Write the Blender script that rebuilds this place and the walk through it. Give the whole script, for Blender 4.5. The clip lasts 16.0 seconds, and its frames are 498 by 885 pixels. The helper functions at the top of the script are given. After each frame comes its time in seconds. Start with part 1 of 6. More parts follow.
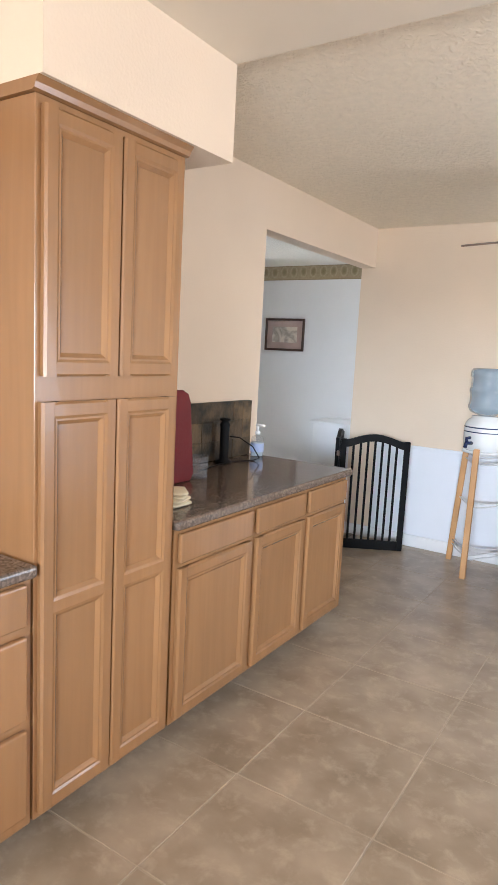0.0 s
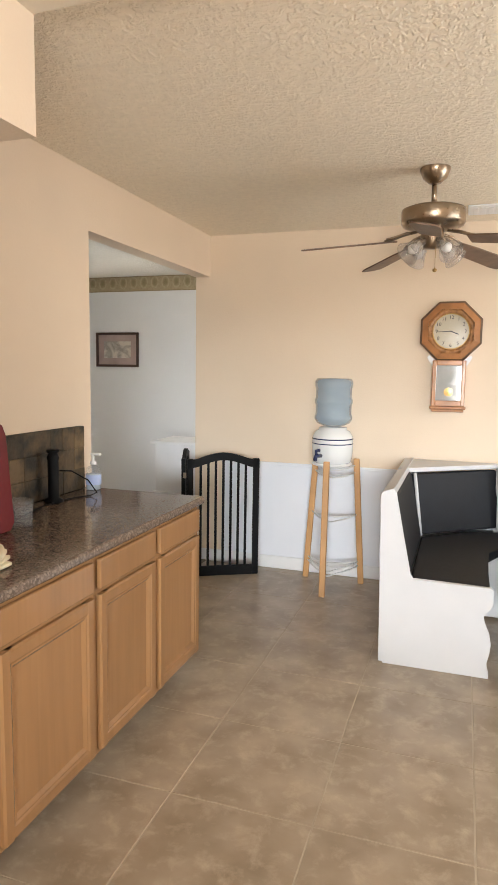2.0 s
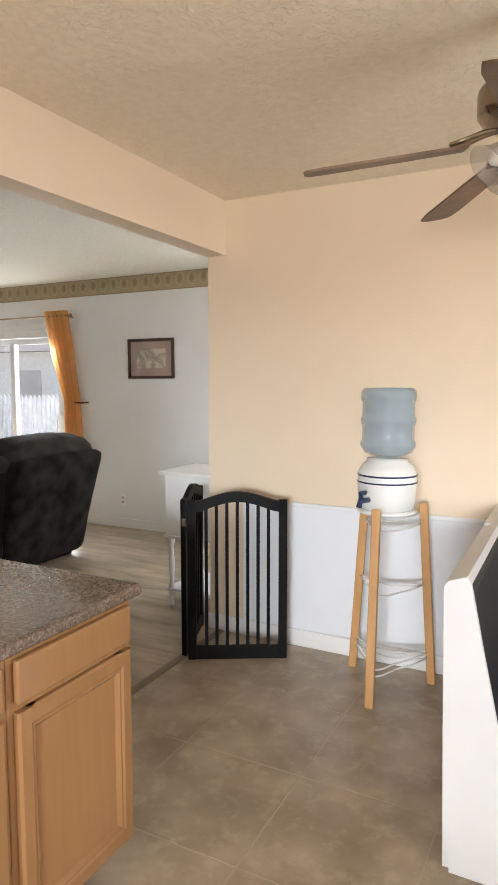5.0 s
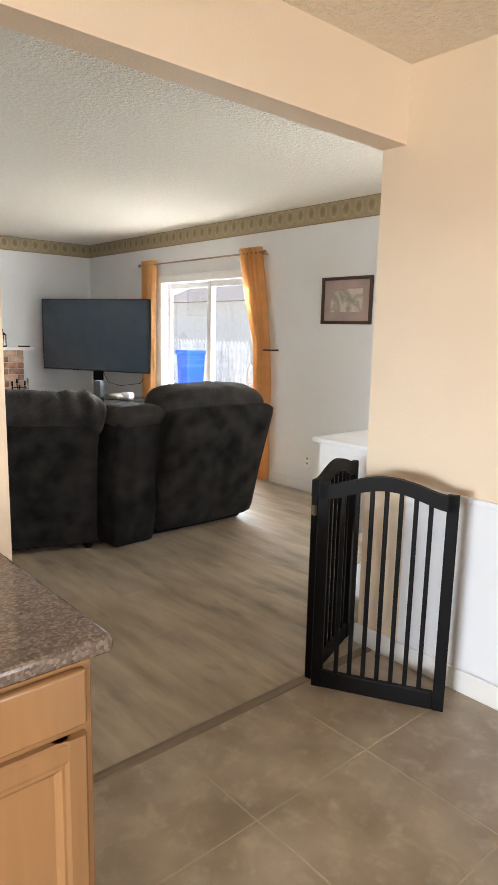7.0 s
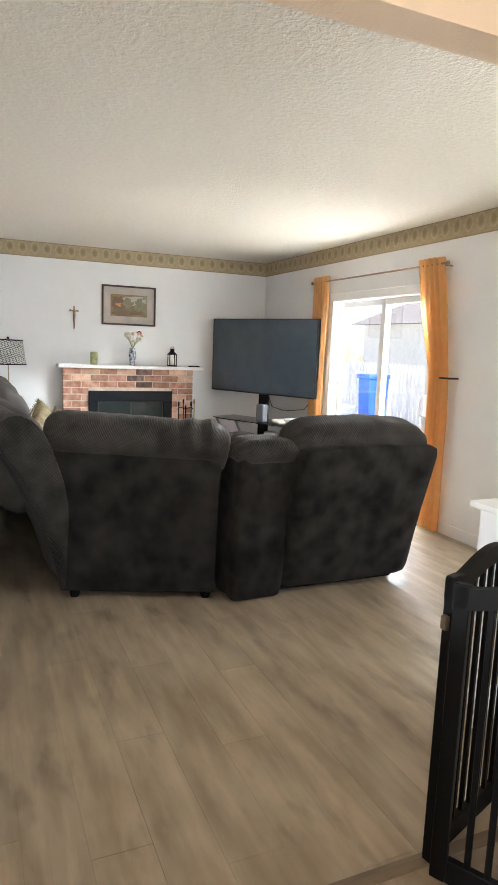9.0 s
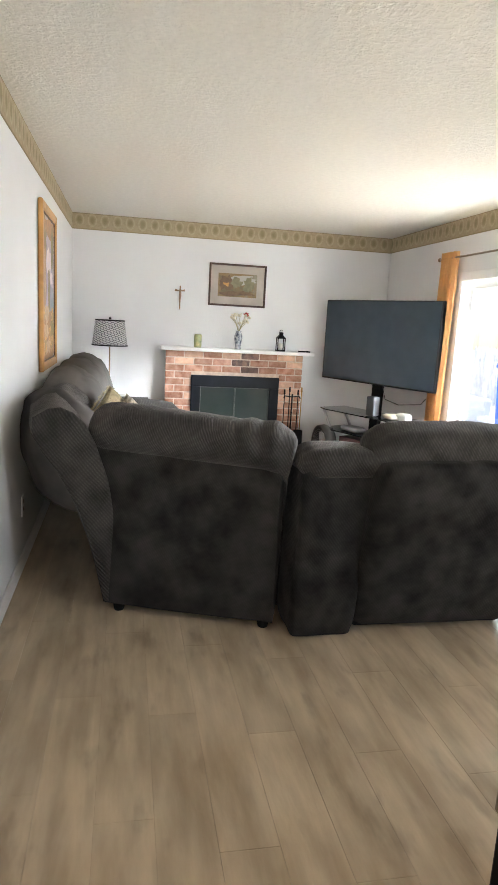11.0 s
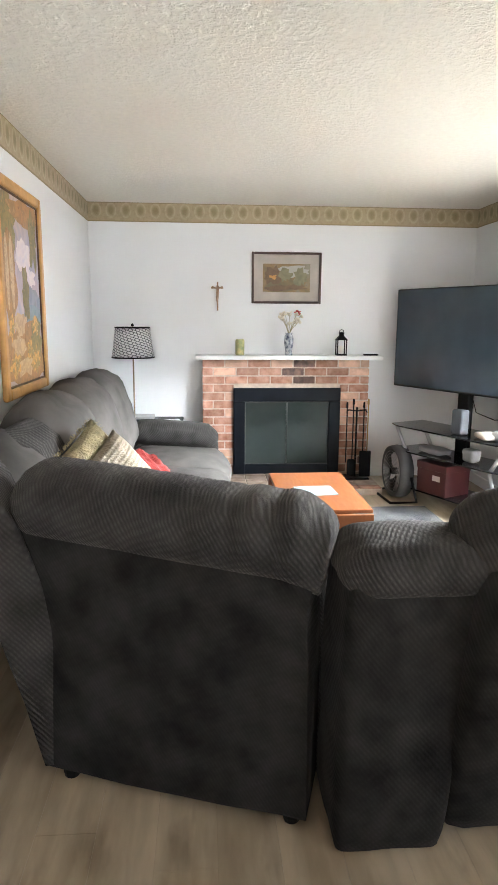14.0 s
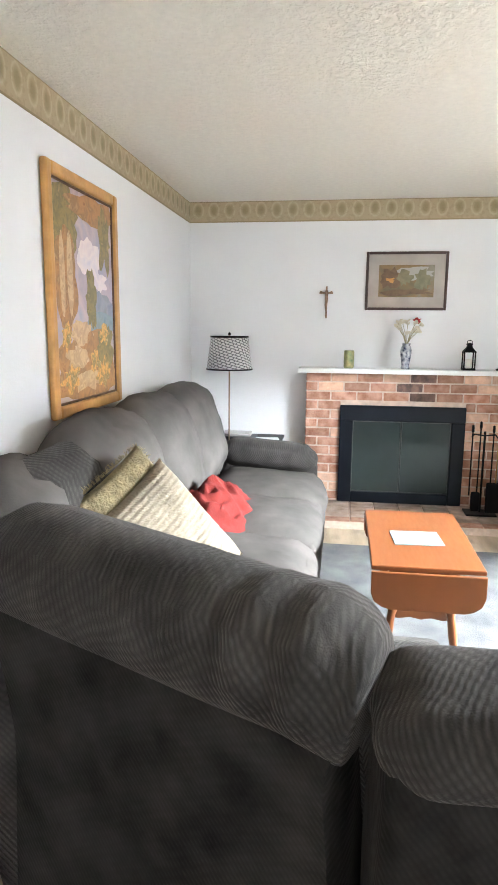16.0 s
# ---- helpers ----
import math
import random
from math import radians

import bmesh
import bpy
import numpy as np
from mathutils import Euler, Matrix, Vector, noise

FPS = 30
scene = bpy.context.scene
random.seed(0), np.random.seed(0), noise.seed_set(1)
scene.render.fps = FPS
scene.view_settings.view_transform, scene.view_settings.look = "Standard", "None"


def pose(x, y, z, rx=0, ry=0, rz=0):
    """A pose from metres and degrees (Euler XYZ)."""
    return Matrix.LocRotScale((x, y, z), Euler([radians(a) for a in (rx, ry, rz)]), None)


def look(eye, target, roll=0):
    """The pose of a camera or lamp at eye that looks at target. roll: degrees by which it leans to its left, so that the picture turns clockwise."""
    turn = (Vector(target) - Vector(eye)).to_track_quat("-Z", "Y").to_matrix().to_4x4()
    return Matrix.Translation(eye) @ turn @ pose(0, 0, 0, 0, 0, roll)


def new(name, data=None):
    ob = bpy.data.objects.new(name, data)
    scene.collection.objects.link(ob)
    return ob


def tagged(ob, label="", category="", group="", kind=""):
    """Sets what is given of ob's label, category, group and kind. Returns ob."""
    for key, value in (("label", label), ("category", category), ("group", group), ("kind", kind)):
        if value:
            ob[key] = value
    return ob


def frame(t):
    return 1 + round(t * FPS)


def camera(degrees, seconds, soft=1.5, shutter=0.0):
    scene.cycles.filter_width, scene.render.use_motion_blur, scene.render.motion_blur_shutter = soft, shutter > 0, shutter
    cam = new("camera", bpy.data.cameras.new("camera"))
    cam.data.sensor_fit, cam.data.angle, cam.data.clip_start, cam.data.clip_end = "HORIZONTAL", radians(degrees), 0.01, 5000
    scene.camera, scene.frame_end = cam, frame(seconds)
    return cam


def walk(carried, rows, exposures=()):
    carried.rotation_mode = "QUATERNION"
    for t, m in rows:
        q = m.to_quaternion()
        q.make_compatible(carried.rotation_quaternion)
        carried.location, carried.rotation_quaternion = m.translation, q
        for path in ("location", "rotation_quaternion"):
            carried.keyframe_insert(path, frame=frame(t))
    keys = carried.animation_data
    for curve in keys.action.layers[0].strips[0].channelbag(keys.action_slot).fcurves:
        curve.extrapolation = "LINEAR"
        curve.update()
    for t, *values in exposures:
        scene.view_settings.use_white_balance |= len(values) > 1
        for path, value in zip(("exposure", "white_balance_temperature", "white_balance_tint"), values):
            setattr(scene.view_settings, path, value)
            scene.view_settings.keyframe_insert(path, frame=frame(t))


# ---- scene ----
cam = camera(42.60, 16.0)
PATH = [
    (0, 0.019, -0.006, 1.534, 33.16, -8.13, -2.90),
    (0.5, -0.061, 0.073, 1.540, 24.65, -5.60, -0.70),
    (1, -0.149, 0.125, 1.534, 20.37, -7.05, 0.01),
    (1.5, -0.175, 0.181, 1.535, 19.30, -8.63, -1.08),
    (2, -0.181, 0.345, 1.545, 18.56, -6.44, -0.85),
    (2.5, -0.189, 0.528, 1.557, 20.61, -8.31, -3.49),
    (3, -0.233, 0.737, 1.557, 15.86, -6.47, -3.51),
    (5.5, -0.218, 1.984, 1.517, 33.13, -6.24, -1.71),
    (6, -0.173, 2.221, 1.509, 40.22, -8.56, -4.83),
    (6.5, -0.261, 2.479, 1.487, 45.17, -9.03, -4.10),
    (7, -0.378, 2.732, 1.483, 48.99, -9.86, -1.29),
    (7.5, -0.426, 2.967, 1.488, 57.70, -10.18, -4.72),
    (8, -0.506, 3.122, 1.474, 63.10, -10.77, -3.30),
    (8.5, -0.658, 3.270, 1.483, 64.44, -9.05, -2.37),
    (11, -1.257, 3.962, 1.541, 79.35, -10.71, -3.11),
    (11.5, -1.457, 4.077, 1.531, 79.69, -9.37, -3.03),
    (12, -1.679, 4.164, 1.548, 80.29, -9.44, -0.85),
    (12.5, -1.894, 4.281, 1.546, 86.46, -9.01, -2.01),
    (13, -2.096, 4.375, 1.543, 87.50, -10.86, -2.84),
    (13.5, -2.333, 4.367, 1.557, 83.83, -9.36, 0.03),
    (14, -2.502, 4.410, 1.551, 85.92, -10.88, -0.40),
    (14.5, -2.669, 4.541, 1.560, 84.54, -9.33, -2.65),
    (15, -2.803, 4.611, 1.541, 88.01, -10.84, -2.11),
    (15.5, -2.986, 4.661, 1.554, 90.03, -9.44, -1.41),
    (16, -3.119, 4.694, 1.554, 98.18, -10.24, -0.50),
]
EXPOSURES = [(0, 0.9, 5700, 10), (0.5, 0.85, 6200, 10), (1.2, 0.8, 6500, 10), (2.5, 0.8, 6500, 10), (5, 0.9, 6500, 10), (7, 1.2, 6500, 10), (8.5, 1.4, 6500, 10), (11, 1.6, 6500, 10), (13, 1.6, 6400, 10), (16, 1.62, 6300, 10)]
walk(cam, [(t, pose(x, y, z, 90 + pitch, roll, yaw)) for t, x, y, z, yaw, pitch, roll in PATH], EXPOSURES)

# ---- light ----
world = bpy.data.worlds.new("sky")
scene.world = world
world.use_nodes = True
wn = world.node_tree.nodes
sky = wn.new("ShaderNodeTexSky")
sky.sky_type, sky.sun_disc = "NISHITA", False
sky.sun_elevation, sky.sun_rotation = radians(72), radians(7)
world.node_tree.links.new(sky.outputs[0], wn["Background"].inputs[0])
wn["Background"].inputs[1].default_value = 0.15
sun = new("sun", bpy.data.lights.new("sun", "SUN"))
sun.data.energy, sun.data.angle, sun.data.color = 3.6, radians(0.5), (1, 0.95, 0.87)
sun.matrix_basis = look((0.4, 3.2, 29.9), (0, 0, 20))


# Area lamps added as stand-ins for daylight.
def window_light(name, at, to, width, height, watts, colour):
    lamp = new(name, bpy.data.lights.new(name, "AREA"))
    lamp.data.shape, lamp.data.size, lamp.data.size_y = "RECTANGLE", width, height
    lamp.data.energy, lamp.data.color = watts, colour
    lamp.matrix_basis = look(at, to)
    return lamp


window_light("daylight_east", (2.62, 3.4, 1.25), (-0.3, 2.4, 2.8), 2.0, 1.9, 39, (0.95, 0.97, 1))
window_light("daylight_south", (0.6, -2.42, 1.5), (0.3, 1.5, 2.4), 1.7, 1.1, 84, (1, 0.965, 0.92))
# Added unseen panel far outdoors; plays low sky behind the south opening.
window_light("horizon_sky_panel", (1.6, -12.0, 2.7), (0.2, 5.0, 1.2), 9.0, 1.4, 2200, (0.8, 0.9, 1))
# Added fill in an unseen opening, brightens the living room's near side.
window_light("north_fill_panel", (-1.75, 7.12, 1.25), (-2.4, 4, 1.0), 1.5, 1.9, 9, (0.93, 0.97, 1))
# Added panel high beyond the patio door, standing in for sky light.
patio = window_light("patio_sky_panel", (-6.3, 10.5, 3.05), (-6.3, 3.4, 0.95), 6.6, 0.6, 1300, (0.9, 0.96, 1))
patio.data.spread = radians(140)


# ---- mesh helpers ----
def box(bm, a, b, bevel=0.0, seg=2, m=None):
    """A box from corner a to corner b, its edges rounded."""
    t = bmesh.new()
    bmesh.ops.create_cube(t, size=1)
    for v in t.verts:
        v.co = Vector([a[i] + (b[i] - a[i]) * (v.co[i] + 0.5) for i in range(3)])
    if bevel:
        bmesh.ops.bevel(t, geom=t.edges[:], offset=bevel, segments=seg, profile=0.5, affect="EDGES")
    return join(bm, t, m)


def join(bm, t, m=None):
    if m:
        bmesh.ops.transform(t, matrix=m, verts=t.verts)
    bmesh.ops.recalc_face_normals(t, faces=t.faces)
    me = bpy.data.meshes.new("t")
    t.to_mesh(me)
    t.free()
    bm.from_mesh(me)
    bpy.data.meshes.remove(me)
    return bm


def lathe(bm, profile, n=32, m=None, cap=True):
    """Turns (radius, height) pairs about z."""
    t = bmesh.new()
    rings = []
    for r, z in profile:
        rings.append([t.verts.new((r * math.cos(2 * math.pi * i / n), r * math.sin(2 * math.pi * i / n), z)) for i in range(n)])
    for p, q in zip(rings, rings[1:]):
        for i in range(n):
            t.faces.new((p[i], p[(i + 1) % n], q[(i + 1) % n], q[i]))
    if cap:
        for ring in (rings[0], rings[-1]):
            t.faces.new(ring)
    return join(bm, t, m)


def tube(bm, pts, r, n=8, radii=None):
    """A round bar along points."""
    pts = [Vector(p) for p in pts]
    t = bmesh.new()
    rings = []
    up = None
    for i, p in enumerate(pts):
        d = (pts[min(i + 1, len(pts) - 1)] - pts[max(i - 1, 0)]).normalized()
        if up is None:
            up = d.orthogonal().normalized()
        up = (up - d * up.dot(d)).normalized()
        s = d.cross(up)
        rr = radii[i] if radii else r
        rings.append([t.verts.new(p + rr * (math.cos(2 * math.pi * k / n) * up + math.sin(2 * math.pi * k / n) * s)) for k in range(n)])
    for p, q in zip(rings, rings[1:]):
        for i in range(n):
            t.faces.new((p[i], p[(i + 1) % n], q[(i + 1) % n], q[i]))
    t.faces.new(rings[0])
    t.faces.new(rings[-1])
    return join(bm, t)


def prism(bm, outline, a, b, axis="z", bevel=0.0, m=None):
    """An outline of (u, v) pairs drawn out from a to b along an axis."""
    put = {"z": lambda u, v, w: (u, v, w), "y": lambda u, v, w: (u, w, v), "x": lambda u, v, w: (w, u, v)}[axis]
    t = bmesh.new()
    lo = [t.verts.new(put(u, v, a)) for u, v in outline]
    hi = [t.verts.new(put(u, v, b)) for u, v in outline]
    t.faces.new(lo)
    t.faces.new(hi)
    k = len(lo)
    for i in range(k):
        t.faces.new((lo[i], lo[(i + 1) % k], hi[(i + 1) % k], hi[i]))
    if bevel:
        rim = [e for e in t.edges if len({v in lo for v in e.verts}) == 1]
        bmesh.ops.bevel(t, geom=rim, offset=bevel, segments=2, profile=0.5, affect="EDGES")
    return join(bm, t, m)


def soft(bm, size, m, r, n=10, bulge=0.0, wrinkle=0.0, warp=None, seed=0):
    """A padded block: rounded, slightly swollen and creased."""
    t = bmesh.new()
    bmesh.ops.create_cube(t, size=2)
    bmesh.ops.subdivide_edges(t, edges=t.edges[:], cuts=n, use_grid_fill=True)
    half = Vector(size) / 2
    for v in t.verts:
        p = Vector((v.co.x * half.x, v.co.y * half.y, v.co.z * half.z))
        core = Vector([max(-half[i] + r, min(half[i] - r, p[i])) if half[i] > r else 0 for i in range(3)])
        d = p - core
        q = core + d.normalized() * min(r, max(half)) if d.length > 1e-6 else p
        c = v.co
        if bulge:
            w = [(1 - c[i] ** 2) for i in range(3)]
            q = Vector((q.x + bulge * c.x * w[1] * w[2], q.y + bulge * c.y * w[0] * w[2], q.z + bulge * c.z * w[0] * w[1]))
        if wrinkle:
            s = noise.noise(q * 5 + Vector((seed * 7.1, 0, 0))) + 0.5 * noise.noise(q * 13 + Vector((0, seed * 3.3, 0)))
            q += q.normalized() * wrinkle * s
        if warp:
            q = Vector(warp(q))
        v.co = q
    return join(bm, t, m)


def empty_mesh():
    return bmesh.new()


def thing(name, at=(0, 0, 0), label="", category="", group="", turn=0.0, kind=""):
    ob = new(name)
    ob.empty_display_size = 0.1
    ob.matrix_basis = pose(*at, 0, 0, turn)
    return tagged(ob, label, category, group, kind)


def part(name, bm, material, parent=None, label="", smooth=False, away=False):
    """Links a bmesh as one mesh object. away: it was drawn in world places and is brought under its parent."""
    if away and parent is not None:
        base = parent.matrix_basis if parent.parent is None else parent.parent.matrix_basis @ parent.matrix_basis
        bmesh.ops.transform(bm, matrix=base.inverted(), verts=bm.verts)
    me = bpy.data.meshes.new(name)
    bm.to_mesh(me)
    bm.free()
    me.materials.append(material)
    if smooth:
        for p in me.polygons:
            p.use_smooth = True
    ob = new(name, me)
    ob.parent = parent
    return tagged(ob, label)


def setting(name, bm, material, label="", category="", smooth=False):
    return tagged(part(name, bm, material, None, label, smooth), "", category, "", "structure")


# ---- materials ----
def material(name, colour, rough=0.5, metal=0.0, vary=0.12, scale=6.0, bump=0.0, bump_scale=60.0, each=0.0, coat=0.0, stretch=(1, 1, 1), second=None, sharp=0.0):
    """A surface with broad and fine variation, grain in its relief, and pieces that differ a little."""
    mat = bpy.data.materials.new(name)
    mat.use_nodes = True
    nt = mat.node_tree
    n, l = nt.nodes, nt.links
    bsdf = n["Principled BSDF"]
    bsdf.inputs["Roughness"].default_value, bsdf.inputs["Metallic"].default_value = rough, metal
    bsdf.inputs["Coat Weight"].default_value = coat
    co = n.new("ShaderNodeTexCoord")
    mp = n.new("ShaderNodeMapping")
    mp.inputs["Scale"].default_value = stretch
    geo = n.new("ShaderNodeNewGeometry")
    l.new(geo.outputs["Position"], mp.inputs["Vector"])
    big = n.new("ShaderNodeTexNoise")
    big.inputs["Scale"].default_value, big.inputs["Detail"].default_value = scale, 6
    l.new(mp.outputs[0], big.inputs["Vector"])
    ramp = n.new("ShaderNodeValToRGB")
    c = Vector(colour)
    lo, hi = c * (1 - vary), Vector(second) if second else c * (1 + vary)
    ramp.color_ramp.elements[0].color, ramp.color_ramp.elements[0].position = (*lo, 1), 0.3 + sharp
    ramp.color_ramp.elements[1].color, ramp.color_ramp.elements[1].position = (*hi, 1), 0.7 - sharp
    l.new(big.outputs["Fac"], ramp.inputs["Fac"])
    out = ramp.outputs["Color"]
    if each:
        info = n.new("ShaderNodeObjectInfo")
        hsv = n.new("ShaderNodeHueSaturation")
        mr = n.new("ShaderNodeMapRange")
        mr.inputs["To Min"].default_value, mr.inputs["To Max"].default_value = 1 - each, 1 + each
        l.new(info.outputs["Random"], mr.inputs["Value"])
        l.new(mr.outputs[0], hsv.inputs["Value"])
        l.new(out, hsv.inputs["Color"])
        out = hsv.outputs["Color"]
    l.new(out, bsdf.inputs["Base Color"])
    fine = n.new("ShaderNodeTexNoise")
    fine.inputs["Scale"].default_value, fine.inputs["Detail"].default_value = bump_scale, 4
    l.new(mp.outputs[0], fine.inputs["Vector"])
    rr = n.new("ShaderNodeMapRange")
    rr.inputs["To Min"].default_value, rr.inputs["To Max"].default_value = max(rough - 0.08, 0), min(rough + 0.08, 1)
    l.new(fine.outputs["Fac"], rr.inputs["Value"])
    l.new(rr.outputs[0], bsdf.inputs["Roughness"])
    if bump:
        b = n.new("ShaderNodeBump")
        b.inputs["Strength"].default_value, b.inputs["Distance"].default_value = bump, 0.01
        l.new(fine.outputs["Fac"], b.inputs["Height"])
        l.new(b.outputs[0], bsdf.inputs["Normal"])
    return mat


M = {}
M["cream"] = material("cream_wall_paint", (0.76, 0.625, 0.475), 0.65, vary=0.03, scale=1.5, bump=0.12, bump_scale=90)
M["white_wall"] = material("white_wall_paint", (0.76, 0.765, 0.775), 0.65, vary=0.025, scale=1.3, bump=0.12, bump_scale=90)
M["trim"] = material("white_trim_paint", (0.8, 0.8, 0.8), 0.4, vary=0.03, scale=4)
M["wainscot"] = material("white_wainscot_paint", (0.78, 0.8, 0.84), 0.45, vary=0.02, scale=3)
M["popcorn"] = material("stippled_ceiling", (0.83, 0.73, 0.575), 0.9, vary=0.04, scale=30)
M["smooth_ceiling"] = material("smooth_ceiling_paint", (0.7, 0.62, 0.5), 0.8, vary=0.02, scale=2)
M["popcorn_b"] = material("stippled_ceiling_white", (0.74, 0.705, 0.63), 0.9, vary=0.04, scale=30)


def stippled(mat, size, depth):
    """Sprayed ceiling texture: crowded soft blobs with flat ground between them."""
    n, l = mat.node_tree.nodes, mat.node_tree.links
    geo = n.new("ShaderNodeNewGeometry")
    nz = n.new("ShaderNodeTexNoise")
    nz.inputs["Scale"].default_value, nz.inputs["Detail"].default_value, nz.inputs["Roughness"].default_value = size, 3, 0.55
    l.new(geo.outputs["Position"], nz.inputs["Vector"])
    mr = n.new("ShaderNodeMapRange")
    mr.interpolation_type = "SMOOTHSTEP"
    mr.inputs["From Min"].default_value, mr.inputs["From Max"].default_value = 0.42, 0.62
    l.new(nz.outputs["Fac"], mr.inputs["Value"])
    bp = n.new("ShaderNodeBump")
    bp.inputs["Strength"].default_value, bp.inputs["Distance"].default_value = depth, 0.007
    l.new(mr.outputs[0], bp.inputs["Height"])
    l.new(bp.outputs[0], n["Principled BSDF"].inputs["Normal"])


stippled(M["popcorn"], 46, 0.6)
stippled(M["popcorn_b"], 44, 0.4)
M["maple"] = material("maple_wood", (0.29, 0.149, 0.062), 0.26, vary=0.08, scale=3.0, bump_scale=14, each=0.05, stretch=(1.6, 1.6, 0.4), coat=0.25)
M["maple"].node_tree.links.remove(M["maple"].node_tree.nodes["Principled BSDF"].inputs["Roughness"].links[0])


def grained(mat, stretch, amount):
    """Fine streaks and pores running along the wood."""
    n, l = mat.node_tree.nodes, mat.node_tree.links
    geo = n.new("ShaderNodeNewGeometry")
    mp = n.new("ShaderNodeMapping")
    mp.inputs["Scale"].default_value = stretch
    l.new(geo.outputs["Position"], mp.inputs[0])
    nz = n.new("ShaderNodeTexNoise")
    nz.inputs["Scale"].default_value, nz.inputs["Detail"].default_value, nz.inputs["Distortion"].default_value = 1.0, 6, 0.5
    l.new(mp.outputs[0], nz.inputs["Vector"])
    mr = n.new("ShaderNodeMapRange")
    mr.inputs["From Min"].default_value, mr.inputs["From Max"].default_value = 0.3, 0.7
    mr.inputs["To Min"].default_value, mr.inputs["To Max"].default_value = 1 - amount, 1 + amount
    l.new(nz.outputs["Fac"], mr.inputs["Value"])
    hsv = n.new("ShaderNodeHueSaturation")
    b = n["Principled BSDF"].inputs["Base Color"]
    l.new(b.links[0].from_socket, hsv.inputs["Color"])
    l.new(mr.outputs[0], hsv.inputs["Value"])
    l.new(hsv.outputs["Color"], b)


grained(M["maple"], (38, 38, 2.2), 0.045)
# Kickboard darker than the maple: the recess's shade is put into its colour.
M["toe"] = material("shade_brown_kickboard", (0.09, 0.05, 0.025), 0.6, vary=0.2, scale=5)
M["tile"] = material("taupe_floor_tile", (0.33, 0.255, 0.175), 0.3, vary=0.2, scale=4.5, bump_scale=30, each=0.05, second=(0.42, 0.34, 0.25))


def clouded(mat):
    """Pale cloudy veins over the tile's ground colour."""
    n, l = mat.node_tree.nodes, mat.node_tree.links
    geo = n.new("ShaderNodeNewGeometry")
    nz = n.new("ShaderNodeTexNoise")
    nz.inputs["Scale"].default_value, nz.inputs["Detail"].default_value, nz.inputs["Roughness"].default_value, nz.inputs["Distortion"].default_value = 11.0, 9, 0.66, 0.3
    l.new(geo.outputs["Position"], nz.inputs["Vector"])
    r = n.new("ShaderNodeValToRGB")
    r.color_ramp.elements[0].position, r.color_ramp.elements[1].position = 0.5, 0.72
    r.color_ramp.elements[0].color, r.color_ramp.elements[1].color = (0, 0, 0, 1), (0.7, 0.7, 0.7, 1)
    l.new(nz.outputs["Fac"], r.inputs["Fac"])
    mix = n.new("ShaderNodeMix")
    mix.data_type = "RGBA"
    b = n["Principled BSDF"].inputs["Base Color"]
    l.new(b.links[0].from_socket, mix.inputs[6])
    mix.inputs[7].default_value = (0.52, 0.43, 0.32, 1)
    l.new(r.outputs["Color"], mix.inputs["Factor"])
    l.new(mix.outputs[2], b)


clouded(M["tile"])
M["tile"].node_tree.links.remove(M["tile"].node_tree.nodes["Principled BSDF"].inputs["Roughness"].links[0])
M["grout"] = material("pale_grout", (0.43, 0.36, 0.27), 0.8, vary=0.15, scale=3)
M["plank"] = material("grey_brown_vinyl_plank", (0.42, 0.325, 0.215), 0.4, vary=0.26, scale=2.6, bump=0.05, bump_scale=26, each=0.08, stretch=(0.8, 3.2, 1), second=(0.52, 0.425, 0.305))
grained(M["plank"], (1.6, 15, 1), 0.12)


def knotty(mat):
    """Scattered darker cloudy streaks and knots along the boards."""
    n, l = mat.node_tree.nodes, mat.node_tree.links
    geo = n.new("ShaderNodeNewGeometry")
    mp = n.new("ShaderNodeMapping")
    mp.inputs["Scale"].default_value = (2.6, 7.5, 1)
    l.new(geo.outputs["Position"], mp.inputs[0])
    nz = n.new("ShaderNodeTexNoise")
    nz.inputs["Scale"].default_value, nz.inputs["Detail"].default_value = 1.0, 4
    l.new(mp.outputs[0], nz.inputs["Vector"])
    mr = n.new("ShaderNodeMapRange")
    mr.interpolation_type = "SMOOTHSTEP"
    mr.inputs["From Min"].default_value, mr.inputs["From Max"].default_value = 0.55, 0.72
    mr.inputs["To Min"].default_value, mr.inputs["To Max"].default_value = 1.0, 0.7
    l.new(nz.outputs["Fac"], mr.inputs["Value"])
    hsv = n.new("ShaderNodeHueSaturation")
    b = n["Principled BSDF"].inputs["Base Color"]
    l.new(b.links[0].from_socket, hsv.inputs["Color"])
    l.new(mr.outputs[0], hsv.inputs["Value"])
    l.new(hsv.outputs["Color"], b)


knotty(M["plank"])
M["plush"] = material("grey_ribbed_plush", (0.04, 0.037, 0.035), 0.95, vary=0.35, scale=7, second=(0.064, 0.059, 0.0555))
# Shorter nap; shade on the outer backs is put into this darker tone.
M["plush_shaded"] = material("shaded_charcoal_short_plush", (0.016, 0.0151, 0.0146), 0.95, vary=0.45, scale=7, second=(0.037, 0.0345, 0.0325), sharp=0.0)
for cloth_ in ("plush", "plush_shaded"):
    M[cloth_].node_tree.nodes["Principled BSDF"].inputs["IOR"].default_value = 1.1


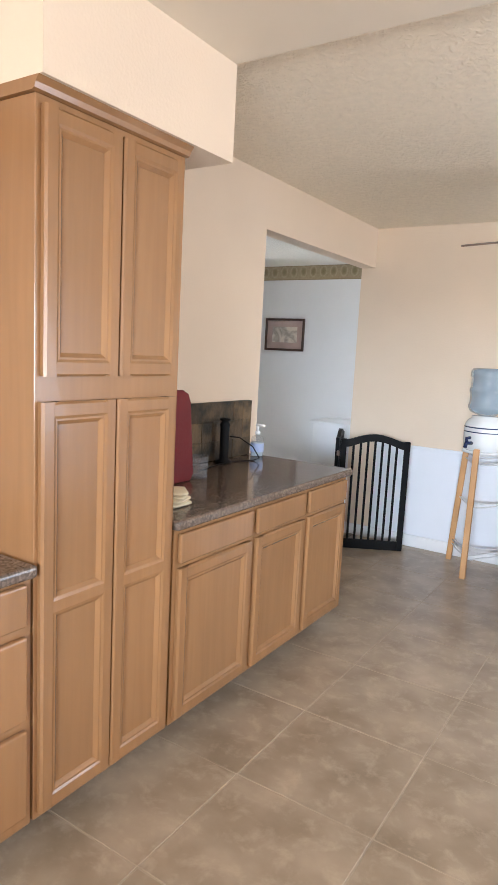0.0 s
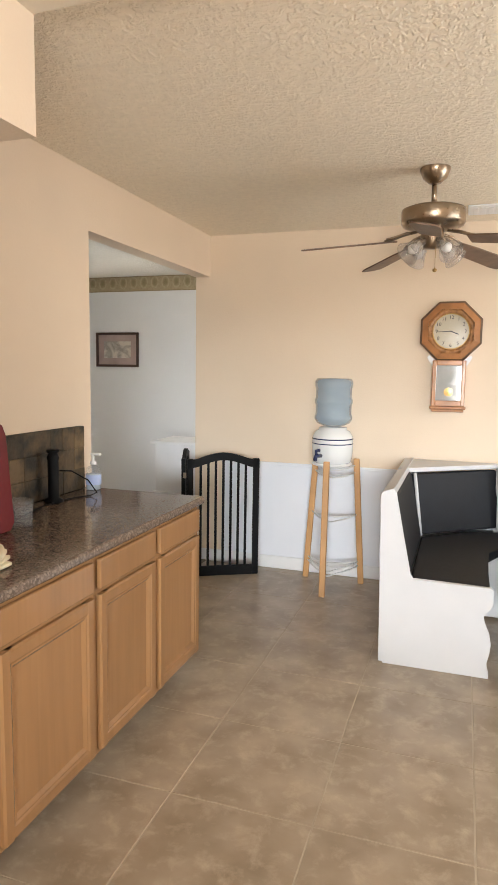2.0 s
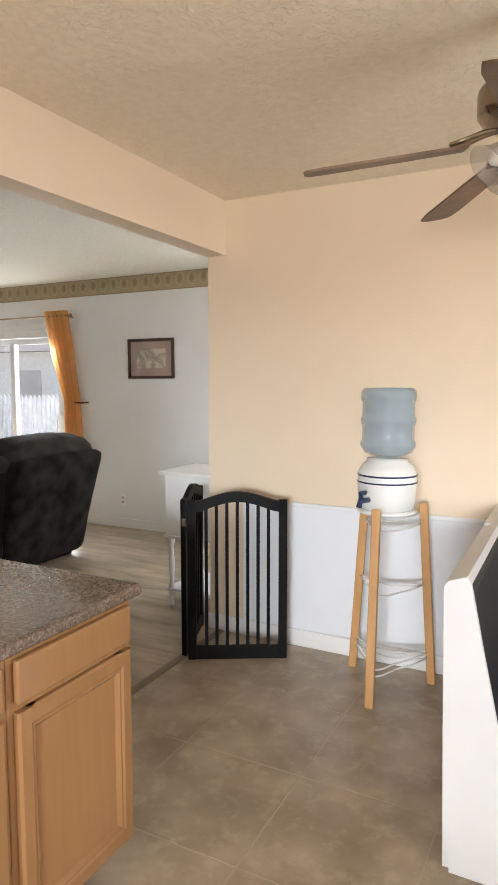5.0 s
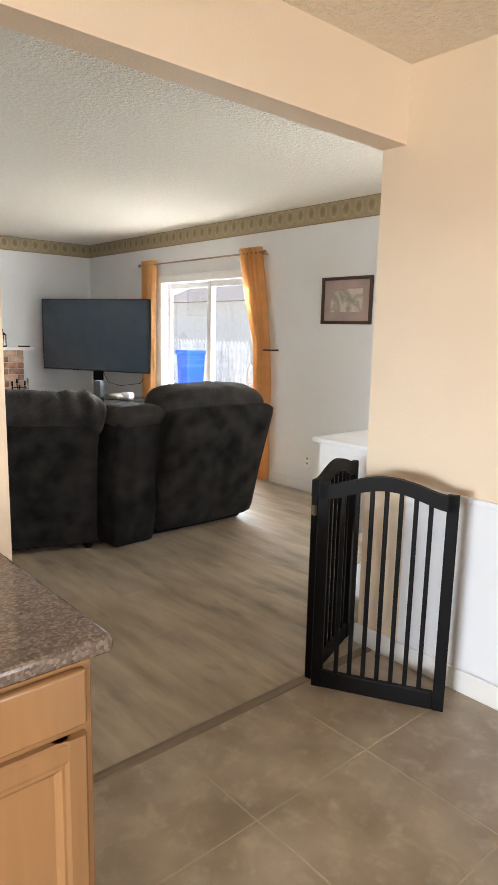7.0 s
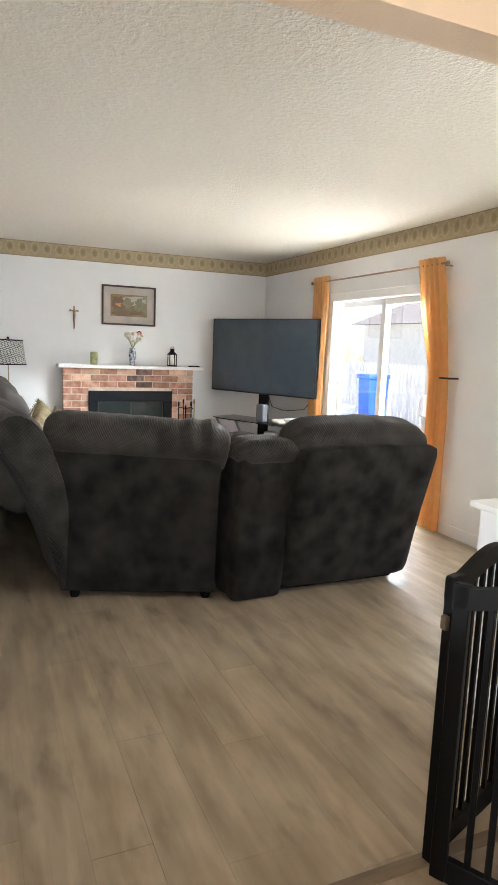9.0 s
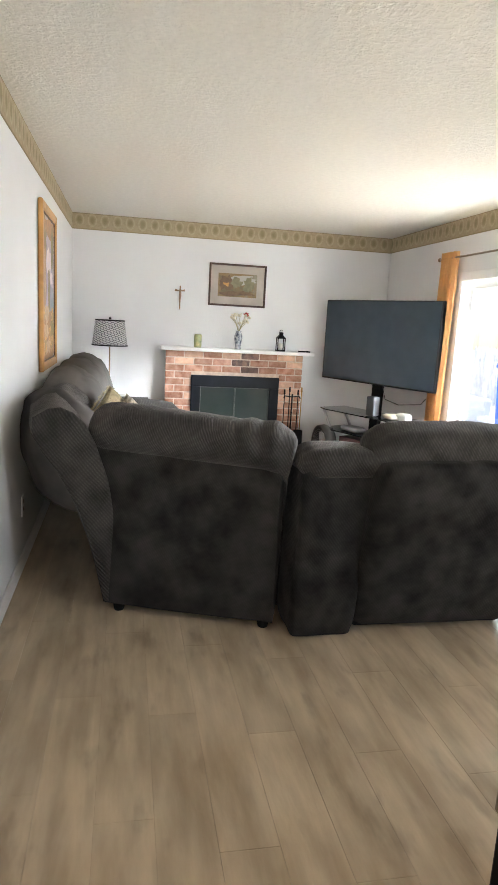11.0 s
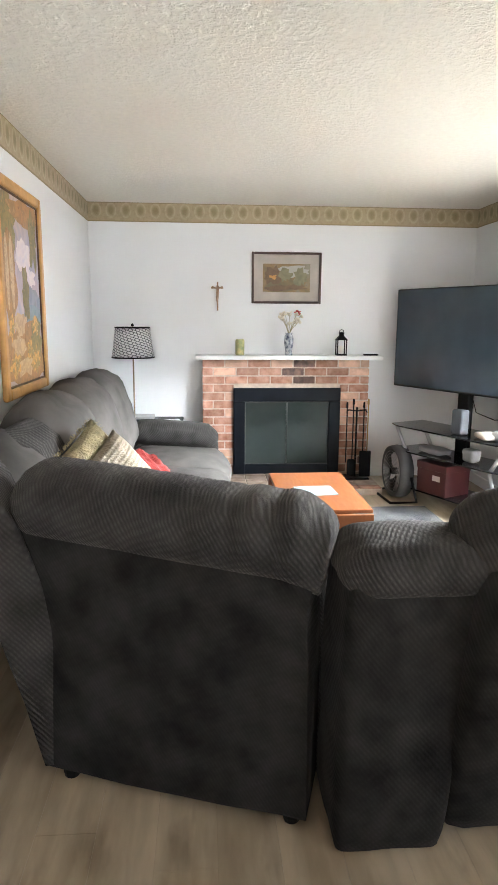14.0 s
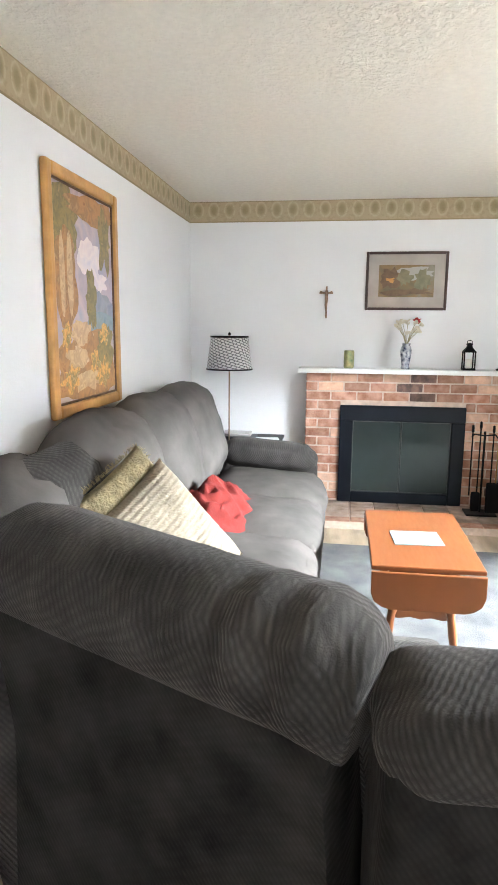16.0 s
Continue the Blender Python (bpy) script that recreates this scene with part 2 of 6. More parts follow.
def ribbed(mat, depth, sheen):
    """Ribbed plush: slanting raised cords broken into short dashes, with a pile that catches light from behind."""
    n, l = mat.node_tree.nodes, mat.node_tree.links
    b = n["Principled BSDF"]
    b.inputs["Sheen Weight"].default_value, b.inputs["Sheen Roughness"].default_value = sheen, 0.45
    b.inputs["Sheen Tint"].default_value = (0.8, 0.75, 0.71, 1)
    geo = n.new("ShaderNodeNewGeometry")
    warp = n.new("ShaderNodeTexNoise")
    warp.inputs["Scale"].default_value, warp.inputs["Detail"].default_value = 9, 2
    l.new(geo.outputs["Position"], warp.inputs["Vector"])
    bent = n.new("ShaderNodeMix")
    bent.data_type, bent.blend_type = "RGBA", "LINEAR_LIGHT"
    bent.inputs["Factor"].default_value = 0.006
    l.new(geo.outputs["Position"], bent.inputs[6])
    l.new(warp.outputs["Color"], bent.inputs[7])

    def cords(direction, spacing):
        d = n.new("ShaderNodeVectorMath")
        d.operation = "DOT_PRODUCT"
        d.inputs[1].default_value = Vector(direction).normalized() * (2 * math.pi / spacing)
        l.new(bent.outputs[2], d.inputs[0])
        w = n.new("ShaderNodeMath")
        w.operation = "SINE"
        l.new(d.outputs["Value"], w.inputs[0])
        r = n.new("ShaderNodeMapRange")
        r.inputs["From Min"].default_value = -1
        l.new(w.outputs[0], r.inputs["Value"])
        return r.outputs[0]

    def calc(op, a, c):
        k = n.new("ShaderNodeMath")
        k.operation = op
        for i, v in enumerate((a, c)):
            if isinstance(v, (int, float)):
                k.inputs[i].default_value = v
            else:
                l.new(v, k.inputs[i])
        return k.outputs[0]

    fuzz = n.new("ShaderNodeTexNoise")
    fuzz.inputs["Scale"].default_value, fuzz.inputs["Detail"].default_value = 240, 3
    l.new(geo.outputs["Position"], fuzz.inputs["Vector"])
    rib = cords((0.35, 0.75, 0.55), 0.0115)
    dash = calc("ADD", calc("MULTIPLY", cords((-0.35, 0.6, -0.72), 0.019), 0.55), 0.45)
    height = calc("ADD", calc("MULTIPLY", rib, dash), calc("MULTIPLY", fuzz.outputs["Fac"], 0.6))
    bp = n.new("ShaderNodeBump")
    bp.inputs["Strength"].default_value, bp.inputs["Distance"].default_value = depth, 0.004
    l.new(height, bp.inputs["Height"])
    l.new(bp.outputs[0], b.inputs["Normal"])
    # Groove shade is put into the colour too: gaps darker, cords paler.
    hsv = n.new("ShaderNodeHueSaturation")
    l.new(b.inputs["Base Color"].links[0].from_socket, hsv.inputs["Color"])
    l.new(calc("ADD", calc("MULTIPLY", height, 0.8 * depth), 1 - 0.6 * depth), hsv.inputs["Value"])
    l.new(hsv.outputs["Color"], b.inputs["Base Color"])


# Smooth seat-side cloth; window light is put into its paler tone.
M["lit_suede"] = material("lit_taupe_grey_suede", (0.088, 0.081, 0.0755), 0.95, vary=0.22, scale=5, bump=0.12, bump_scale=140, second=(0.115, 0.105, 0.097))
M["lit_suede"].node_tree.nodes["Principled BSDF"].inputs["IOR"].default_value = 1.1
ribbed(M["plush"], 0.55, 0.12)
ribbed(M["plush_shaded"], 0.25, 0.05)
M["black"] = material("black_paint", (0.004, 0.004, 0.0045), 0.55, vary=0.2)
M["black"].node_tree.nodes["Principled BSDF"].inputs["IOR"].default_value = 1.25
M["screen"] = material("dark_screen", (0.025, 0.04, 0.055), 0.16, vary=0.1)
M["screen"].node_tree.nodes["Principled BSDF"].inputs["IOR"].default_value = 1.6
M["screen"].node_tree.links.remove(M["screen"].node_tree.nodes["Principled BSDF"].inputs["Roughness"].links[0])
M["orange"] = material("orange_curtain_cloth", (0.72, 0.46, 0.22), 0.8, vary=0.1, scale=14, bump=0.1, bump_scale=200)
M["pvc"] = material("white_vinyl_frame", (0.82, 0.82, 0.82), 0.35, vary=0.02)
M["concrete"] = material("patio_concrete", (0.5, 0.48, 0.45), 0.85, vary=0.15, scale=1.5, bump=0.2, bump_scale=30)
M["brick"] = material("red_brick", (0.4, 0.165, 0.092), 0.85, vary=0.3, scale=13, bump=0.5, bump_scale=70, each=0.22, second=(0.52, 0.31, 0.23))
M["brick_pale"] = material("pale_pink_brick", (0.58, 0.37, 0.27), 0.85, vary=0.2, scale=16, bump=0.5, bump_scale=70, each=0.15)
M["brick_burnt"] = material("sooty_burnt_brick", (0.1, 0.07, 0.065), 0.85, vary=0.4, scale=16, bump=0.5, bump_scale=70, each=0.3, second=(0.22, 0.13, 0.1))
M["mortar"] = material("grey_mortar", (0.56, 0.45, 0.37), 0.95, vary=0.15, scale=20, bump=0.4)
M["pine"] = material("orange_pine", (0.19, 0.06, 0.0175), 0.36, vary=0.1, scale=2.0, bump_scale=20, stretch=(0.6, 3, 3))


def glass(name, colour=(1, 1, 1), rough=0.0, ior=1.45):
    mat = bpy.data.materials.new(name)
    mat.use_nodes = True
    b = mat.node_tree.nodes["Principled BSDF"]
    b.inputs["Base Color"].default_value = (*colour, 1)
    b.inputs["Transmission Weight"].default_value, b.inputs["Roughness"].default_value, b.inputs["IOR"].default_value = 1, rough, ior
    return mat


def granite():
    mat = material("brown_granite", (0.15, 0.11, 0.083), 0.12, vary=0.3, scale=55)
    n, l = mat.node_tree.nodes, mat.node_tree.links
    v = n.new("ShaderNodeTexVoronoi")
    v.inputs["Scale"].default_value = 160
    geo = n.new("ShaderNodeNewGeometry")
    l.new(geo.outputs["Position"], v.inputs["Vector"])
    r = n.new("ShaderNodeValToRGB")
    e = r.color_ramp.elements
    e[0].color, e[1].color = (0.035, 0.025, 0.02, 1), (0.3, 0.23, 0.18, 1)
    e.new(0.5).color = (0.13, 0.092, 0.07, 1)
    l.new(v.outputs["Color"], r.inputs["Fac"])
    mix = n.new("ShaderNodeMix")
    mix.data_type = "RGBA"
    mix.inputs["Factor"].default_value = 0.6
    old = n["Principled BSDF"].inputs["Base Color"].links[0].from_socket
    l.new(old, mix.inputs[6])
    l.new(r.outputs["Color"], mix.inputs[7])
    l.new(mix.outputs[2], n["Principled BSDF"].inputs["Base Color"])
    return mat


def border_paper(axis):
    """Tan wallpaper border: a row of olive medallions between leafy marks, with a darker edge line."""
    mat = material("wallpaper_border_" + axis, (0.42, 0.33, 0.19), 0.7, vary=0.2, scale=25)
    n, l = mat.node_tree.nodes, mat.node_tree.links
    geo = n.new("ShaderNodeNewGeometry")
    sep = n.new("ShaderNodeSeparateXYZ")
    l.new(geo.outputs["Position"], sep.inputs[0])

    def calc(op, a, b=0.0):
        k = n.new("ShaderNodeMath")
        k.operation = op
        for i, s in enumerate((a, b)):
            if isinstance(s, (int, float)):
                k.inputs[i].default_value = s
            else:
                l.new(s, k.inputs[i])
        return k.outputs[0]

    u = calc("SUBTRACT", calc("FRACT", calc("DIVIDE", sep.outputs[axis], 0.135)), 0.5)
    v = calc("DIVIDE", calc("SUBTRACT", sep.outputs["Z"], 2.528), 0.2)
    d = calc("SQRT", calc("ADD", calc("POWER", calc("MULTIPLY", u, 0.95), 2), calc("POWER", v, 2)))
    r = n.new("ShaderNodeValToRGB")
    r.color_ramp.interpolation = "LINEAR"
    e = r.color_ramp.elements
    e[0].position, e[0].color = 0.0, (0.27, 0.225, 0.12, 1)
    e[1].position, e[1].color = 0.6, (0.41, 0.33, 0.21, 1)
    for at, col in ((0.14, (0.3, 0.245, 0.135)), (0.22, (0.37, 0.3, 0.18)), (0.3, (0.47, 0.395, 0.26)), (0.38, (0.4, 0.32, 0.2))):
        e.new(at).color = (*col, 1)
    l.new(d, r.inputs["Fac"])
    edge = calc("GREATER_THAN", calc("ABSOLUTE", calc("ADD", v, 0.055)), 0.385)
    leaf = n.new("ShaderNodeTexNoise")
    leaf.inputs["Scale"].default_value = 42
    l.new(geo.outputs["Position"], leaf.inputs["Vector"])
    dark = calc("MULTIPLY", calc("GREATER_THAN", leaf.outputs["Fac"], 0.56), 0.22)
    mix = n.new("ShaderNodeMix")
    mix.data_type = "RGBA"
    l.new(calc("MAXIMUM", calc("MULTIPLY", edge, 0.6), dark), mix.inputs["Factor"])
    l.new(r.outputs["Color"], mix.inputs[6])
    mix.inputs[7].default_value = (0.22, 0.17, 0.08, 1)
    l.new(mix.outputs[2], n["Principled BSDF"].inputs["Base Color"])
    return mat


M["granite"] = granite()
M["glass"] = glass("clear_glass")
M["border_x"], M["border_y"] = border_paper("X"), border_paper("Y")

# ---- structure ----
TOP = 2.575       # dining ceiling
TOPL = 2.6        # living room ceiling
KX, KY = -2.10, 5.08   # dining faces of the partition and of the end wall
WX, NY, SY = -8.73, 7.045, 3.365  # living room faces


def wall(name, mat, *boxes, label="", category="wall"):
    bm = empty_mesh()
    for a, b in boxes:
        box(bm, a, b)
    return setting(name, bm, mat, label, category)


wall("wall_partition", M["cream"], ((KX - 0.12, -2.4, 0), (KX, 3.365, TOPL)), ((KX - 0.12, 3.365, 2.265), (KX, KY, TOPL)), label="cream painted partition wall with a wide opening and a beam over it")
wall("wall_dining_end", M["cream"], ((KX - 0.12, KY, 0), (2.6, KY + 0.12, TOPL)), label="cream painted end wall behind the breakfast nook")
wall("wall_east", M["cream"], ((2.6, -2.4, 0), (2.72, 2.2, TOP)), ((2.6, 2.2, 2.2), (2.72, 4.4, TOP)), ((2.6, 2.2, 0), (2.72, 4.4, 0.3)), ((2.6, 4.4, 0), (2.72, KY + 0.12, TOP)), label="cream painted outer wall with a wide window opening")
wall("wall_kitchen_south", M["cream"], ((KX - 0.12, -2.52, 0), (-0.25, -2.4, TOP)), ((-0.25, -2.52, 0), (1.45, -2.4, 0.95)), ((-0.25, -2.52, 2.05), (1.45, -2.4, TOP)), ((1.45, -2.52, 0), (2.72, -2.4, TOP)), label="cream painted kitchen wall with a window opening")
wall("wall_south", M["white_wall"], ((WX - 0.12, SY - 0.12, 0), (KX - 0.12, SY, TOPL)), label="white painted living room wall")
wall("wall_west", M["white_wall"], ((WX - 0.12, SY, 0), (WX, NY + 0.12, TOPL)), label="white painted chimney wall")
# The opening from x -2.5 to -1.0 is unseen, added for the north fill.
wall("wall_north", M["white_wall"], ((WX, NY, 0), (-6.98, NY + 0.12, TOPL)), ((-6.98, NY, 2.1), (-5.18, NY + 0.12, TOPL)), ((-5.18, NY, 0), (-2.5, NY + 0.12, TOPL)), ((-2.5, NY, 0), (-1.0, NY + 0.12, 0.3)), ((-2.5, NY, 2.2), (-1.0, NY + 0.12, TOPL)), ((-1.0, NY, 0), (-0.5, NY + 0.12, TOPL)), label="white painted wall with a sliding patio door")
wall("wall_entry", M["white_wall"], ((-0.5, KY + 0.12, 0), (-0.38, NY + 0.12, TOPL)), label="white painted wall that closes the living room")
wall("ceiling_dining", M["popcorn"], ((KX, 1.962, TOP), (2.72, KY, TOP + 0.12)), label="warm white stippled ceiling", category="ceiling")
wall("ceiling_kitchen", M["smooth_ceiling"], ((KX, -2.52, TOP - 0.045), (2.72, 1.962, TOP + 0.12)), label="smooth painted kitchen ceiling", category="ceiling")
wall("ceiling_living", M["popcorn_b"], ((WX - 0.12, SY - 0.12, TOPL), (KX - 0.12, NY + 0.12, TOPL + 0.12)), ((KX - 0.12, KY + 0.12, TOPL), (-0.38, NY + 0.12, TOPL + 0.12)), label="white stippled ceiling", category="ceiling")
wall("soffit", M["cream"], ((KX, 1.128, 2.2), (-1.38, 1.967, TOP - 0.045)), ((-2.1, -2.4, 2.2), (-1.7, 1.128, TOP - 0.045)), label="cream boxed soffit over the tall cabinet", category="soffit")

bm = empty_mesh()
box(bm, (-5.548 - 3.2, SY, 2.43), (KX - 0.12, SY + 0.003, TOPL))
setting("wallpaper_border_south", bm, M["border_x"], "tan wallpaper border with olive medallions", "wallpaper border")
bm = empty_mesh()
box(bm, (WX, SY + 0.003, 2.43), (WX + 0.003, NY - 0.003, TOPL))
setting("wallpaper_border_west", bm, M["border_y"], "tan wallpaper border with olive medallions", "wallpaper border")
bm = empty_mesh()
box(bm, (WX, NY - 0.003, 2.43), (-0.5, NY, TOPL))
setting("wallpaper_border_north", bm, M["border_x"], "tan wallpaper border with olive medallions", "wallpaper border")

bm = empty_mesh()
box(bm, (-1.98, KY - 0.012, 0.0), (2.6, KY, 0.82))
box(bm, (-1.98, KY - 0.022, 0.815), (2.6, KY, 0.84), 0.005)
setting("wainscot", bm, M["wainscot"], "white painted beadboard wainscot", "wainscot")
bm = empty_mesh()
box(bm, (KX - 0.12, KY - 0.014 - 0.014, 0.0), (2.6, KY - 0.016, 0.1), 0.006)
setting("baseboard_dining", bm, M["trim"], "white baseboard", "baseboard")
bm = empty_mesh()
box(bm, (WX + 1.6, SY, 0.0), (KX - 0.12, SY + 0.014, 0.1), 0.005)
box(bm, (-5.1, NY - 0.014, 0.0), (-0.5, NY, 0.1), 0.005)
box(bm, (WX, NY - 0.014, 0.0), (-7.05, NY, 0.1), 0.005)
box(bm, (WX, 6.03, 0.0), (WX + 0.014, NY - 0.014, 0.1), 0.005)
box(bm, (WX, SY + 0.014, 0.0), (WX + 0.014, 4.38, 0.1), 0.005)
setting("baseboard_living", bm, M["trim"], "white baseboard", "baseboard")
bm = empty_mesh()
box(bm, (KX - 0.126, 3.25, 0.0), (KX + 0.012, 3.38, 0.77), 0.004)
box(bm, (KX - 0.13, 3.25, 0.77), (KX + 0.018, 3.386, 0.79), 0.005)
setting("wainscot_jamb", bm, M["wainscot"], "white wainscot board round the opening's jamb", "wainscot")

# outdoors
bm = empty_mesh()
box(bm, (-60, NY + 0.12, -0.3), (60, 90, -0.06))
box(bm, (-60, -60, -0.3), (WX - 0.12, NY + 0.12, -0.06))
box(bm, (2.72, -60, -0.3), (60, NY + 0.12, -0.06))
box(bm, (WX - 0.12, -60, -0.3), (2.72, -2.52, -0.06))
setting("ground", bm, M["concrete"], "sunlit pale concrete patio", "ground")

# ---- kitchen cabinets ----
def cabinet_door(name, y0, z0, y1, z1, parent, x=-1.42, rail=None, drawer=False):
    """A framed maple door or a drawer front on the plane x, facing east."""
    bm = empty_mesh()
    if drawer:
        box(bm, (x, y0, z0), (x + 0.02, y1, z1), 0.007, 3)
        return part(name, bm, M["maple"], parent, away=True)
    w = 0.066
    box(bm, (x, y0 + 0.01, z0 + 0.01), (x + 0.005, y1 - 0.01, z1 - 0.01))
    leaf = part(name, bm, M["maple"], parent, away=True)

    def sub(kind, section, a, b, along):
        t = empty_mesh()
        prism(t, section, a, b, along)
        piece = part(kind, t, M["maple"], leaf)
        piece.data.transform(parent.matrix_basis.inverted())

    k = 0.012
    for side in (0, 1):
        o = y0 if side == 0 else y1
        s = 1 if side == 0 else -1
        sub("stile", [(x, o), (x + 0.013, o), (x + 0.02, o + s * 0.007), (x + 0.02, o + s * (w - 0.026)), (x + 0.016, o + s * (w - 0.018)), (x + 0.016, o + s * (w - 0.012)), (x + 0.006, o + s * w), (x, o + s * w)], z0, z1, "z")
    rails = [(z0, 1), (z1, -1)]
    for o, s in rails:
        sub("rail", [(x, o), (x + 0.0125, o), (x + 0.0195, o + s * 0.007), (x + 0.0195, o + s * (w - 0.026)), (x + 0.0155, o + s * (w - 0.018)), (x + 0.0155, o + s * (w - 0.012)), (x + 0.006, o + s * w), (x, o + s * w)], y0 + w - 0.03, y1 - w + 0.03, "y")
    if rail:
        h = w / 2 + 0.006
        sub("rail", [(x, rail - h), (x + 0.006, rail - h), (x + 0.0155, rail - h + k), (x + 0.0195, rail - h + 0.022), (x + 0.0195, rail + h - 0.022), (x + 0.0155, rail + h - k), (x + 0.006, rail + h), (x, rail + h)], y0 + w - 0.03, y1 - w + 0.03, "y")
    return leaf


tall = thing("pantry_cabinet", (-1.76, 1.45, 0), "tall light maple pantry cabinet with paired framed doors", "cabinet")
bm = empty_mesh()
box(bm, (KX, 1.154, 0.1), (-1.421, 1.765, 2.165), 0.002, 1)
part("body", bm, M["maple"], tall, away=True)
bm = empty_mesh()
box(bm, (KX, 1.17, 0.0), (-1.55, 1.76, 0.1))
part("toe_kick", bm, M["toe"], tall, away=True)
bm = empty_mesh()
prism(bm, [(-1.421, 2.166), (-1.41, 2.17), (-1.405, 2.184), (-1.392, 2.199), (KX, 2.199), (KX, 2.166)], 1.142, 1.775, "y")
part("crown_moulding", bm, M["maple"], tall, away=True)
cabinet_door("door", 1.172, 1.437, 1.457, 2.143, tall)
cabinet_door("door", 1.463, 1.437, 1.745, 2.143, tall)
cabinet_door("door", 1.166, 0.122, 1.451, 1.366, tall, rail=0.765)
cabinet_door("door", 1.456, 0.122, 1.738, 1.366, tall, rail=0.765)


tall.location.y -= 0.016


def base_cabinet(y0, y1, fronts, label):
    cab = thing("base_cabinet", (-1.76, (y0 + y1) / 2, 0), label, "cabinet", "kitchen base cabinets")
    b = empty_mesh()
    box(b, (KX, y0, 0.1), (-1.421, y1, 0.872), 0.002, 1)
    part("body", b, M["maple"], cab, away=True)
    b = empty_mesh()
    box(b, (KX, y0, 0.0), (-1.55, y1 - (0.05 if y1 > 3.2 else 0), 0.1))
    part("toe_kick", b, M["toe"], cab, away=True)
    for kind, a, c, d, e in fronts:
        cabinet_door(kind, a, c, d, e, cab, drawer=kind == "drawer")
    cab.location.y -= 0.011
    return cab


for y0, y1, d0, d1 in ((1.77, 2.305, 1.79, 2.285), (2.306, 2.79, 2.325, 2.77), (2.791, 3.268, 2.81, 3.25)):
    base_cabinet(y0, y1, [("drawer", d0, 0.742, d1, 0.856), ("door", d0, 0.122, d1, 0.722)], "light maple base cabinet with a drawer over a framed door")
base_cabinet(0.5, 1.14, [("drawer", 0.52, 0.735, 1.115, 0.86), ("drawer", 0.52, 0.45, 1.115, 0.705), ("drawer", 0.52, 0.145, 1.115, 0.42)], "light maple base cabinet with three drawers")
base_cabinet(-0.3, 0.499, [("drawer", -0.28, 0.742, 0.48, 0.856), ("door", -0.28, 0.142, 0.48, 0.722)], "light maple base cabinet with a drawer over a framed door")

bm = empty_mesh()
box(bm, (KX, 1.753, 0.872), (-1.395, 3.295, 0.91), 0.012, 3)
tagged(part("countertop", bm, M["granite"], None), "polished brown speckled granite countertop", "countertop")
bm = empty_mesh()
box(bm, (KX, -0.3, 0.872), (-1.395, 1.136, 0.91), 0.012, 3)
tagged(part("countertop", bm, M["granite"], None), "polished brown speckled granite countertop beside the pantry", "countertop")

# ---- sofas ----
def loft(bm, path, profile, ends=0.12, wrinkle=0.0, seed=0, squash=None, tilt=None, keep=0.8, shear=None, gather=None, both=False):
    """Draws a padded section of (out, up) pairs along a plan path; both ends are rounded."""
    pts = [Vector((x, y, 0)) for x, y in path]
    dense = []
    k = 12
    for i in range(len(pts) - 1):
        a, b, c, d = pts[max(i - 1, 0)], pts[i], pts[i + 1], pts[min(i + 2, len(pts) - 1)]
        for j in range(k):
            s = j / k
            dense.append(0.5 * ((2 * b) + (c - a) * s + (2 * a - 5 * b + 4 * c - d) * s * s + (3 * b - a - 3 * c + d) * s ** 3))
    dense.append(pts[-1])
    run = [0.0]
    for a, b in zip(dense, dense[1:]):
        run.append(run[-1] + (b - a).length)
    total = run[-1]
    mo, mz = sum(o for o, _ in profile) / len(profile), sum(z for _, z in profile) / len(profile)
    e = ends
    grid = [0, e * 0.04, e * 0.15, e * 0.35, e * 0.65, e] + [e + (total - 2 * e) * i / 40 for i in range(1, 40)] + [total - e, total - e * 0.65, total - e * 0.35, total - e * 0.15, total - e * 0.04, total]
    t = bmesh.new()
    rings = []
    for s in grid:
        i = max(j for j in range(len(run)) if run[j] <= s + 1e-9)
        i = min(i, len(dense) - 2)
        f = (s - run[i]) / max(run[i + 1] - run[i], 1e-9)
        p = dense[i].lerp(dense[i + 1], f)
        d = (dense[i + 1] - dense[i]).normalized()
        outw = Vector((d.y, -d.x, 0))
        near = min(s, total - s)
        q = 1 if near >= e else math.sqrt(max(1 - (1 - near / e) ** 2, 0.0))
        q = keep + (1 - keep) * q
        ring = []
        for o, z in profile:
            oo, zz = mo + (o - mo) * q, mz + (z - mz) * (q if both or z > mz else 1)
            if squash:
                zz = zz * squash(s / total)
            if tilt:
                oo += tilt(s / total) * max(zz, 0) ** 1.5
            v = p + outw * oo + Vector((0, 0, zz))
            if shear:
                v += d * shear(s / total, zz)
            if wrinkle:
                w = noise.noise(v * 4 + Vector((seed, 0, 0))) + 0.6 * noise.noise(v * 11 + Vector((0, seed, 0)))
                v += outw * wrinkle * w + Vector((0, 0, wrinkle * 0.7 * w * (z > 0.2)))
            if gather:
                g = gather(s / total, zz)
                v += outw * g + Vector((0, 0, 0.6 * g))
            ring.append(t.verts.new(v))
        rings.append(ring)
    n = len(profile)
    for a, b in zip(rings, rings[1:]):
        for i in range(n):
            t.faces.new((a[i], a[(i + 1) % n], b[(i + 1) % n], b[i]))
    t.faces.new(rings[0])
    t.faces.new(rings[-1])
    bmesh.ops.subdivide_edges(t, edges=t.edges[:], cuts=1, smooth=0.6, use_grid_fill=True)
    return join(bm, t)


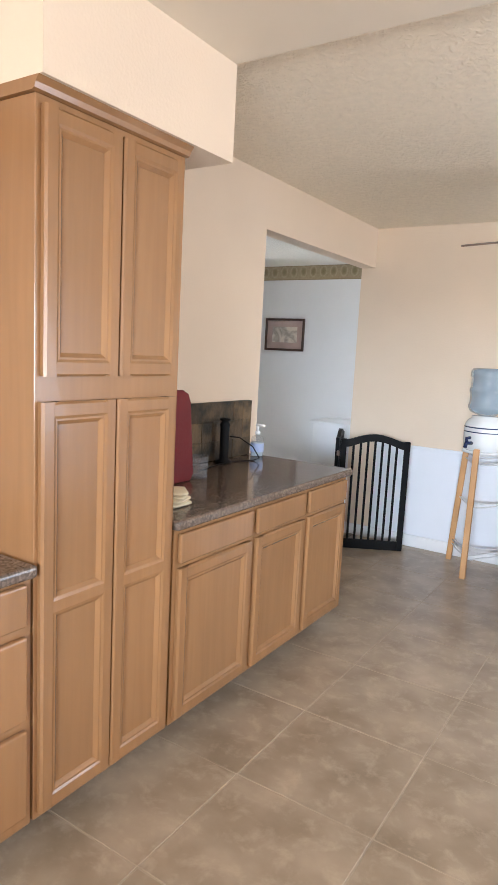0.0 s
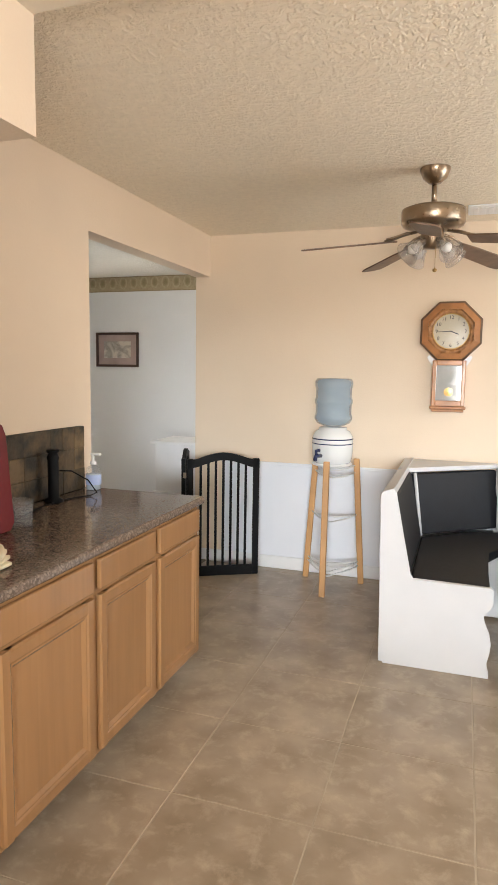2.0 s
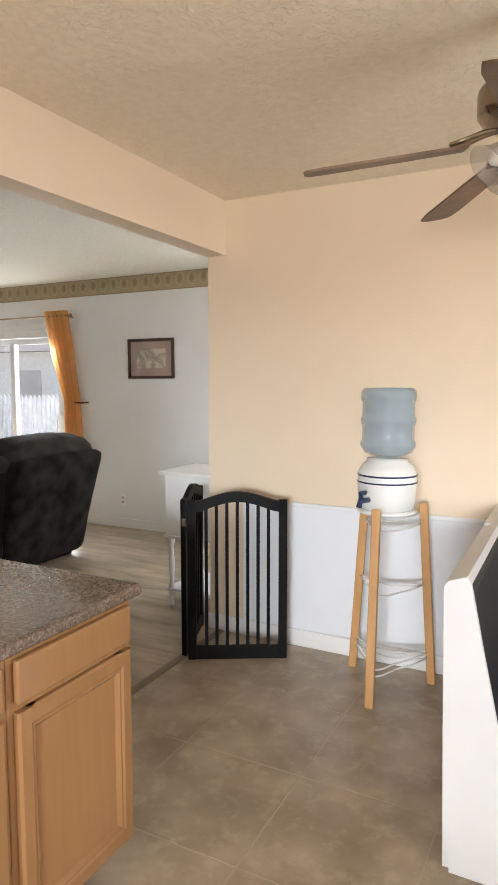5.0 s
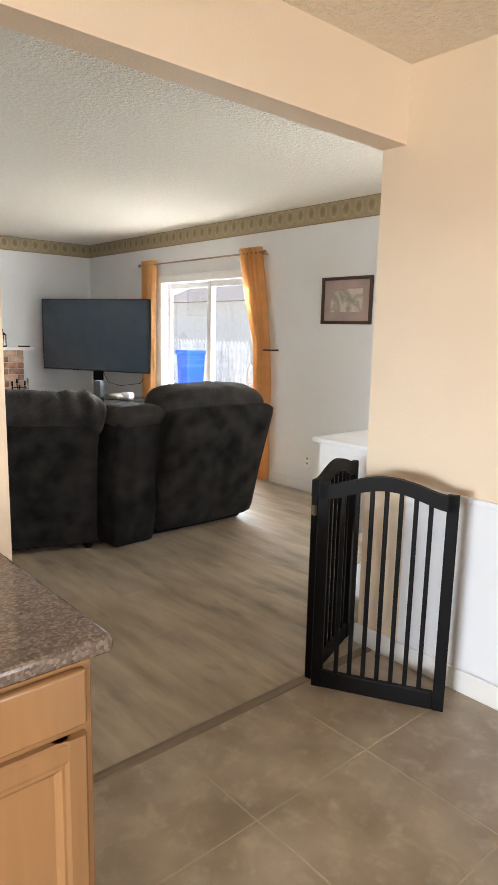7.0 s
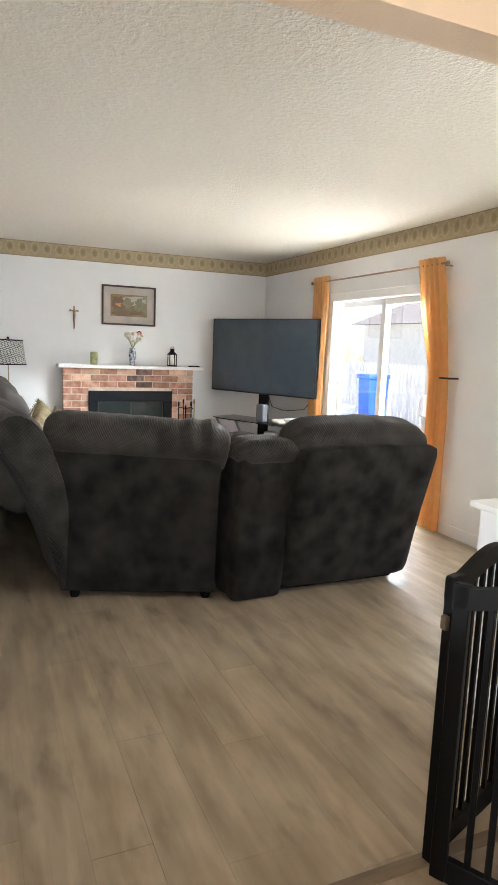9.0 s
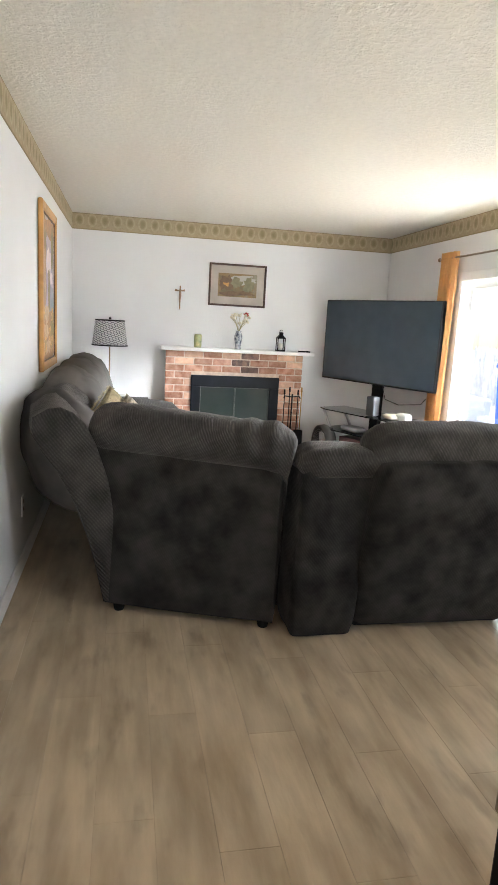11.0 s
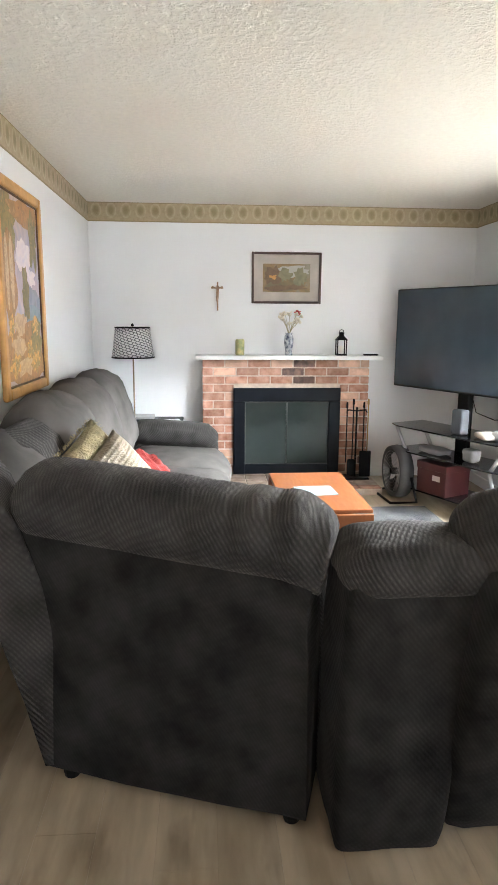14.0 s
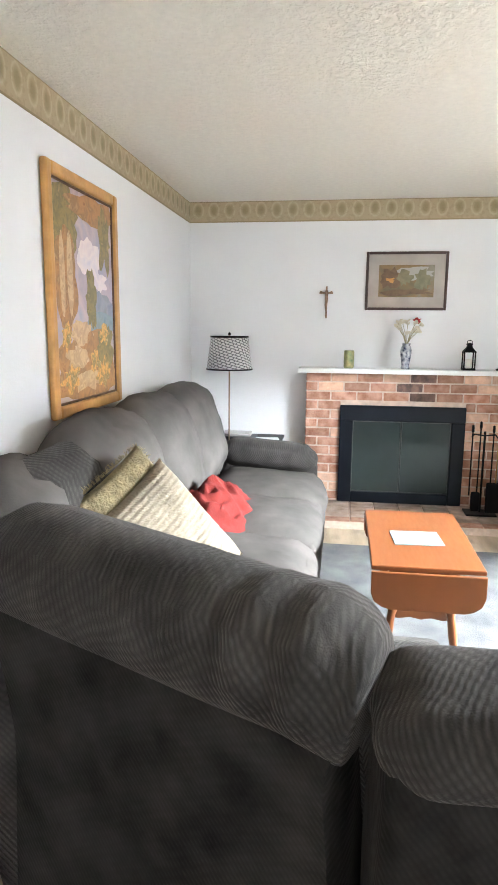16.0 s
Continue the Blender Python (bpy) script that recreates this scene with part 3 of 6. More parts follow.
BACK = [(0.0, 0.06), (0.01, 0.3), (0.03, 0.55), (0.07, 0.76), (0.11, 0.86), (0.13, 0.95), (0.1, 1.03), (0.02, 1.075), (-0.08, 1.085), (-0.18, 1.06), (-0.27, 1.0), (-0.32, 0.9), (-0.33, 0.7), (-0.3, 0.45), (-0.28, 0.25), (-0.25, 0.06)]
PANEL = [(0.0, 0.05), (0.004, 0.07), (0.012, 0.3), (0.03, 0.55), (0.058, 0.74), (0.076, 0.83), (0.086, 0.89), (0.06, 0.92), (-0.2, 0.92), (-0.27, 0.6), (-0.28, 0.25), (-0.25, 0.06)]
ROLL = [(0.07, 0.868), (0.09, 0.878), (0.106, 0.9), (0.12, 0.945), (0.115, 0.995), (0.088, 1.042), (0.02, 1.078), (-0.08, 1.09), (-0.18, 1.06), (-0.27, 1.0), (-0.32, 0.9), (-0.33, 0.7), (-0.3, 0.45), (-0.2, 0.45), (-0.1, 0.8)]


def puckers(f, z):
    """Gathered cloth on the roll: deep at its free end, slight along it."""
    on = min(1.0, max(0.0, (z - 0.86) / 0.05))
    return on * (0.02 * max(0.0, (f - 0.6) / 0.4) * math.sin(62 * f + 9 * z) + 0.009 * noise.noise(Vector((f * 16, z * 5, 2))))


sofa = thing("sectional_sofa", (-5.6, 4.0, 0), "charcoal plush reclining sectional sofa against the wall, with a rounded corner", "sofa")
END = dict(shear=lambda f, u: -0.13 * u * max(0.0, 1 - f / 0.45) + 0.25 * max(0.0, (f - 0.75) / 0.25) * max(0.0, u - 0.78), squash=lambda f: 1.0 - 0.02 * f - 0.05 * max(0.0, (f - 0.86) / 0.14) ** 2, tilt=lambda f: -0.12 + 0.15 * f)
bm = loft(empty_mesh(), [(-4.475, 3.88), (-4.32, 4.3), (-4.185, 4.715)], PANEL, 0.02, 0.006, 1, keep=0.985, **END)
part("end_back", bm, M["plush_shaded"], sofa, "short-napped back panel, its shade put into a darker tone", True, True)
bm = loft(empty_mesh(), [(-4.475, 3.88), (-4.32, 4.3), (-4.18, 4.735)], ROLL, 0.09, 0.012, 1, keep=0.72, gather=puckers, both=True, **END)
part("end_roll", bm, M["plush"], sofa, "grey ribbed padded roll, gathered at its end", True, True)
LEAN = [((o if o > 0 else o * 0.5) + 0.28 * max(z - 0.06, 0) ** 1.1, z) for o, z in BACK]
bm = loft(empty_mesh(), [(-6.2, 3.84), (-5.5, 3.84), (-4.9, 3.83), (-4.47, 3.9)], LEAN, 0.03, 0.01, 2)
part("corner_back", bm, M["plush"], sofa, smooth=True, away=True)
bm = empty_mesh()
soft(bm, (1.75, 0.26, 0.85), pose(-7.0, 3.68, 0.48, 12, 0, 0), 0.08, 8)
part("long_back", bm, M["plush"], sofa, smooth=True, away=True)
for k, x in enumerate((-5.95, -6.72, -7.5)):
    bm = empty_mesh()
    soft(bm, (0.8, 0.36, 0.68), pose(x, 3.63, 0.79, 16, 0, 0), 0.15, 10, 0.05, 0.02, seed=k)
    part("back_cushion", bm, M["lit_suede"], sofa, smooth=True, away=True)
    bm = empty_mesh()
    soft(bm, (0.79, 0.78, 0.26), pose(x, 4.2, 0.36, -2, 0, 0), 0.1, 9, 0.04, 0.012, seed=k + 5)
    part("seat_cushion", bm, M["lit_suede"], sofa, smooth=True, away=True)
    bm = empty_mesh()
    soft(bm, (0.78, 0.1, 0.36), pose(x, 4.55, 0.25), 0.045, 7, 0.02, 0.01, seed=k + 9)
    part("footrest", bm, M["lit_suede"], sofa, smooth=True, away=True)
bm = empty_mesh()
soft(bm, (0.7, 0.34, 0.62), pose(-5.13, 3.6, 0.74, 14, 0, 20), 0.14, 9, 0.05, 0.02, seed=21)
part("corner_cushion", bm, M["lit_suede"], sofa, smooth=True, away=True)
bm = empty_mesh()
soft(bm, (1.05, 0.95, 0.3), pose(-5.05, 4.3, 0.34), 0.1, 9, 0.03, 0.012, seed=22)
part("corner_seat", bm, M["lit_suede"], sofa, smooth=True, away=True)
bm = empty_mesh()
soft(bm, (0.28, 0.72, 0.2), pose(-7.99, 4.16, 0.57, -4, 0, 0), 0.095, 9, 0.02, 0.012, seed=31)
soft(bm, (0.2, 0.78, 0.5), pose(-7.99, 4.15, 0.3), 0.06, 7)
part("arm", bm, M["plush"], sofa, smooth=True, away=True)
bm = empty_mesh()
soft(bm, (0.46, 0.11, 0.76), pose(-4.52, 4.6, 0.43), 0.04, 7, 0.01, 0.006, seed=33)
part("side_panel", bm, M["plush"], sofa, smooth=True, away=True)
bm = empty_mesh()
box(bm, (-7.9, 3.9, 0.04), (-4.9, 4.5, 0.22), 0.03)
box(bm, (-4.85, 3.95, 0.05), (-4.45, 4.66, 0.22), 0.03)
part("base", bm, M["black"], sofa, away=True)
for x, y in ((-4.5, 3.95), (-4.25, 4.68), (-7.85, 4.45), (-7.85, 3.95), (-6.3, 4.45)):
    bm = lathe(empty_mesh(), [(0.025, 0), (0.03, 0.02), (0.03, 0.06)], 12, pose(x, y, 0))
    part("foot", bm, M["black"], sofa, away=True)

console = thing("sofa_console", (-4.3, 4.91, 0), "charcoal plush console section between two sofa seats", "sofa")


def console_flare(base):
    """The console leans out and widens to one side with height."""
    def bend(q):
        h = q.z + base
        return (q.x + 0.1 * max(h + 0.013, 0) ** 1.4, q.y + 0.1 * (q.y / 0.335 + 0.5) * (h - 0.007), q.z)
    return bend


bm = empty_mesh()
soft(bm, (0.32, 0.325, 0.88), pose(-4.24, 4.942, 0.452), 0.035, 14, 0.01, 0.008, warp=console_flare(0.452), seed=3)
part("back", bm, M["plush_shaded"], console, "short-napped back panel, its shade put into a darker tone", True, True)
bm = empty_mesh()
soft(bm, (0.33, 0.335, 0.15), pose(-4.237, 4.942, 0.9), 0.068, 18, 0.012, 0.012, warp=console_flare(0.9), seed=4)
part("top_pad", bm, M["plush"], console, "grey ribbed top pad", True, True)
bm = empty_mesh()
soft(bm, (0.75, 0.29, 0.56), pose(-4.75, 4.91, 0.3), 0.05, 7, 0.01)
part("armrest", bm, M["plush"], console, smooth=True, away=True)

recliner = thing("recliner_seat", (-4.4, 5.56, 0), "charcoal plush reclining seat leaning back, end of the sectional", "sofa")
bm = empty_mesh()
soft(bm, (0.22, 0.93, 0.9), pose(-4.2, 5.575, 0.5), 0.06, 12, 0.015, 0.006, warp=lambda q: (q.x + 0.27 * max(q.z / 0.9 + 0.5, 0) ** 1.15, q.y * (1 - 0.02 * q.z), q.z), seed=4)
part("back", bm, M["plush_shaded"], recliner, smooth=True, away=True)
bm = empty_mesh()
soft(bm, (0.36, 0.92, 0.33), pose(-4.12, 5.575, 0.91, 0, 12, 0), 0.11, 16, 0.03, 0.018, seed=6)
part("head_cushion", bm, M["plush"], recliner, smooth=True, away=True)
bm = empty_mesh()
soft(bm, (0.26, 0.82, 0.45), pose(-4.33, 5.58, 0.65, 0, 14, 0), 0.1, 9, 0.04, 0.015, seed=7)
part("back_cushion", bm, M["plush"], recliner, smooth=True, away=True)
bm = empty_mesh()
soft(bm, (0.78, 0.64, 0.4), pose(-4.72, 5.5, 0.28), 0.08, 9, 0.03, 0.01, seed=8)
part("seat_cushion", bm, M["plush"], recliner, smooth=True, away=True)
bm = empty_mesh()
soft(bm, (0.85, 0.22, 0.58), pose(-4.68, 5.95, 0.32), 0.09, 9, 0.02, 0.012, seed=12)
part("arm", bm, M["plush"], recliner, smooth=True, away=True)
bm = empty_mesh()
box(bm, (-5.0, 5.15, 0.0), (-4.2, 6.0, 0.1), 0.02)
part("base", bm, M["black"], recliner, away=True)

# ---- television ----
U = math.degrees(math.atan2(0.434, 0.9))
tv = thing("television", (-7.74, 6.58, 0.665), "large black flat television on a swivel post", "television", turn=U)
bm = empty_mesh()
box(bm, (-0.8, -0.02, 0.285), (0.8, 0.035, 1.17), 0.008)
part("casing", bm, M["black"], tv)
bm = empty_mesh()
box(bm, (-0.788, -0.0235, 0.305), (0.788, -0.0205, 1.16))
part("screen", bm, M["screen"], tv, "dark glossy switched-off screen")
bm = empty_mesh()
box(bm, (-0.06, 0.036, -0.663), (0.06, 0.1, 0.75), 0.01)
part("post", bm, M["black"], tv)

# ---- patio door ----
door = tagged(thing("patio_door", (-6.08, NY, 0), "white vinyl sliding glass patio door", "door"), kind="structure")
bm = empty_mesh()
for a, b in (((-6.98, NY - 0.02, 2.02), (-5.18, NY + 0.1, 2.1)), ((-6.98, NY - 0.02, 0), (-6.91, NY + 0.1, 2.02)), ((-5.25, NY - 0.02, 0), (-5.18, NY + 0.1, 2.02)), ((-6.91, NY - 0.02, 0.0), (-5.25, NY + 0.1, 0.03))):
    box(bm, a, b, 0.004)
part("frame", bm, M["pvc"], door, away=True)
for x0, x1, y in ((-6.9, -6.0, NY + 0.055), (-6.06, -5.26, NY + 0.015)):
    bm = empty_mesh()
    for a, b in (((x0, y, 0.035), (x0 + 0.075, y + 0.035, 2.015)), ((x1 - 0.075, y, 0.035), (x1, y + 0.035, 2.015)), ((x0 + 0.075, y, 1.95), (x1 - 0.075, y + 0.035, 2.015)), ((x0 + 0.075, y, 0.035), (x1 - 0.075, y + 0.035, 0.11))):
        box(bm, a, b, 0.005)
    leaf = part("sash", bm, M["pvc"], door, away=True)
    bm = empty_mesh()
    box(bm, (x0 + 0.07, y + 0.015, 0.1), (x1 - 0.07, y + 0.021, 1.96))
    pane = part("pane", bm, M["glass"], door, "clear glass", away=True)
    pane.visible_shadow = False

# ---- fireplace mass (bricks are laid at the end) ----
fire = thing("fireplace", (-8.66, 5.21, 0), "red brick fireplace with a white mantel and black glass doors", "fireplace")
bm = empty_mesh()
box(bm, (WX, 4.412, 0), (-8.599, 4.70, 1.18))
box(bm, (WX, 5.72, 0), (-8.599, 6.004, 1.18))
box(bm, (WX, 4.70, 0.9), (-8.599, 5.72, 1.18))
part("mortar", bm, M["mortar"], fire, away=True)
bm = empty_mesh()
box(bm, (WX, 4.34, 1.182), (-8.49, 6.12, 1.222), 0.006)
part("mantel", bm, M["trim"], fire, "white painted mantel shelf", away=True)
bm = empty_mesh()
for a, b in (((-8.62, 4.7, 0.78), (-8.565, 5.735, 0.91)), ((-8.62, 4.7, 0.07), (-8.565, 4.81, 0.78)), ((-8.62, 5.625, 0.07), (-8.565, 5.735, 0.78)), ((-8.62, 4.81, 0.07), (-8.565, 5.625, 0.16))):
    box(bm, a, b, 0.006)
door_bars = bm
M["smoked"] = material("smoked_glass", (0.03, 0.04, 0.038), 0.05, vary=0.15, scale=3)
M["smoked"].node_tree.nodes["Principled BSDF"].inputs["IOR"].default_value = 1.42
M["steel_line"] = material("thin_steel_edge", (0.06, 0.065, 0.065), 0.4, 0.4)
M["fire_black"] = material("blue_black_enamel", (0.005, 0.007, 0.011), 0.45, vary=0.2)
M["fire_black"].node_tree.nodes["Principled BSDF"].inputs["IOR"].default_value = 1.25
for y0, y1 in ((4.812, 5.216), (5.22, 5.623)):
    bm = empty_mesh()
    box(bm, (-8.6, y0, 0.162), (-8.588, y1, 0.778), 0.003)
    leaf = part("glass_door", bm, M["smoked"], fire, "smoked glass", away=True)
    bm = empty_mesh()
    for a, b in (((-8.59, y0, 0.77), (-8.584, y1, 0.777)), ((-8.59, y0, 0.163), (-8.584, y1, 0.17)), ((-8.59, y0, 0.17), (-8.584, y0 + 0.006, 0.77)), ((-8.59, y1 - 0.006, 0.17), (-8.584, y1, 0.77))):
        box(bm, a, b)
    part("glass_edge", bm, M["steel_line"], fire, "thin silver edge", away=True)
part("door_frame", door_bars, M["fire_black"], fire, away=True)
bm = empty_mesh()
box(bm, (WX, 4.72, 0), (-8.63, 5.72, 0.9))
part("firebox", bm, M["black"], fire, away=True)

# ---- dining things ----
def sheer(name, colour, rough, cover):
    """Thin see-through plastic or glass."""
    mat = material(name, colour, rough, vary=0.05)
    mat.node_tree.nodes["Principled BSDF"].inputs["Alpha"].default_value = cover
    return mat


M["wood_leg"] = material("honey_wood", (0.55, 0.3, 0.12), 0.45, vary=0.15, scale=5, stretch=(3, 3, 0.6))
M["crock"] = material("glazed_ceramic", (0.72, 0.73, 0.72), 0.15, vary=0.03)
M["navy"] = material("navy_glaze", (0.02, 0.03, 0.09), 0.25)
M["wire"] = material("white_wire", (0.75, 0.75, 0.75), 0.4)
M["bottle"] = sheer("blue_bottle_plastic", (0.3, 0.42, 0.52), 0.1, 0.5)
M["vinyl"] = material("black_vinyl", (0.008, 0.009, 0.012), 0.65, vary=0.2, scale=10, bump=0.1, bump_scale=120)
M["nickel"] = material("brushed_nickel", (0.33, 0.26, 0.19), 0.3, 1.0, vary=0.08, scale=20)
M["blade"] = material("fan_blade_wood", (0.15, 0.09, 0.055), 0.5, vary=0.3, scale=8)
M["shade_glass"] = sheer("ribbed_shade_glass", (0.5, 0.45, 0.41), 0.12, 0.3)
M["bulb"] = material("unlit_bulb", (0.8, 0.78, 0.74), 0.3)
M["clock_wood"] = material("reddish_oak", (0.42, 0.19, 0.075), 0.32, vary=0.2, scale=12, bump=0.1, coat=0.3)
M["dial"] = material("cream_dial", (0.42, 0.37, 0.26), 0.25, vary=0.06)
M["brass"] = material("brass", (0.45, 0.29, 0.11), 0.32, 1.0)
M["ink"] = material("black_ink", (0.02, 0.02, 0.02), 0.5)
M["red_plastic"] = material("dark_red_plastic", (0.15, 0.003, 0.006), 0.6, vary=0.1)
M["slate"] = material("slate_tile", (0.05, 0.042, 0.026), 0.6, vary=0.5, scale=11, bump=0.4, bump_scale=40, each=0.5, second=(0.13, 0.085, 0.04), sharp=0.08)
M["label"] = material("pale_blue_label", (0.4, 0.5, 0.75), 0.4)
M["clear_plastic"] = sheer("clear_plastic", (0.5, 0.54, 0.58), 0.1, 0.15)

stand = thing("water_stand", (-1.045, 4.81, 0), "honey wood three-legged stand with white wire braces", "stand")
legs = (((-1.25, 4.945), (-1.185, 4.915)), ((-1.04, 4.55), (-1.055, 4.665)), ((-0.83, 4.93), (-0.89, 4.925)))
for (fx, fy), (tx, ty) in legs:
    bm = empty_mesh()
    t = bmesh.new()
    bmesh.ops.create_cube(t, size=1)
    for v in t.verts:
        up = v.co.z > 0
        v.co = Vector(((tx if up else fx) + v.co.x * 0.042, (ty if up else fy) + v.co.y * 0.03, 0.925 if up else 0.0))
    bmesh.ops.bevel(t, geom=t.edges[:], offset=0.006, segments=2, affect="EDGES", profile=0.5)
    join(bm, t)
    part("leg", bm, M["wood_leg"], stand, away=True)
for z, r in ((0.14, 0.19), (0.17, 0.17), (0.52, 0.16), (0.88, 0.13), (0.83, 0.13)):
    f = z / 0.92
    q = [Vector((a[0] + (b[0] - a[0]) * f, a[1] + (b[1] - a[1]) * f, z)) for a, b in legs]
    bm = empty_mesh()
    pts = []
    for i in range(3):
        a, b = q[i], q[(i + 1) % 3]
        mid = (a + b) / 2 + (Vector((-1.045, 4.81, z)) - (a + b) / 2) * 0.35 - Vector((0, 0, 0.03))
        pts += [a, a.lerp(mid, 0.5) + Vector((0, 0, -0.008)), mid, mid.lerp(b, 0.5) + Vector((0, 0, -0.008))]
    tube(bm, pts + [pts[0]], 0.005, 6)
    part("wire_brace", bm, M["wire"], stand, smooth=True, away=True)
bm = lathe(empty_mesh(), [(0.0, 0.885), (0.14, 0.885), (0.145, 0.893), (0.14, 0.9), (0.0, 0.9)], 32, pose(-1.05, 4.83, 0), cap=False)
part("wire_ring", bm, M["wire"], stand, smooth=True, away=True)

crock = thing("water_crock", (-1.05, 4.83, 0.901), "white glazed ceramic water crock with two blue stripes and a spigot", "water dispenser")
bm = lathe(empty_mesh(), [(0.0, 0.0), (0.12, 0.0), (0.135, 0.012), (0.142, 0.06), (0.145, 0.14), (0.14, 0.19), (0.122, 0.222), (0.1, 0.235), (0.1, 0.25), (0.0, 0.25)], 40, cap=False)
part("body", bm, M["crock"], crock, smooth=True)
for z in (0.135, 0.168):
    bm = lathe(empty_mesh(), [(0.14, z), (0.1462, z + 0.001), (0.146, z + 0.008), (0.14, z + 0.009)], 40, cap=False)
    part("stripe", bm, M["navy"], crock, "navy glaze stripe", True)
bm = empty_mesh()
tube(bm, [(-0.05, -0.12, 0.06), (-0.078, -0.185, 0.06), (-0.082, -0.195, 0.03)], 0.014, 10)
tube(bm, [(-0.076, -0.18, 0.06), (-0.078, -0.185, 0.1), (-0.05, -0.195, 0.105)], 0.011, 8)
part("spigot", bm, M["navy"], crock, "dark blue plastic spigot", True)
jug = thing("water_bottle", (-1.05, 4.83, 1.152), "empty translucent blue plastic water bottle upside down", "bottle")
bm = lathe(empty_mesh(), [(0.03, 0.0), (0.05, 0.003), (0.115, 0.03), (0.133, 0.06), (0.134, 0.075), (0.126, 0.095), (0.126, 0.16), (0.133, 0.175), (0.134, 0.195), (0.126, 0.21), (0.126, 0.275), (0.133, 0.29), (0.133, 0.325), (0.12, 0.345), (0.0, 0.347)], 48, cap=False)
part("shell", bm, M["bottle"], jug, smooth=True)

def gate_panel(m, width, parent):
    """One arched panel of slats between two posts, in its own plane x, z."""
    h = 0.9
    for x0 in (0.0, width - 0.045):
        b = empty_mesh()
        box(b, (x0, -0.014, 0), (x0 + 0.045, 0.014, h - 0.01), 0.004, 2, m)
        part("post", b, M["black"], parent, away=True)
    b = empty_mesh()
    box(b, (0.045, -0.012, 0.0), (width - 0.045, 0.012, 0.075), 0.004, 2, m)
    part("bottom_rail", b, M["black"], parent, away=True)
    arc = lambda u, base, rise: base + rise * max(0.0, math.cos((u - 0.5) * math.pi * 1.25)) ** 1.2
    top = [(width * k / 24, arc(k / 24, h - 0.015, 0.05)) for k in range(25)]
    low = [(width * k / 24, arc(k / 24, h - 0.075, 0.055)) for k in range(25)]
    b = prism(empty_mesh(), [(0, h - 0.08)] + low[2:-2] + [(width, h - 0.08)] + top[::-1], -0.014, 0.014, "y", 0.0, m)
    part("arched_rail", b, M["black"], parent, away=True)
    n = 7
    for k in range(n):
        x = 0.045 + (width - 0.09) * (k + 1) / (n + 1)
        b = empty_mesh()
        box(b, (x - 0.009, -0.007, 0.07), (x + 0.009, 0.007, arc(x / width, h - 0.07, 0.055)), 0.003, 1, m)
        part("slat", b, M["black"], parent, away=True)


gate = thing("folding_gate", (-1.9, 4.72, 0), "black wooden folding pet gate with arched top and slats", "gate")
A0, A1, B1 = Vector((-2.085, 4.615, 0)), Vector((-1.612, 4.882, 0)), Vector((-2.245, 5.05, 0))
gate_panel(pose(*A0, 0, 0, math.degrees(math.atan2(A1.y - A0.y, A1.x - A0.x))), (A1 - A0).length, gate)
gate_panel(pose(A0.x - 0.035, A0.y + 0.01, 0, 0, 0, math.degrees(math.atan2(B1.y - A0.y, B1.x - A0.x))), 0.5, gate)
bm = empty_mesh()
box(bm, (-2.106, 4.59, 0.75), (-2.085, 4.606, 0.79), 0.002)
part("hinge", bm, M["nickel"], gate, away=True)

# corner bench
M["bench_paint"] = material("bench_white_paint", (0.6, 0.6, 0.6), 0.42, vary=0.03, scale=4)
bench = thing("corner_bench", (-0.2, 4.3, 0), "white painted corner bench with black vinyl cushions", "bench")
scroll = [(-0.525, 0), (-0.525, 0.09), (-0.548, 0.125), (-0.565, 0.91), (-0.552, 0.93), (-0.497, 0.95), (-0.485, 0.93), (-0.4, 0.5), (-0.385, 0.476), (0.0, 0.476), (0.014, 0.462), (0.014, 0.39), (0.005, 0.37), (-0.022, 0.345), (-0.033, 0.318), (-0.025, 0.29), (0.003, 0.235), (0.013, 0.18), (0.008, 0.13), (-0.006, 0.085), (-0.004, 0.06), (0.009, 0.03), (0.009, 0)]
bm = prism(empty_mesh(), scroll, 3.675, 3.697, "y", 0.003)
part("end_panel", bm, M["bench_paint"], bench, "white scrolled end panel", away=True)
bm = prism(empty_mesh(), [(-0.548, 0.0), (-0.563, 0.915), (-0.5, 0.94), (-0.49, 0.9), (-0.5, 0.0)], 3.697, 5.04, "y")
part("back_board", bm, M["bench_paint"], bench, away=True)
bm = prism(empty_mesh(), [(-0.56, 4.56), (-0.56, 5.05), (0.1, 5.05), (0.06, 5.0), (-0.49, 4.58)], 0.9, 0.93, "z", 0.003)
part("corner_shelf", bm, M["bench_paint"], bench, away=True)
bm = empty_mesh()
box(bm, (0.06, 4.98, 0.0), (2.3, 5.05, 0.93), 0.004)
part("back_board", bm, M["bench_paint"], bench, away=True)
bm = empty_mesh()
box(bm, (-0.5, 3.697, 0.02), (-0.03, 4.6, 0.42), 0.003)
box(bm, (-0.5, 4.52, 0.02), (2.3, 4.98, 0.419), 0.003)
part("seat_box", bm, M["bench_paint"], bench, away=True)
lean = pose(-0.462, 4.14, 0.69, 0, -11, 0)
bm = empty_mesh()
box(bm, (-0.025, -0.44, -0.22), (0.025, 0.44, 0.22), 0.018, 3, lean)
part("back_cushion", bm, M["vinyl"], bench, away=True)
bm = empty_mesh()
box(bm, (-0.34, -0.03, -0.2), (0.34, 0.03, 0.2), 0.018, 3, pose(-0.2, 4.8, 0.69, -9, 0, 38.5))
part("back_cushion", bm, M["vinyl"], bench, away=True)
bm = empty_mesh()
box(bm, (0.09, 4.9, 0.49), (2.25, 4.96, 0.88), 0.02, 3)
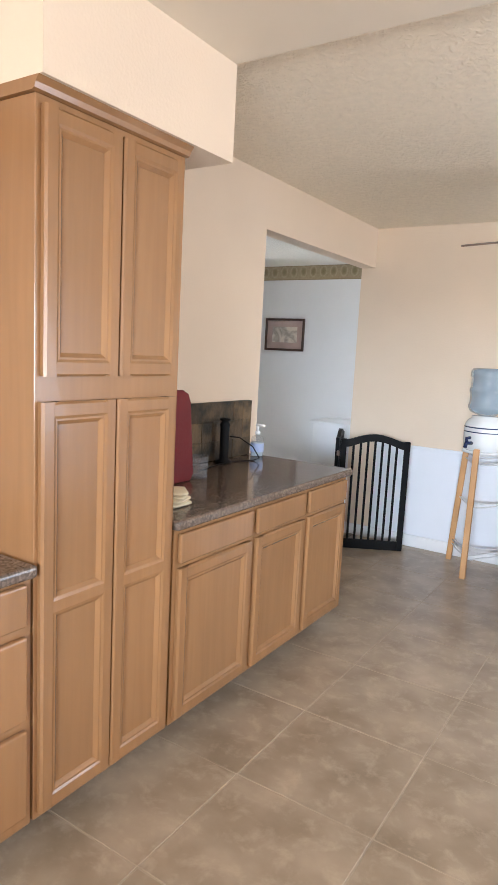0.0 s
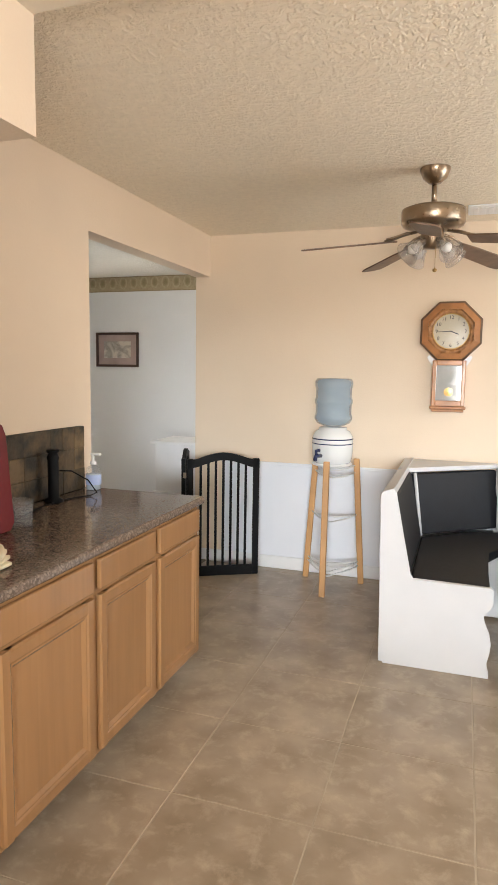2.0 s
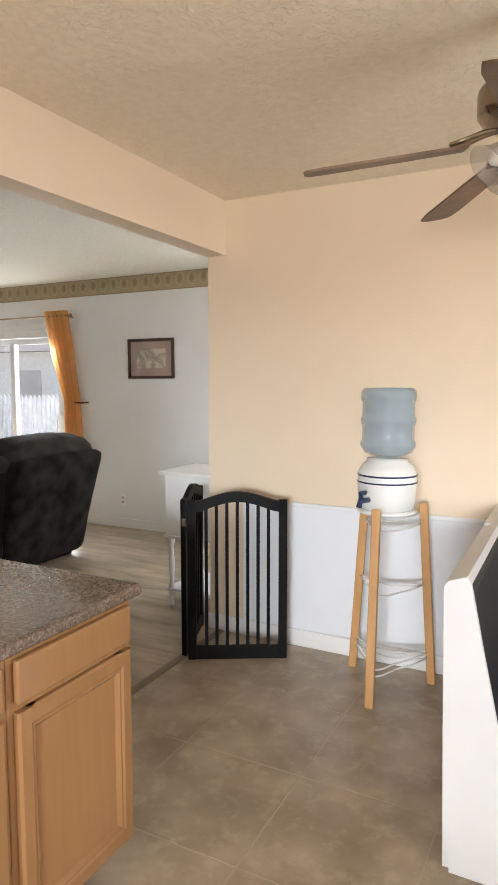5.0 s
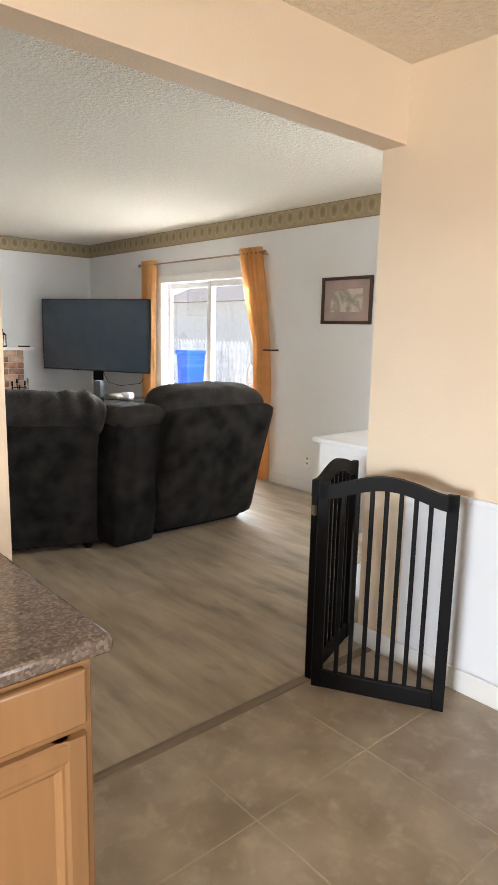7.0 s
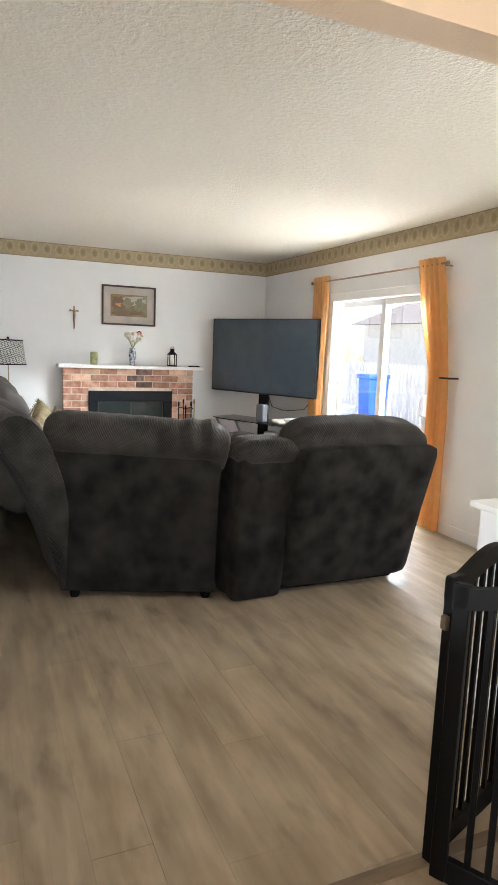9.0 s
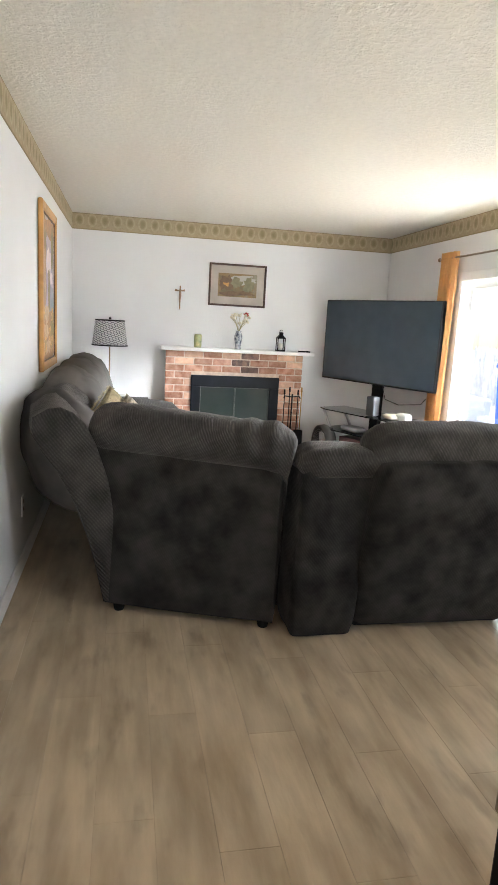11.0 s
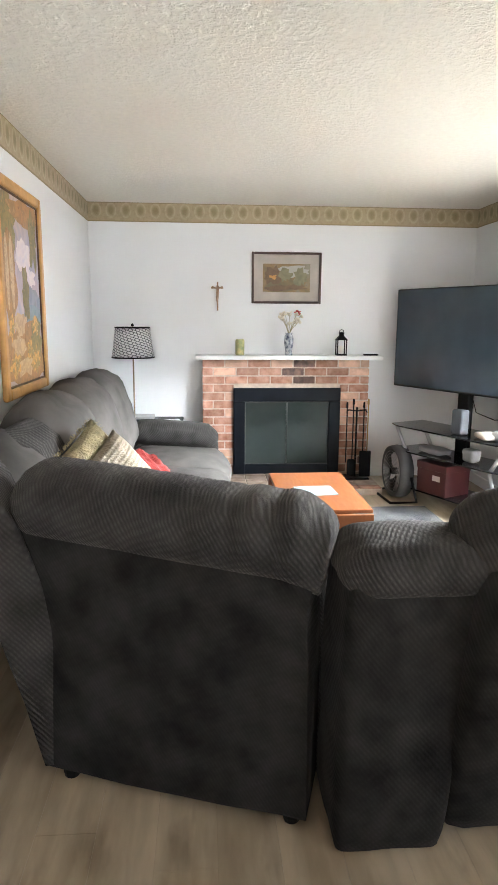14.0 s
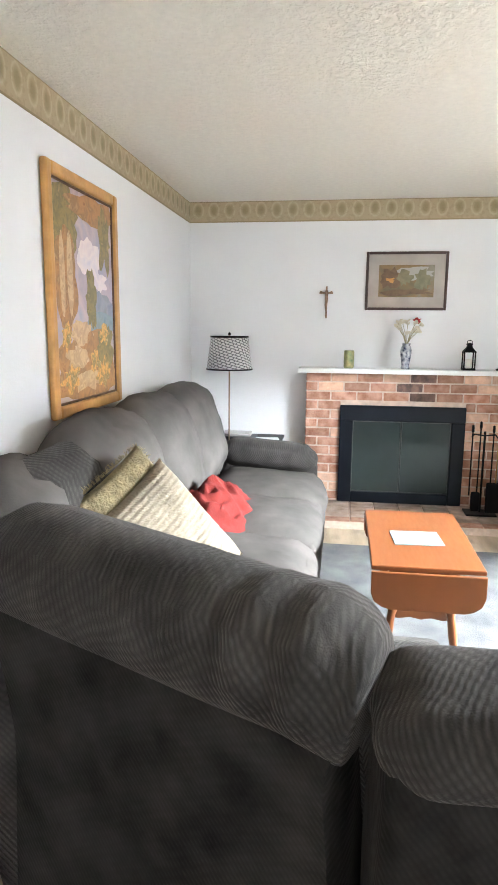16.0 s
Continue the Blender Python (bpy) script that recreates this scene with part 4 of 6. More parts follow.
part("back_cushion", bm, M["vinyl"], bench, away=True)
bm = prism(empty_mesh(), [(-0.4, 3.7), (-0.005, 3.7), (-0.005, 4.35), (0.1, 4.5), (0.1, 4.9), (-0.1, 4.88), (-0.4, 4.6)], 0.42, 0.478, "z", 0.016)
part("seat_cushion", bm, M["vinyl"], bench, away=True)
bm = empty_mesh()
box(bm, (0.105, 4.5, 0.42), (2.25, 4.92, 0.478), 0.016, 3)
part("seat_cushion", bm, M["vinyl"], bench, away=True)
for p in ([(-0.455, 4.585, 0.9), (-0.4, 4.57, 0.49)], [(0.075, 4.97, 0.91), (0.085, 4.91, 0.49)]):
    bm = tube(empty_mesh(), p, 0.011, 8)
    part("trim_strip", bm, M["bench_paint"], bench, smooth=True, away=True)

# dining table under its cloth
def cloth_material():
    mat = material("blue_white_gingham", (0.6, 0.7, 0.75), 0.85, vary=0.08, scale=9, bump=0.2, bump_scale=150)
    n, l = mat.node_tree.nodes, mat.node_tree.links
    geo = n.new("ShaderNodeNewGeometry")
    v = n.new("ShaderNodeTexChecker")
    v.inputs["Scale"].default_value = 28
    v.inputs[1].default_value, v.inputs[2].default_value = (0.32, 0.48, 0.6, 1), (0.78, 0.82, 0.83, 1)
    w = n.new("ShaderNodeTexNoise")
    w.inputs["Scale"].default_value = 3
    mixv = n.new("ShaderNodeMix")
    mixv.data_type = "RGBA"
    l.new(geo.outputs["Position"], v.inputs["Vector"])
    l.new(geo.outputs["Position"], w.inputs["Vector"])
    l.new(w.outputs["Fac"], mixv.inputs["Factor"])
    l.new(v.outputs["Color"], mixv.inputs[6])
    mixv.inputs[7].default_value = (0.55, 0.68, 0.74, 1)
    l.new(mixv.outputs[2], n["Principled BSDF"].inputs["Base Color"])
    return mat


M["gingham"] = cloth_material()
table = thing("dining_table", (0.95, 4.02, 0), "dining table hidden under a long tablecloth", "table")
bm = empty_mesh()
box(bm, (0.26, 3.6, 0.72), (1.64, 4.42, 0.748), 0.006)
part("tabletop", bm, M["wood_leg"], table, away=True)
for x in (0.4, 1.5):
    for y in (3.72, 4.3):
        bm = empty_mesh()
        box(bm, (x - 0.03, y - 0.03, 0), (x + 0.03, y + 0.03, 0.72), 0.006)
        part("leg", bm, M["wood_leg"], table, away=True)


def tablecloth(x0, y0, x1, y1, top, drop):
    t = bmesh.new()
    k = 40
    w, d = x1 - x0, y1 - y0
    grid = {}
    for i in range(k + 1):
        for j in range(k + 1):
            u, v = -drop + (w + 2 * drop) * i / k, -drop + (d + 2 * drop) * j / k
            ou = -min(u, 0) or max(u - w, 0)
            ov = -min(v, 0) or max(v - d, 0)
            x, y = min(max(u, 0), w), min(max(v, 0), d)
            fall = max(ou, ov) if min(ou, ov) == 0 else math.hypot(ou, ov) * 0.92
            flare = 0.12 * fall / drop + 0.03 * math.sin(16 * (u + v)) * fall / drop
            sx = -1 if u < 0 else (1 if u > w else 0)
            sy = -1 if v < 0 else (1 if v > d else 0)
            grid[i, j] = t.verts.new((x0 + x + sx * (0.012 + flare), y0 + y + sy * (0.012 + flare), top - fall + 0.004 * noise.noise(Vector((u * 6, v * 6, 0)))))
    for i in range(k):
        for j in range(k):
            t.faces.new((grid[i, j], grid[i + 1, j], grid[i + 1, j + 1], grid[i, j + 1]))
    bmesh.ops.solidify(t, geom=t.faces[:], thickness=0.003)
    return join(empty_mesh(), t)


cloth = part("tablecloth", tablecloth(0.25, 3.59, 1.65, 4.43, 0.756, 0.42), M["gingham"], None, smooth=True)
tagged(cloth, "blue and white checked tablecloth draped over the table", "tablecloth")

# ceiling fan
FX, FY = -0.372, 3.83
fan = thing("ceiling_fan", (FX, FY, TOP), "brushed nickel ceiling fan with five brown blades and glass shades", "ceiling fan")
bm = lathe(empty_mesh(), [(0.075, 0.0), (0.075, -0.012), (0.06, -0.05), (0.035, -0.07), (0.03, -0.075), (0.0, -0.075)], 32, cap=False)
part("canopy", bm, M["nickel"], fan, smooth=True)
bm = lathe(empty_mesh(), [(0.014, -0.06), (0.014, -0.19)], 16)
part("downrod", bm, M["nickel"], fan, smooth=True)
bm = lathe(empty_mesh(), [(0.0, -0.175), (0.03, -0.175), (0.06, -0.188), (0.135, -0.196), (0.158, -0.205), (0.16, -0.215), (0.16, -0.27), (0.15, -0.285), (0.12, -0.295), (0.1, -0.3), (0.0, -0.3)], 40, cap=False)
part("motor", bm, M["nickel"], fan, smooth=True)
bm = lathe(empty_mesh(), [(0.0, -0.3), (0.055, -0.3), (0.06, -0.33), (0.05, -0.37), (0.04, -0.395), (0.0, -0.4)], 32, cap=False)
part("switch_housing", bm, M["nickel"], fan, smooth=True)
for k in range(5):
    ang = 54 + 72 * k
    m = pose(0, 0, -0.315, 0, 0, ang)
    bm = empty_mesh()
    tube(bm, [(0.08, 0, 0), (0.14, 0.02, -0.012), (0.2, 0.028, -0.035), (0.24, 0.02, -0.045)], 0.007, 8)
    tube(bm, [(0.08, 0, 0), (0.14, -0.02, -0.012), (0.2, -0.028, -0.035), (0.24, -0.02, -0.045)], 0.007, 8)
    bmesh.ops.transform(bm, matrix=m, verts=bm.verts)
    part("blade_iron", bm, M["nickel"], fan, smooth=True)
    outline = [(0.19, -0.05), (0.3, -0.058), (0.6, -0.068), (0.655, -0.06), (0.67, -0.03), (0.67, 0.03), (0.655, 0.06), (0.6, 0.068), (0.3, 0.058), (0.19, 0.05)]
    bm = prism(empty_mesh(), outline, -0.003, 0.004, "z", 0.0, pose(0, 0, -0.345, 0, 0, ang) @ pose(0, 0, 0, -11, 6, 0))
    part("blade", bm, M["blade"], fan)
for k in range(4):
    m = pose(0, 0, -0.36, 0, 0, 40 + 90 * k) @ pose(0.055, 0, 0, 0, 128, 0)
    bm = lathe(empty_mesh(), [(0.02, 0.0), (0.024, 0.02), (0.032, 0.05), (0.042, 0.085), (0.06, 0.12), (0.063, 0.122), (0.045, 0.088), (0.034, 0.05), (0.026, 0.02)], 28, m, cap=False)
    shade = part("shade", bm, M["shade_glass"], fan, "ribbed clear glass bell shade", True)
    bm = lathe(empty_mesh(), [(0.0, 0.02), (0.012, 0.025), (0.014, 0.045), (0.026, 0.07), (0.026, 0.085), (0.014, 0.102), (0.0, 0.105)], 20, m, cap=False)
    part("bulb", bm, M["bulb"], fan, "unlit white bulb", True)
    bm = tube(empty_mesh(), [(0.03 * math.cos(radians(40 + 90 * k)), 0.03 * math.sin(radians(40 + 90 * k)), -0.35), (0.075 * math.cos(radians(40 + 90 * k)), 0.075 * math.sin(radians(40 + 90 * k)), -0.375)], 0.018, 12)
    part("lamp_arm", bm, M["nickel"], fan, smooth=True)
bm = tube(empty_mesh(), [(0.02, -0.03, -0.39), (0.02, -0.03, -0.5)], 0.0015, 6)
lathe(bm, [(0.0, 0.0), (0.011, 0.006), (0.011, 0.016), (0.0, 0.022)], 12, pose(0.02, -0.03, -0.52), cap=False)
part("pull_chain", bm, M["brass"], fan, smooth=True)

# wall clock
clock = thing("wall_clock", (-0.285, KY - 0.005, 1.835), "octagonal reddish wooden regulator wall clock with a pendulum case", "clock")


def ring8(r0, r1, y0, y1, n=8, off=22.5):
    t = bmesh.new()
    rows = []
    for r, y in ((r0, y0), (r0, y1), (r1, y1 * 0.6), (r1, y0)):
        rows.append([t.verts.new((r * math.cos(radians(off + 360 / n * i)), y, r * math.sin(radians(off + 360 / n * i)))) for i in range(n)])
    for a, b in zip(rows, rows[1:] + rows[:1]):
        for i in range(n):
            t.faces.new((a[i], a[(i + 1) % n], b[(i + 1) % n], b[i]))
    return join(empty_mesh(), t)


part("octagon_frame", ring8(0.165, 0.215, 0.0, -0.045), M["clock_wood"], clock)
part("edge_moulding", ring8(0.207, 0.222, 0.0, -0.036), M["blade"], clock, "dark outer moulding")
bm = ring8(0.125, 0.168, 0.0, -0.038, 48)
part("carved_bezel", bm, material("carved_gilt_oak", (0.36, 0.17, 0.06), 0.35, vary=0.35, scale=30, bump=0.8, bump_scale=55), clock, smooth=True)
bm = ring8(0.118, 0.128, 0.0, -0.042, 48)
part("rim", bm, M["brass"], clock, smooth=True)
bm = lathe(empty_mesh(), [(0.0, 0.0), (0.122, 0.0), (0.122, 0.022), (0.0, 0.024)], 40, pose(0, 0, 0, 90, 0, 0), cap=False)
part("dial", bm, M["dial"], clock)
for h in range(12):
    a = radians(90 - 30 * h)
    curve = bpy.data.curves.new("numeral", "FONT")
    curve.body, curve.size, curve.align_x, curve.align_y, curve.extrude = str(h or 12), 0.034, "CENTER", "CENTER", 0.0004
    tmp = bpy.data.objects.new("numeral", curve)
    me = bpy.data.meshes.new_from_object(tmp)
    bpy.data.objects.remove(tmp)
    me.materials.append(M["ink"])
    num = new("numeral", me)
    num.parent = clock
    num.matrix_basis = pose(0.096 * math.cos(a), -0.0262, 0.096 * math.sin(a), 90, 0, 0)
for name, ang, ln, w in (("minute_hand", 92, 0.085, 0.004), ("hour_hand", -22, 0.055, 0.006)):
    bm = empty_mesh()
    box(bm, (-0.01, -0.001, -w / 2), (ln, 0.001, w / 2), 0, 1, pose(0, -0.028, 0, 0, -(ang + 90) if name == "minute_hand" else -ang, 0))
    part(name, bm, M["ink"], clock)
bm = empty_mesh()
for a, b in (((-0.112, -0.055, -0.52), (-0.085, 0.0, -0.2)), ((0.085, -0.055, -0.52), (0.112, 0.0, -0.2)), ((-0.085, -0.055, -0.235), (0.085, 0.0, -0.2)), ((-0.085, -0.055, -0.52), (0.085, 0.0, -0.48))):
    box(bm, a, b, 0.005)
part("pendulum_case", bm, M["clock_wood"], clock)
bm = empty_mesh()
box(bm, (-0.086, -0.03, -0.481), (0.086, 0.0, -0.234))
part("case_glass", bm, material("silvered_glass", (0.4, 0.42, 0.42), 0.06, 0.3), clock, "reflecting glass with a pendulum behind it")
bm = lathe(empty_mesh(), [(0.0, 0.0), (0.03, 0.0), (0.03, 0.005), (0.0, 0.007)], 24, pose(0, -0.031, -0.42, 90, 0, 0), cap=False)
part("pendulum", bm, M["brass"], clock)
bm = empty_mesh()
box(bm, (-0.122, -0.06, -0.54), (0.122, 0.0, -0.521), 0.006)
box(bm, (-0.108, -0.05, -0.56), (0.108, 0.0, -0.541), 0.006)
part("plinth", bm, M["clock_wood"], clock)
for s in (-1, 1):
    bm = prism(empty_mesh(), [(s * 0.085, -0.205), (s * 0.14, -0.165), (s * 0.15, -0.18), (s * 0.14, -0.2), (s * 0.112, -0.245), (s * 0.113, -0.205)], -0.04, 0.0, "y")
    part("bracket", bm, M["trim"], clock, "pale carved bracket")

bm = empty_mesh()
box(bm, (-0.21, 4.62, TOP - 0.012), (0.21, 4.85, TOP), 0.004)
vent = tagged(part("ceiling_vent", bm, M["trim"], None), "white metal ceiling vent", "vent")
for k in range(8):
    bm = empty_mesh()
    box(bm, (-0.18 + 0.045 * k, 4.65, TOP - 0.018), (-0.15 + 0.045 * k, 4.82, TOP - 0.012), 0.002, 1)
    part("slat", bm, M["trim"], vent)

# counter things
splash = tagged(thing("backsplash", (KX, 2.55, 0.91), "dark slate tile backsplash", "backsplash"), kind="structure")
random.seed(9)
for r in range(3):
    y = 1.76
    h = (1.242 - 0.912) / 3
    while y < 3.235:
        w = min(random.choice((0.1, 0.2, 0.3)), 3.25 - y)
        bm = empty_mesh()
        box(bm, (KX, y + 0.0005, 0.912 + r * h + 0.0005), (KX + 0.03 + random.uniform(0, 0.0025), y + w - 0.0005, 0.912 + (r + 1) * h - 0.0005), 0.0015, 1)
        part("tile", bm, M["slate"], splash, away=True)
        y += w
soap = thing("soap_bottle", (-2.0, 3.225, 0.91), "clear hand soap pump bottle with a pale blue label", "bottle")
bm = lathe(empty_mesh(), [(0.0, 0.0), (0.036, 0.0), (0.04, 0.006), (0.04, 0.1), (0.034, 0.118), (0.014, 0.13), (0.013, 0.136), (0.0, 0.136)], 28, cap=False)
part("body", bm, M["clear_plastic"], soap, smooth=True)
bm = lathe(empty_mesh(), [(0.0, 0.004), (0.036, 0.005), (0.037, 0.085), (0.0, 0.086)], 24, cap=False)
part("soap", bm, material("clear_blue_gel", (0.55, 0.65, 0.75), 0.2), soap, smooth=True)
bm = lathe(empty_mesh(), [(0.0405, 0.03), (0.0408, 0.032), (0.0408, 0.08), (0.0405, 0.082)], 28, cap=False)
part("label", bm, M["label"], soap, "pale blue printed label", True)
bm = lathe(empty_mesh(), [(0.0, 0.134), (0.016, 0.134), (0.016, 0.15), (0.006, 0.153), (0.006, 0.185), (0.0, 0.186)], 20, cap=False)
box(bm, (-0.012, -0.01, 0.183), (0.045, 0.01, 0.195), 0.004)
part("pump", bm, M["trim"], soap, "white plastic pump", True)
grinder = thing("coffee_grinder", (-2.0, 2.88, 0.91), "tall black cordless kitchen grinder standing in its base", "kitchen appliance")
bm = lathe(empty_mesh(), [(0.0, 0.0), (0.045, 0.0), (0.045, 0.012), (0.026, 0.022), (0.026, 0.2), (0.03, 0.215), (0.02, 0.235), (0.03, 0.24), (0.03, 0.25), (0.0, 0.252)], 24, cap=False)
part("body", bm, M["black"], grinder, smooth=True)
bm = tube(empty_mesh(), [(0.02, 0.02, 0.15), (0.06, 0.06, 0.145), (0.1, 0.14, 0.09), (0.11, 0.2, 0.02), (0.08, 0.19, 0.004), (0.03, 0.08, 0.004), (0.02, -0.1, 0.004), (0.06, -0.3, 0.004)], 0.0035, 6)
part("cord", bm, M["black"], grinder, smooth=True)
board = thing("cutting_board", (-1.84, 2.165, 0.91), "dark red cutting board standing on edge", "cutting board")
bm = prism(empty_mesh(), [(-0.19, 0.0), (0.19, 0.0), (0.215, 0.03), (0.215, 0.37), (0.2, 0.41), (0.16, 0.43), (-0.16, 0.43), (-0.2, 0.41), (-0.215, 0.37), (-0.215, 0.03)], -0.02, 0.02, "x", 0.004, pose(0, 0, 0.001, 0, -5, 0))
part("board", bm, M["red_plastic"], board)
tub = thing("plastic_container", (-1.84, 2.43, 0.91), "small clear plastic container", "container")
bm = lathe(empty_mesh(), [(0.0, 0.0), (0.05, 0.0), (0.055, 0.11), (0.053, 0.11), (0.048, 0.004), (0.0, 0.004)], 24, cap=False)
part("body", bm, M["clear_plastic"], tub, smooth=True)
towels = thing("paper_pile", (-1.6, 1.93, 0.91), "small pile of cream paper filters", "paper")
for k in range(4):
    bm = empty_mesh()
    soft(bm, (0.15 - 0.01 * k, 0.13, 0.016), pose(0, 0.006 * k, 0.009 + 0.014 * k, 0, 0, 14 * k), 0.007, 5, 0.004, 0.003, seed=k)
    part("sheet", bm, material("cream_paper", (0.75, 0.66, 0.48), 0.8), towels, smooth=True)
mitt = thing("oven_mitt", (-1.66, 1.13, 1.18), "red oven mitt hanging on the pantry side", "oven mitt")
bm = empty_mesh()
soft(bm, (0.15, 0.035, 0.26), pose(-0.06, 0, 0), 0.017, 7, 0.01, 0.004)
soft(bm, (0.05, 0.03, 0.1), pose(0.03, 0, 0.03, 0, 35, 0), 0.014, 5, 0.005)
part("body", bm, material("red_cotton", (0.45, 0.03, 0.03), 0.8), mitt, smooth=True)

# ---- living room things ----
tb = M["orange"].node_tree.nodes["Principled BSDF"]
tb.inputs["Transmission Weight"].default_value = 0.0
tr = M["orange"].node_tree.nodes.new("ShaderNodeBsdfTranslucent")
tr.inputs["Color"].default_value = (0.86, 0.54, 0.25, 1)
mixs = M["orange"].node_tree.nodes.new("ShaderNodeMixShader")
mixs.inputs[0].default_value = 0.6
outp = M["orange"].node_tree.nodes["Material Output"]
M["orange"].node_tree.links.new(tb.outputs[0], mixs.inputs[1])
M["orange"].node_tree.links.new(tr.outputs[0], mixs.inputs[2])
M["orange"].node_tree.links.new(mixs.outputs[0], outp.inputs[0])


def curtain(name, left, right, y, label):
    """A hanging cloth; left and right give its edges at heights, folds run down it."""
    t = bmesh.new()
    rows, cols = 44, 60
    grid = {}
    for j in range(rows + 1):
        z = 0.02 + (2.29 - 0.02) * j / rows
        at = lambda e: next(a[1] + (b[1] - a[1]) * (z - a[0]) / (b[0] - a[0]) for a, b in zip(e, e[1:]) if a[0] <= z <= b[0] + 1e-6)
        x0, x1 = at(left), at(right)
        for i in range(cols + 1):
            u = i / cols
            fold = 0.028 * math.sin(2 * math.pi * 5.5 * u + 0.6 * noise.noise(Vector((u * 3, z, 0)))) + 0.008 * noise.noise(Vector((u * 9, z * 2, 3)))
            grid[i, j] = t.verts.new((x0 + (x1 - x0) * u, y + fold, z))
    for i in range(cols):
        for j in range(rows):
            t.faces.new((grid[i, j], grid[i + 1, j], grid[i + 1, j + 1], grid[i, j + 1]))
    return tagged(part(name, join(empty_mesh(), t), M["orange"], None, smooth=True), label, "curtain", "patio door curtains")


curtain("curtain", [(0, -7.26), (1.2, -7.24), (2.3, -7.26)], [(0, -7.0), (1.2, -6.98), (2.3, -6.95)], NY - 0.075, "orange grommet curtain hanging straight beside the patio door")
curtain("curtain", [(0, -5.16), (1.0, -5.17), (1.35, -5.18), (1.8, -5.33), (2.3, -5.43)], [(0, -4.93), (1.0, -4.93), (1.35, -4.95), (1.8, -5.02), (2.3, -5.1)], NY - 0.075, "orange grommet curtain swept aside to a wall hook")
rod = thing("curtain_rod", (-6.15, NY - 0.075, 2.235), "thin dark metal curtain rod with ball ends", "curtain rod")
bm = tube(empty_mesh(), [(-7.3, NY - 0.075, 2.235), (-5.05, NY - 0.075, 2.235)], 0.009, 10)
part("bar", bm, M["nickel"], rod, smooth=True, away=True)
for x in (-7.3, -5.05):
    bm = lathe(empty_mesh(), [(0.0, -0.02), (0.014, -0.014), (0.02, 0.0), (0.014, 0.014), (0.0, 0.02)], 14, pose(x, NY - 0.075, 2.235), cap=False)
    part("finial", bm, M["nickel"], rod, smooth=True, away=True)
for x in (-7.15, -5.08):
    bm = tube(empty_mesh(), [(x, NY, 2.22), (x, NY - 0.075, 2.22)], 0.007, 8)
    part("bracket", bm, M["nickel"], rod, smooth=True, away=True)
bm = tube(empty_mesh(), [(-4.9, NY, 1.31), (-4.9, NY - 0.09, 1.31), (-4.94, NY - 0.115, 1.31), (-4.99, NY - 0.115, 1.31)], 0.008, 8)
tagged(part("curtain_holdback", bm, M["ink"], None, smooth=True), "small dark metal curtain hook on the wall", "hook")
pull = tagged(part("door_pull", tube(empty_mesh(), [(-5.3, NY + 0.01, 0.95), (-5.3, NY - 0.04, 0.97), (-5.3, NY - 0.05, 1.05), (-5.3, NY - 0.04, 1.13), (-5.3, NY + 0.01, 1.15)], 0.01, 8), M["pvc"], None, smooth=True), "white curved pull of the patio door", "handle")


def art(name, colours, scale, seed):
    """A loose painted surface: soft patches of the given colours."""
    mat = bpy.data.materials.new(name)
    mat.use_nodes = True
    n, l = mat.node_tree.nodes, mat.node_tree.links
    tc = n.new("ShaderNodeTexCoord")
    nz = n.new("ShaderNodeTexNoise")
    nz.inputs["Scale"].default_value, nz.inputs["Detail"].default_value, nz.inputs["Distortion"].default_value = scale, 7, 0.6
    mp = n.new("ShaderNodeMapping")
    mp.inputs["Location"].default_value = (seed, seed * 2, 0)
    l.new(tc.outputs["Object"], mp.inputs[0])
    l.new(mp.outputs[0], nz.inputs["Vector"])
    r = n.new("ShaderNodeValToRGB")
    e = r.color_ramp.elements
    e[0].position, e[1].position = 0.25, 0.75
    e[0].color, e[1].color = (*colours[0], 1), (*colours[-1], 1)
    for k, c in enumerate(colours[1:-1]):
        e.new(0.25 + 0.5 * (k + 1) / (len(colours) - 1)).color = (*c, 1)
    l.new(nz.outputs["Fac"], r.inputs["Fac"])
    l.new(r.outputs["Color"], n["Principled BSDF"].inputs["Base Color"])
    n["Principled BSDF"].inputs["Roughness"].default_value = 0.45
    return mat


def framed(name, m, w, h, bar, frame_mat, mat_w, mat_mat, art_mat, label, depth=0.025):
    """A framed picture in its own plane x, z, facing -y."""
    ob = thing(name, (0, 0, 0), label, "picture")
    ob.matrix_basis = m
    for a, b in (((-w / 2, -depth, -h / 2), (-w / 2 + bar, 0, h / 2)), ((w / 2 - bar, -depth, -h / 2), (w / 2, 0, h / 2)), ((-w / 2 + bar, -depth, h / 2 - bar), (w / 2 - bar, 0, h / 2)), ((-w / 2 + bar, -depth, -h / 2), (w / 2 - bar, 0, -h / 2 + bar))):
        b_ = empty_mesh()
        box(b_, a, b, min(0.006, bar / 4), 2)
        part("frame_bar", b_, frame_mat, ob)
    if mat_w:
        b_ = empty_mesh()
        box(b_, (-w / 2 + bar, -0.008, -h / 2 + bar), (w / 2 - bar, -0.002, h / 2 - bar))
        part("mount", b_, mat_mat, ob)
    b_ = empty_mesh()
    k = bar + mat_w
    box(b_, (-w / 2 + k, -0.011, -h / 2 + k), (w / 2 - k, -0.001, h / 2 - k))
    part("picture", b_, art_mat, ob)
    return ob


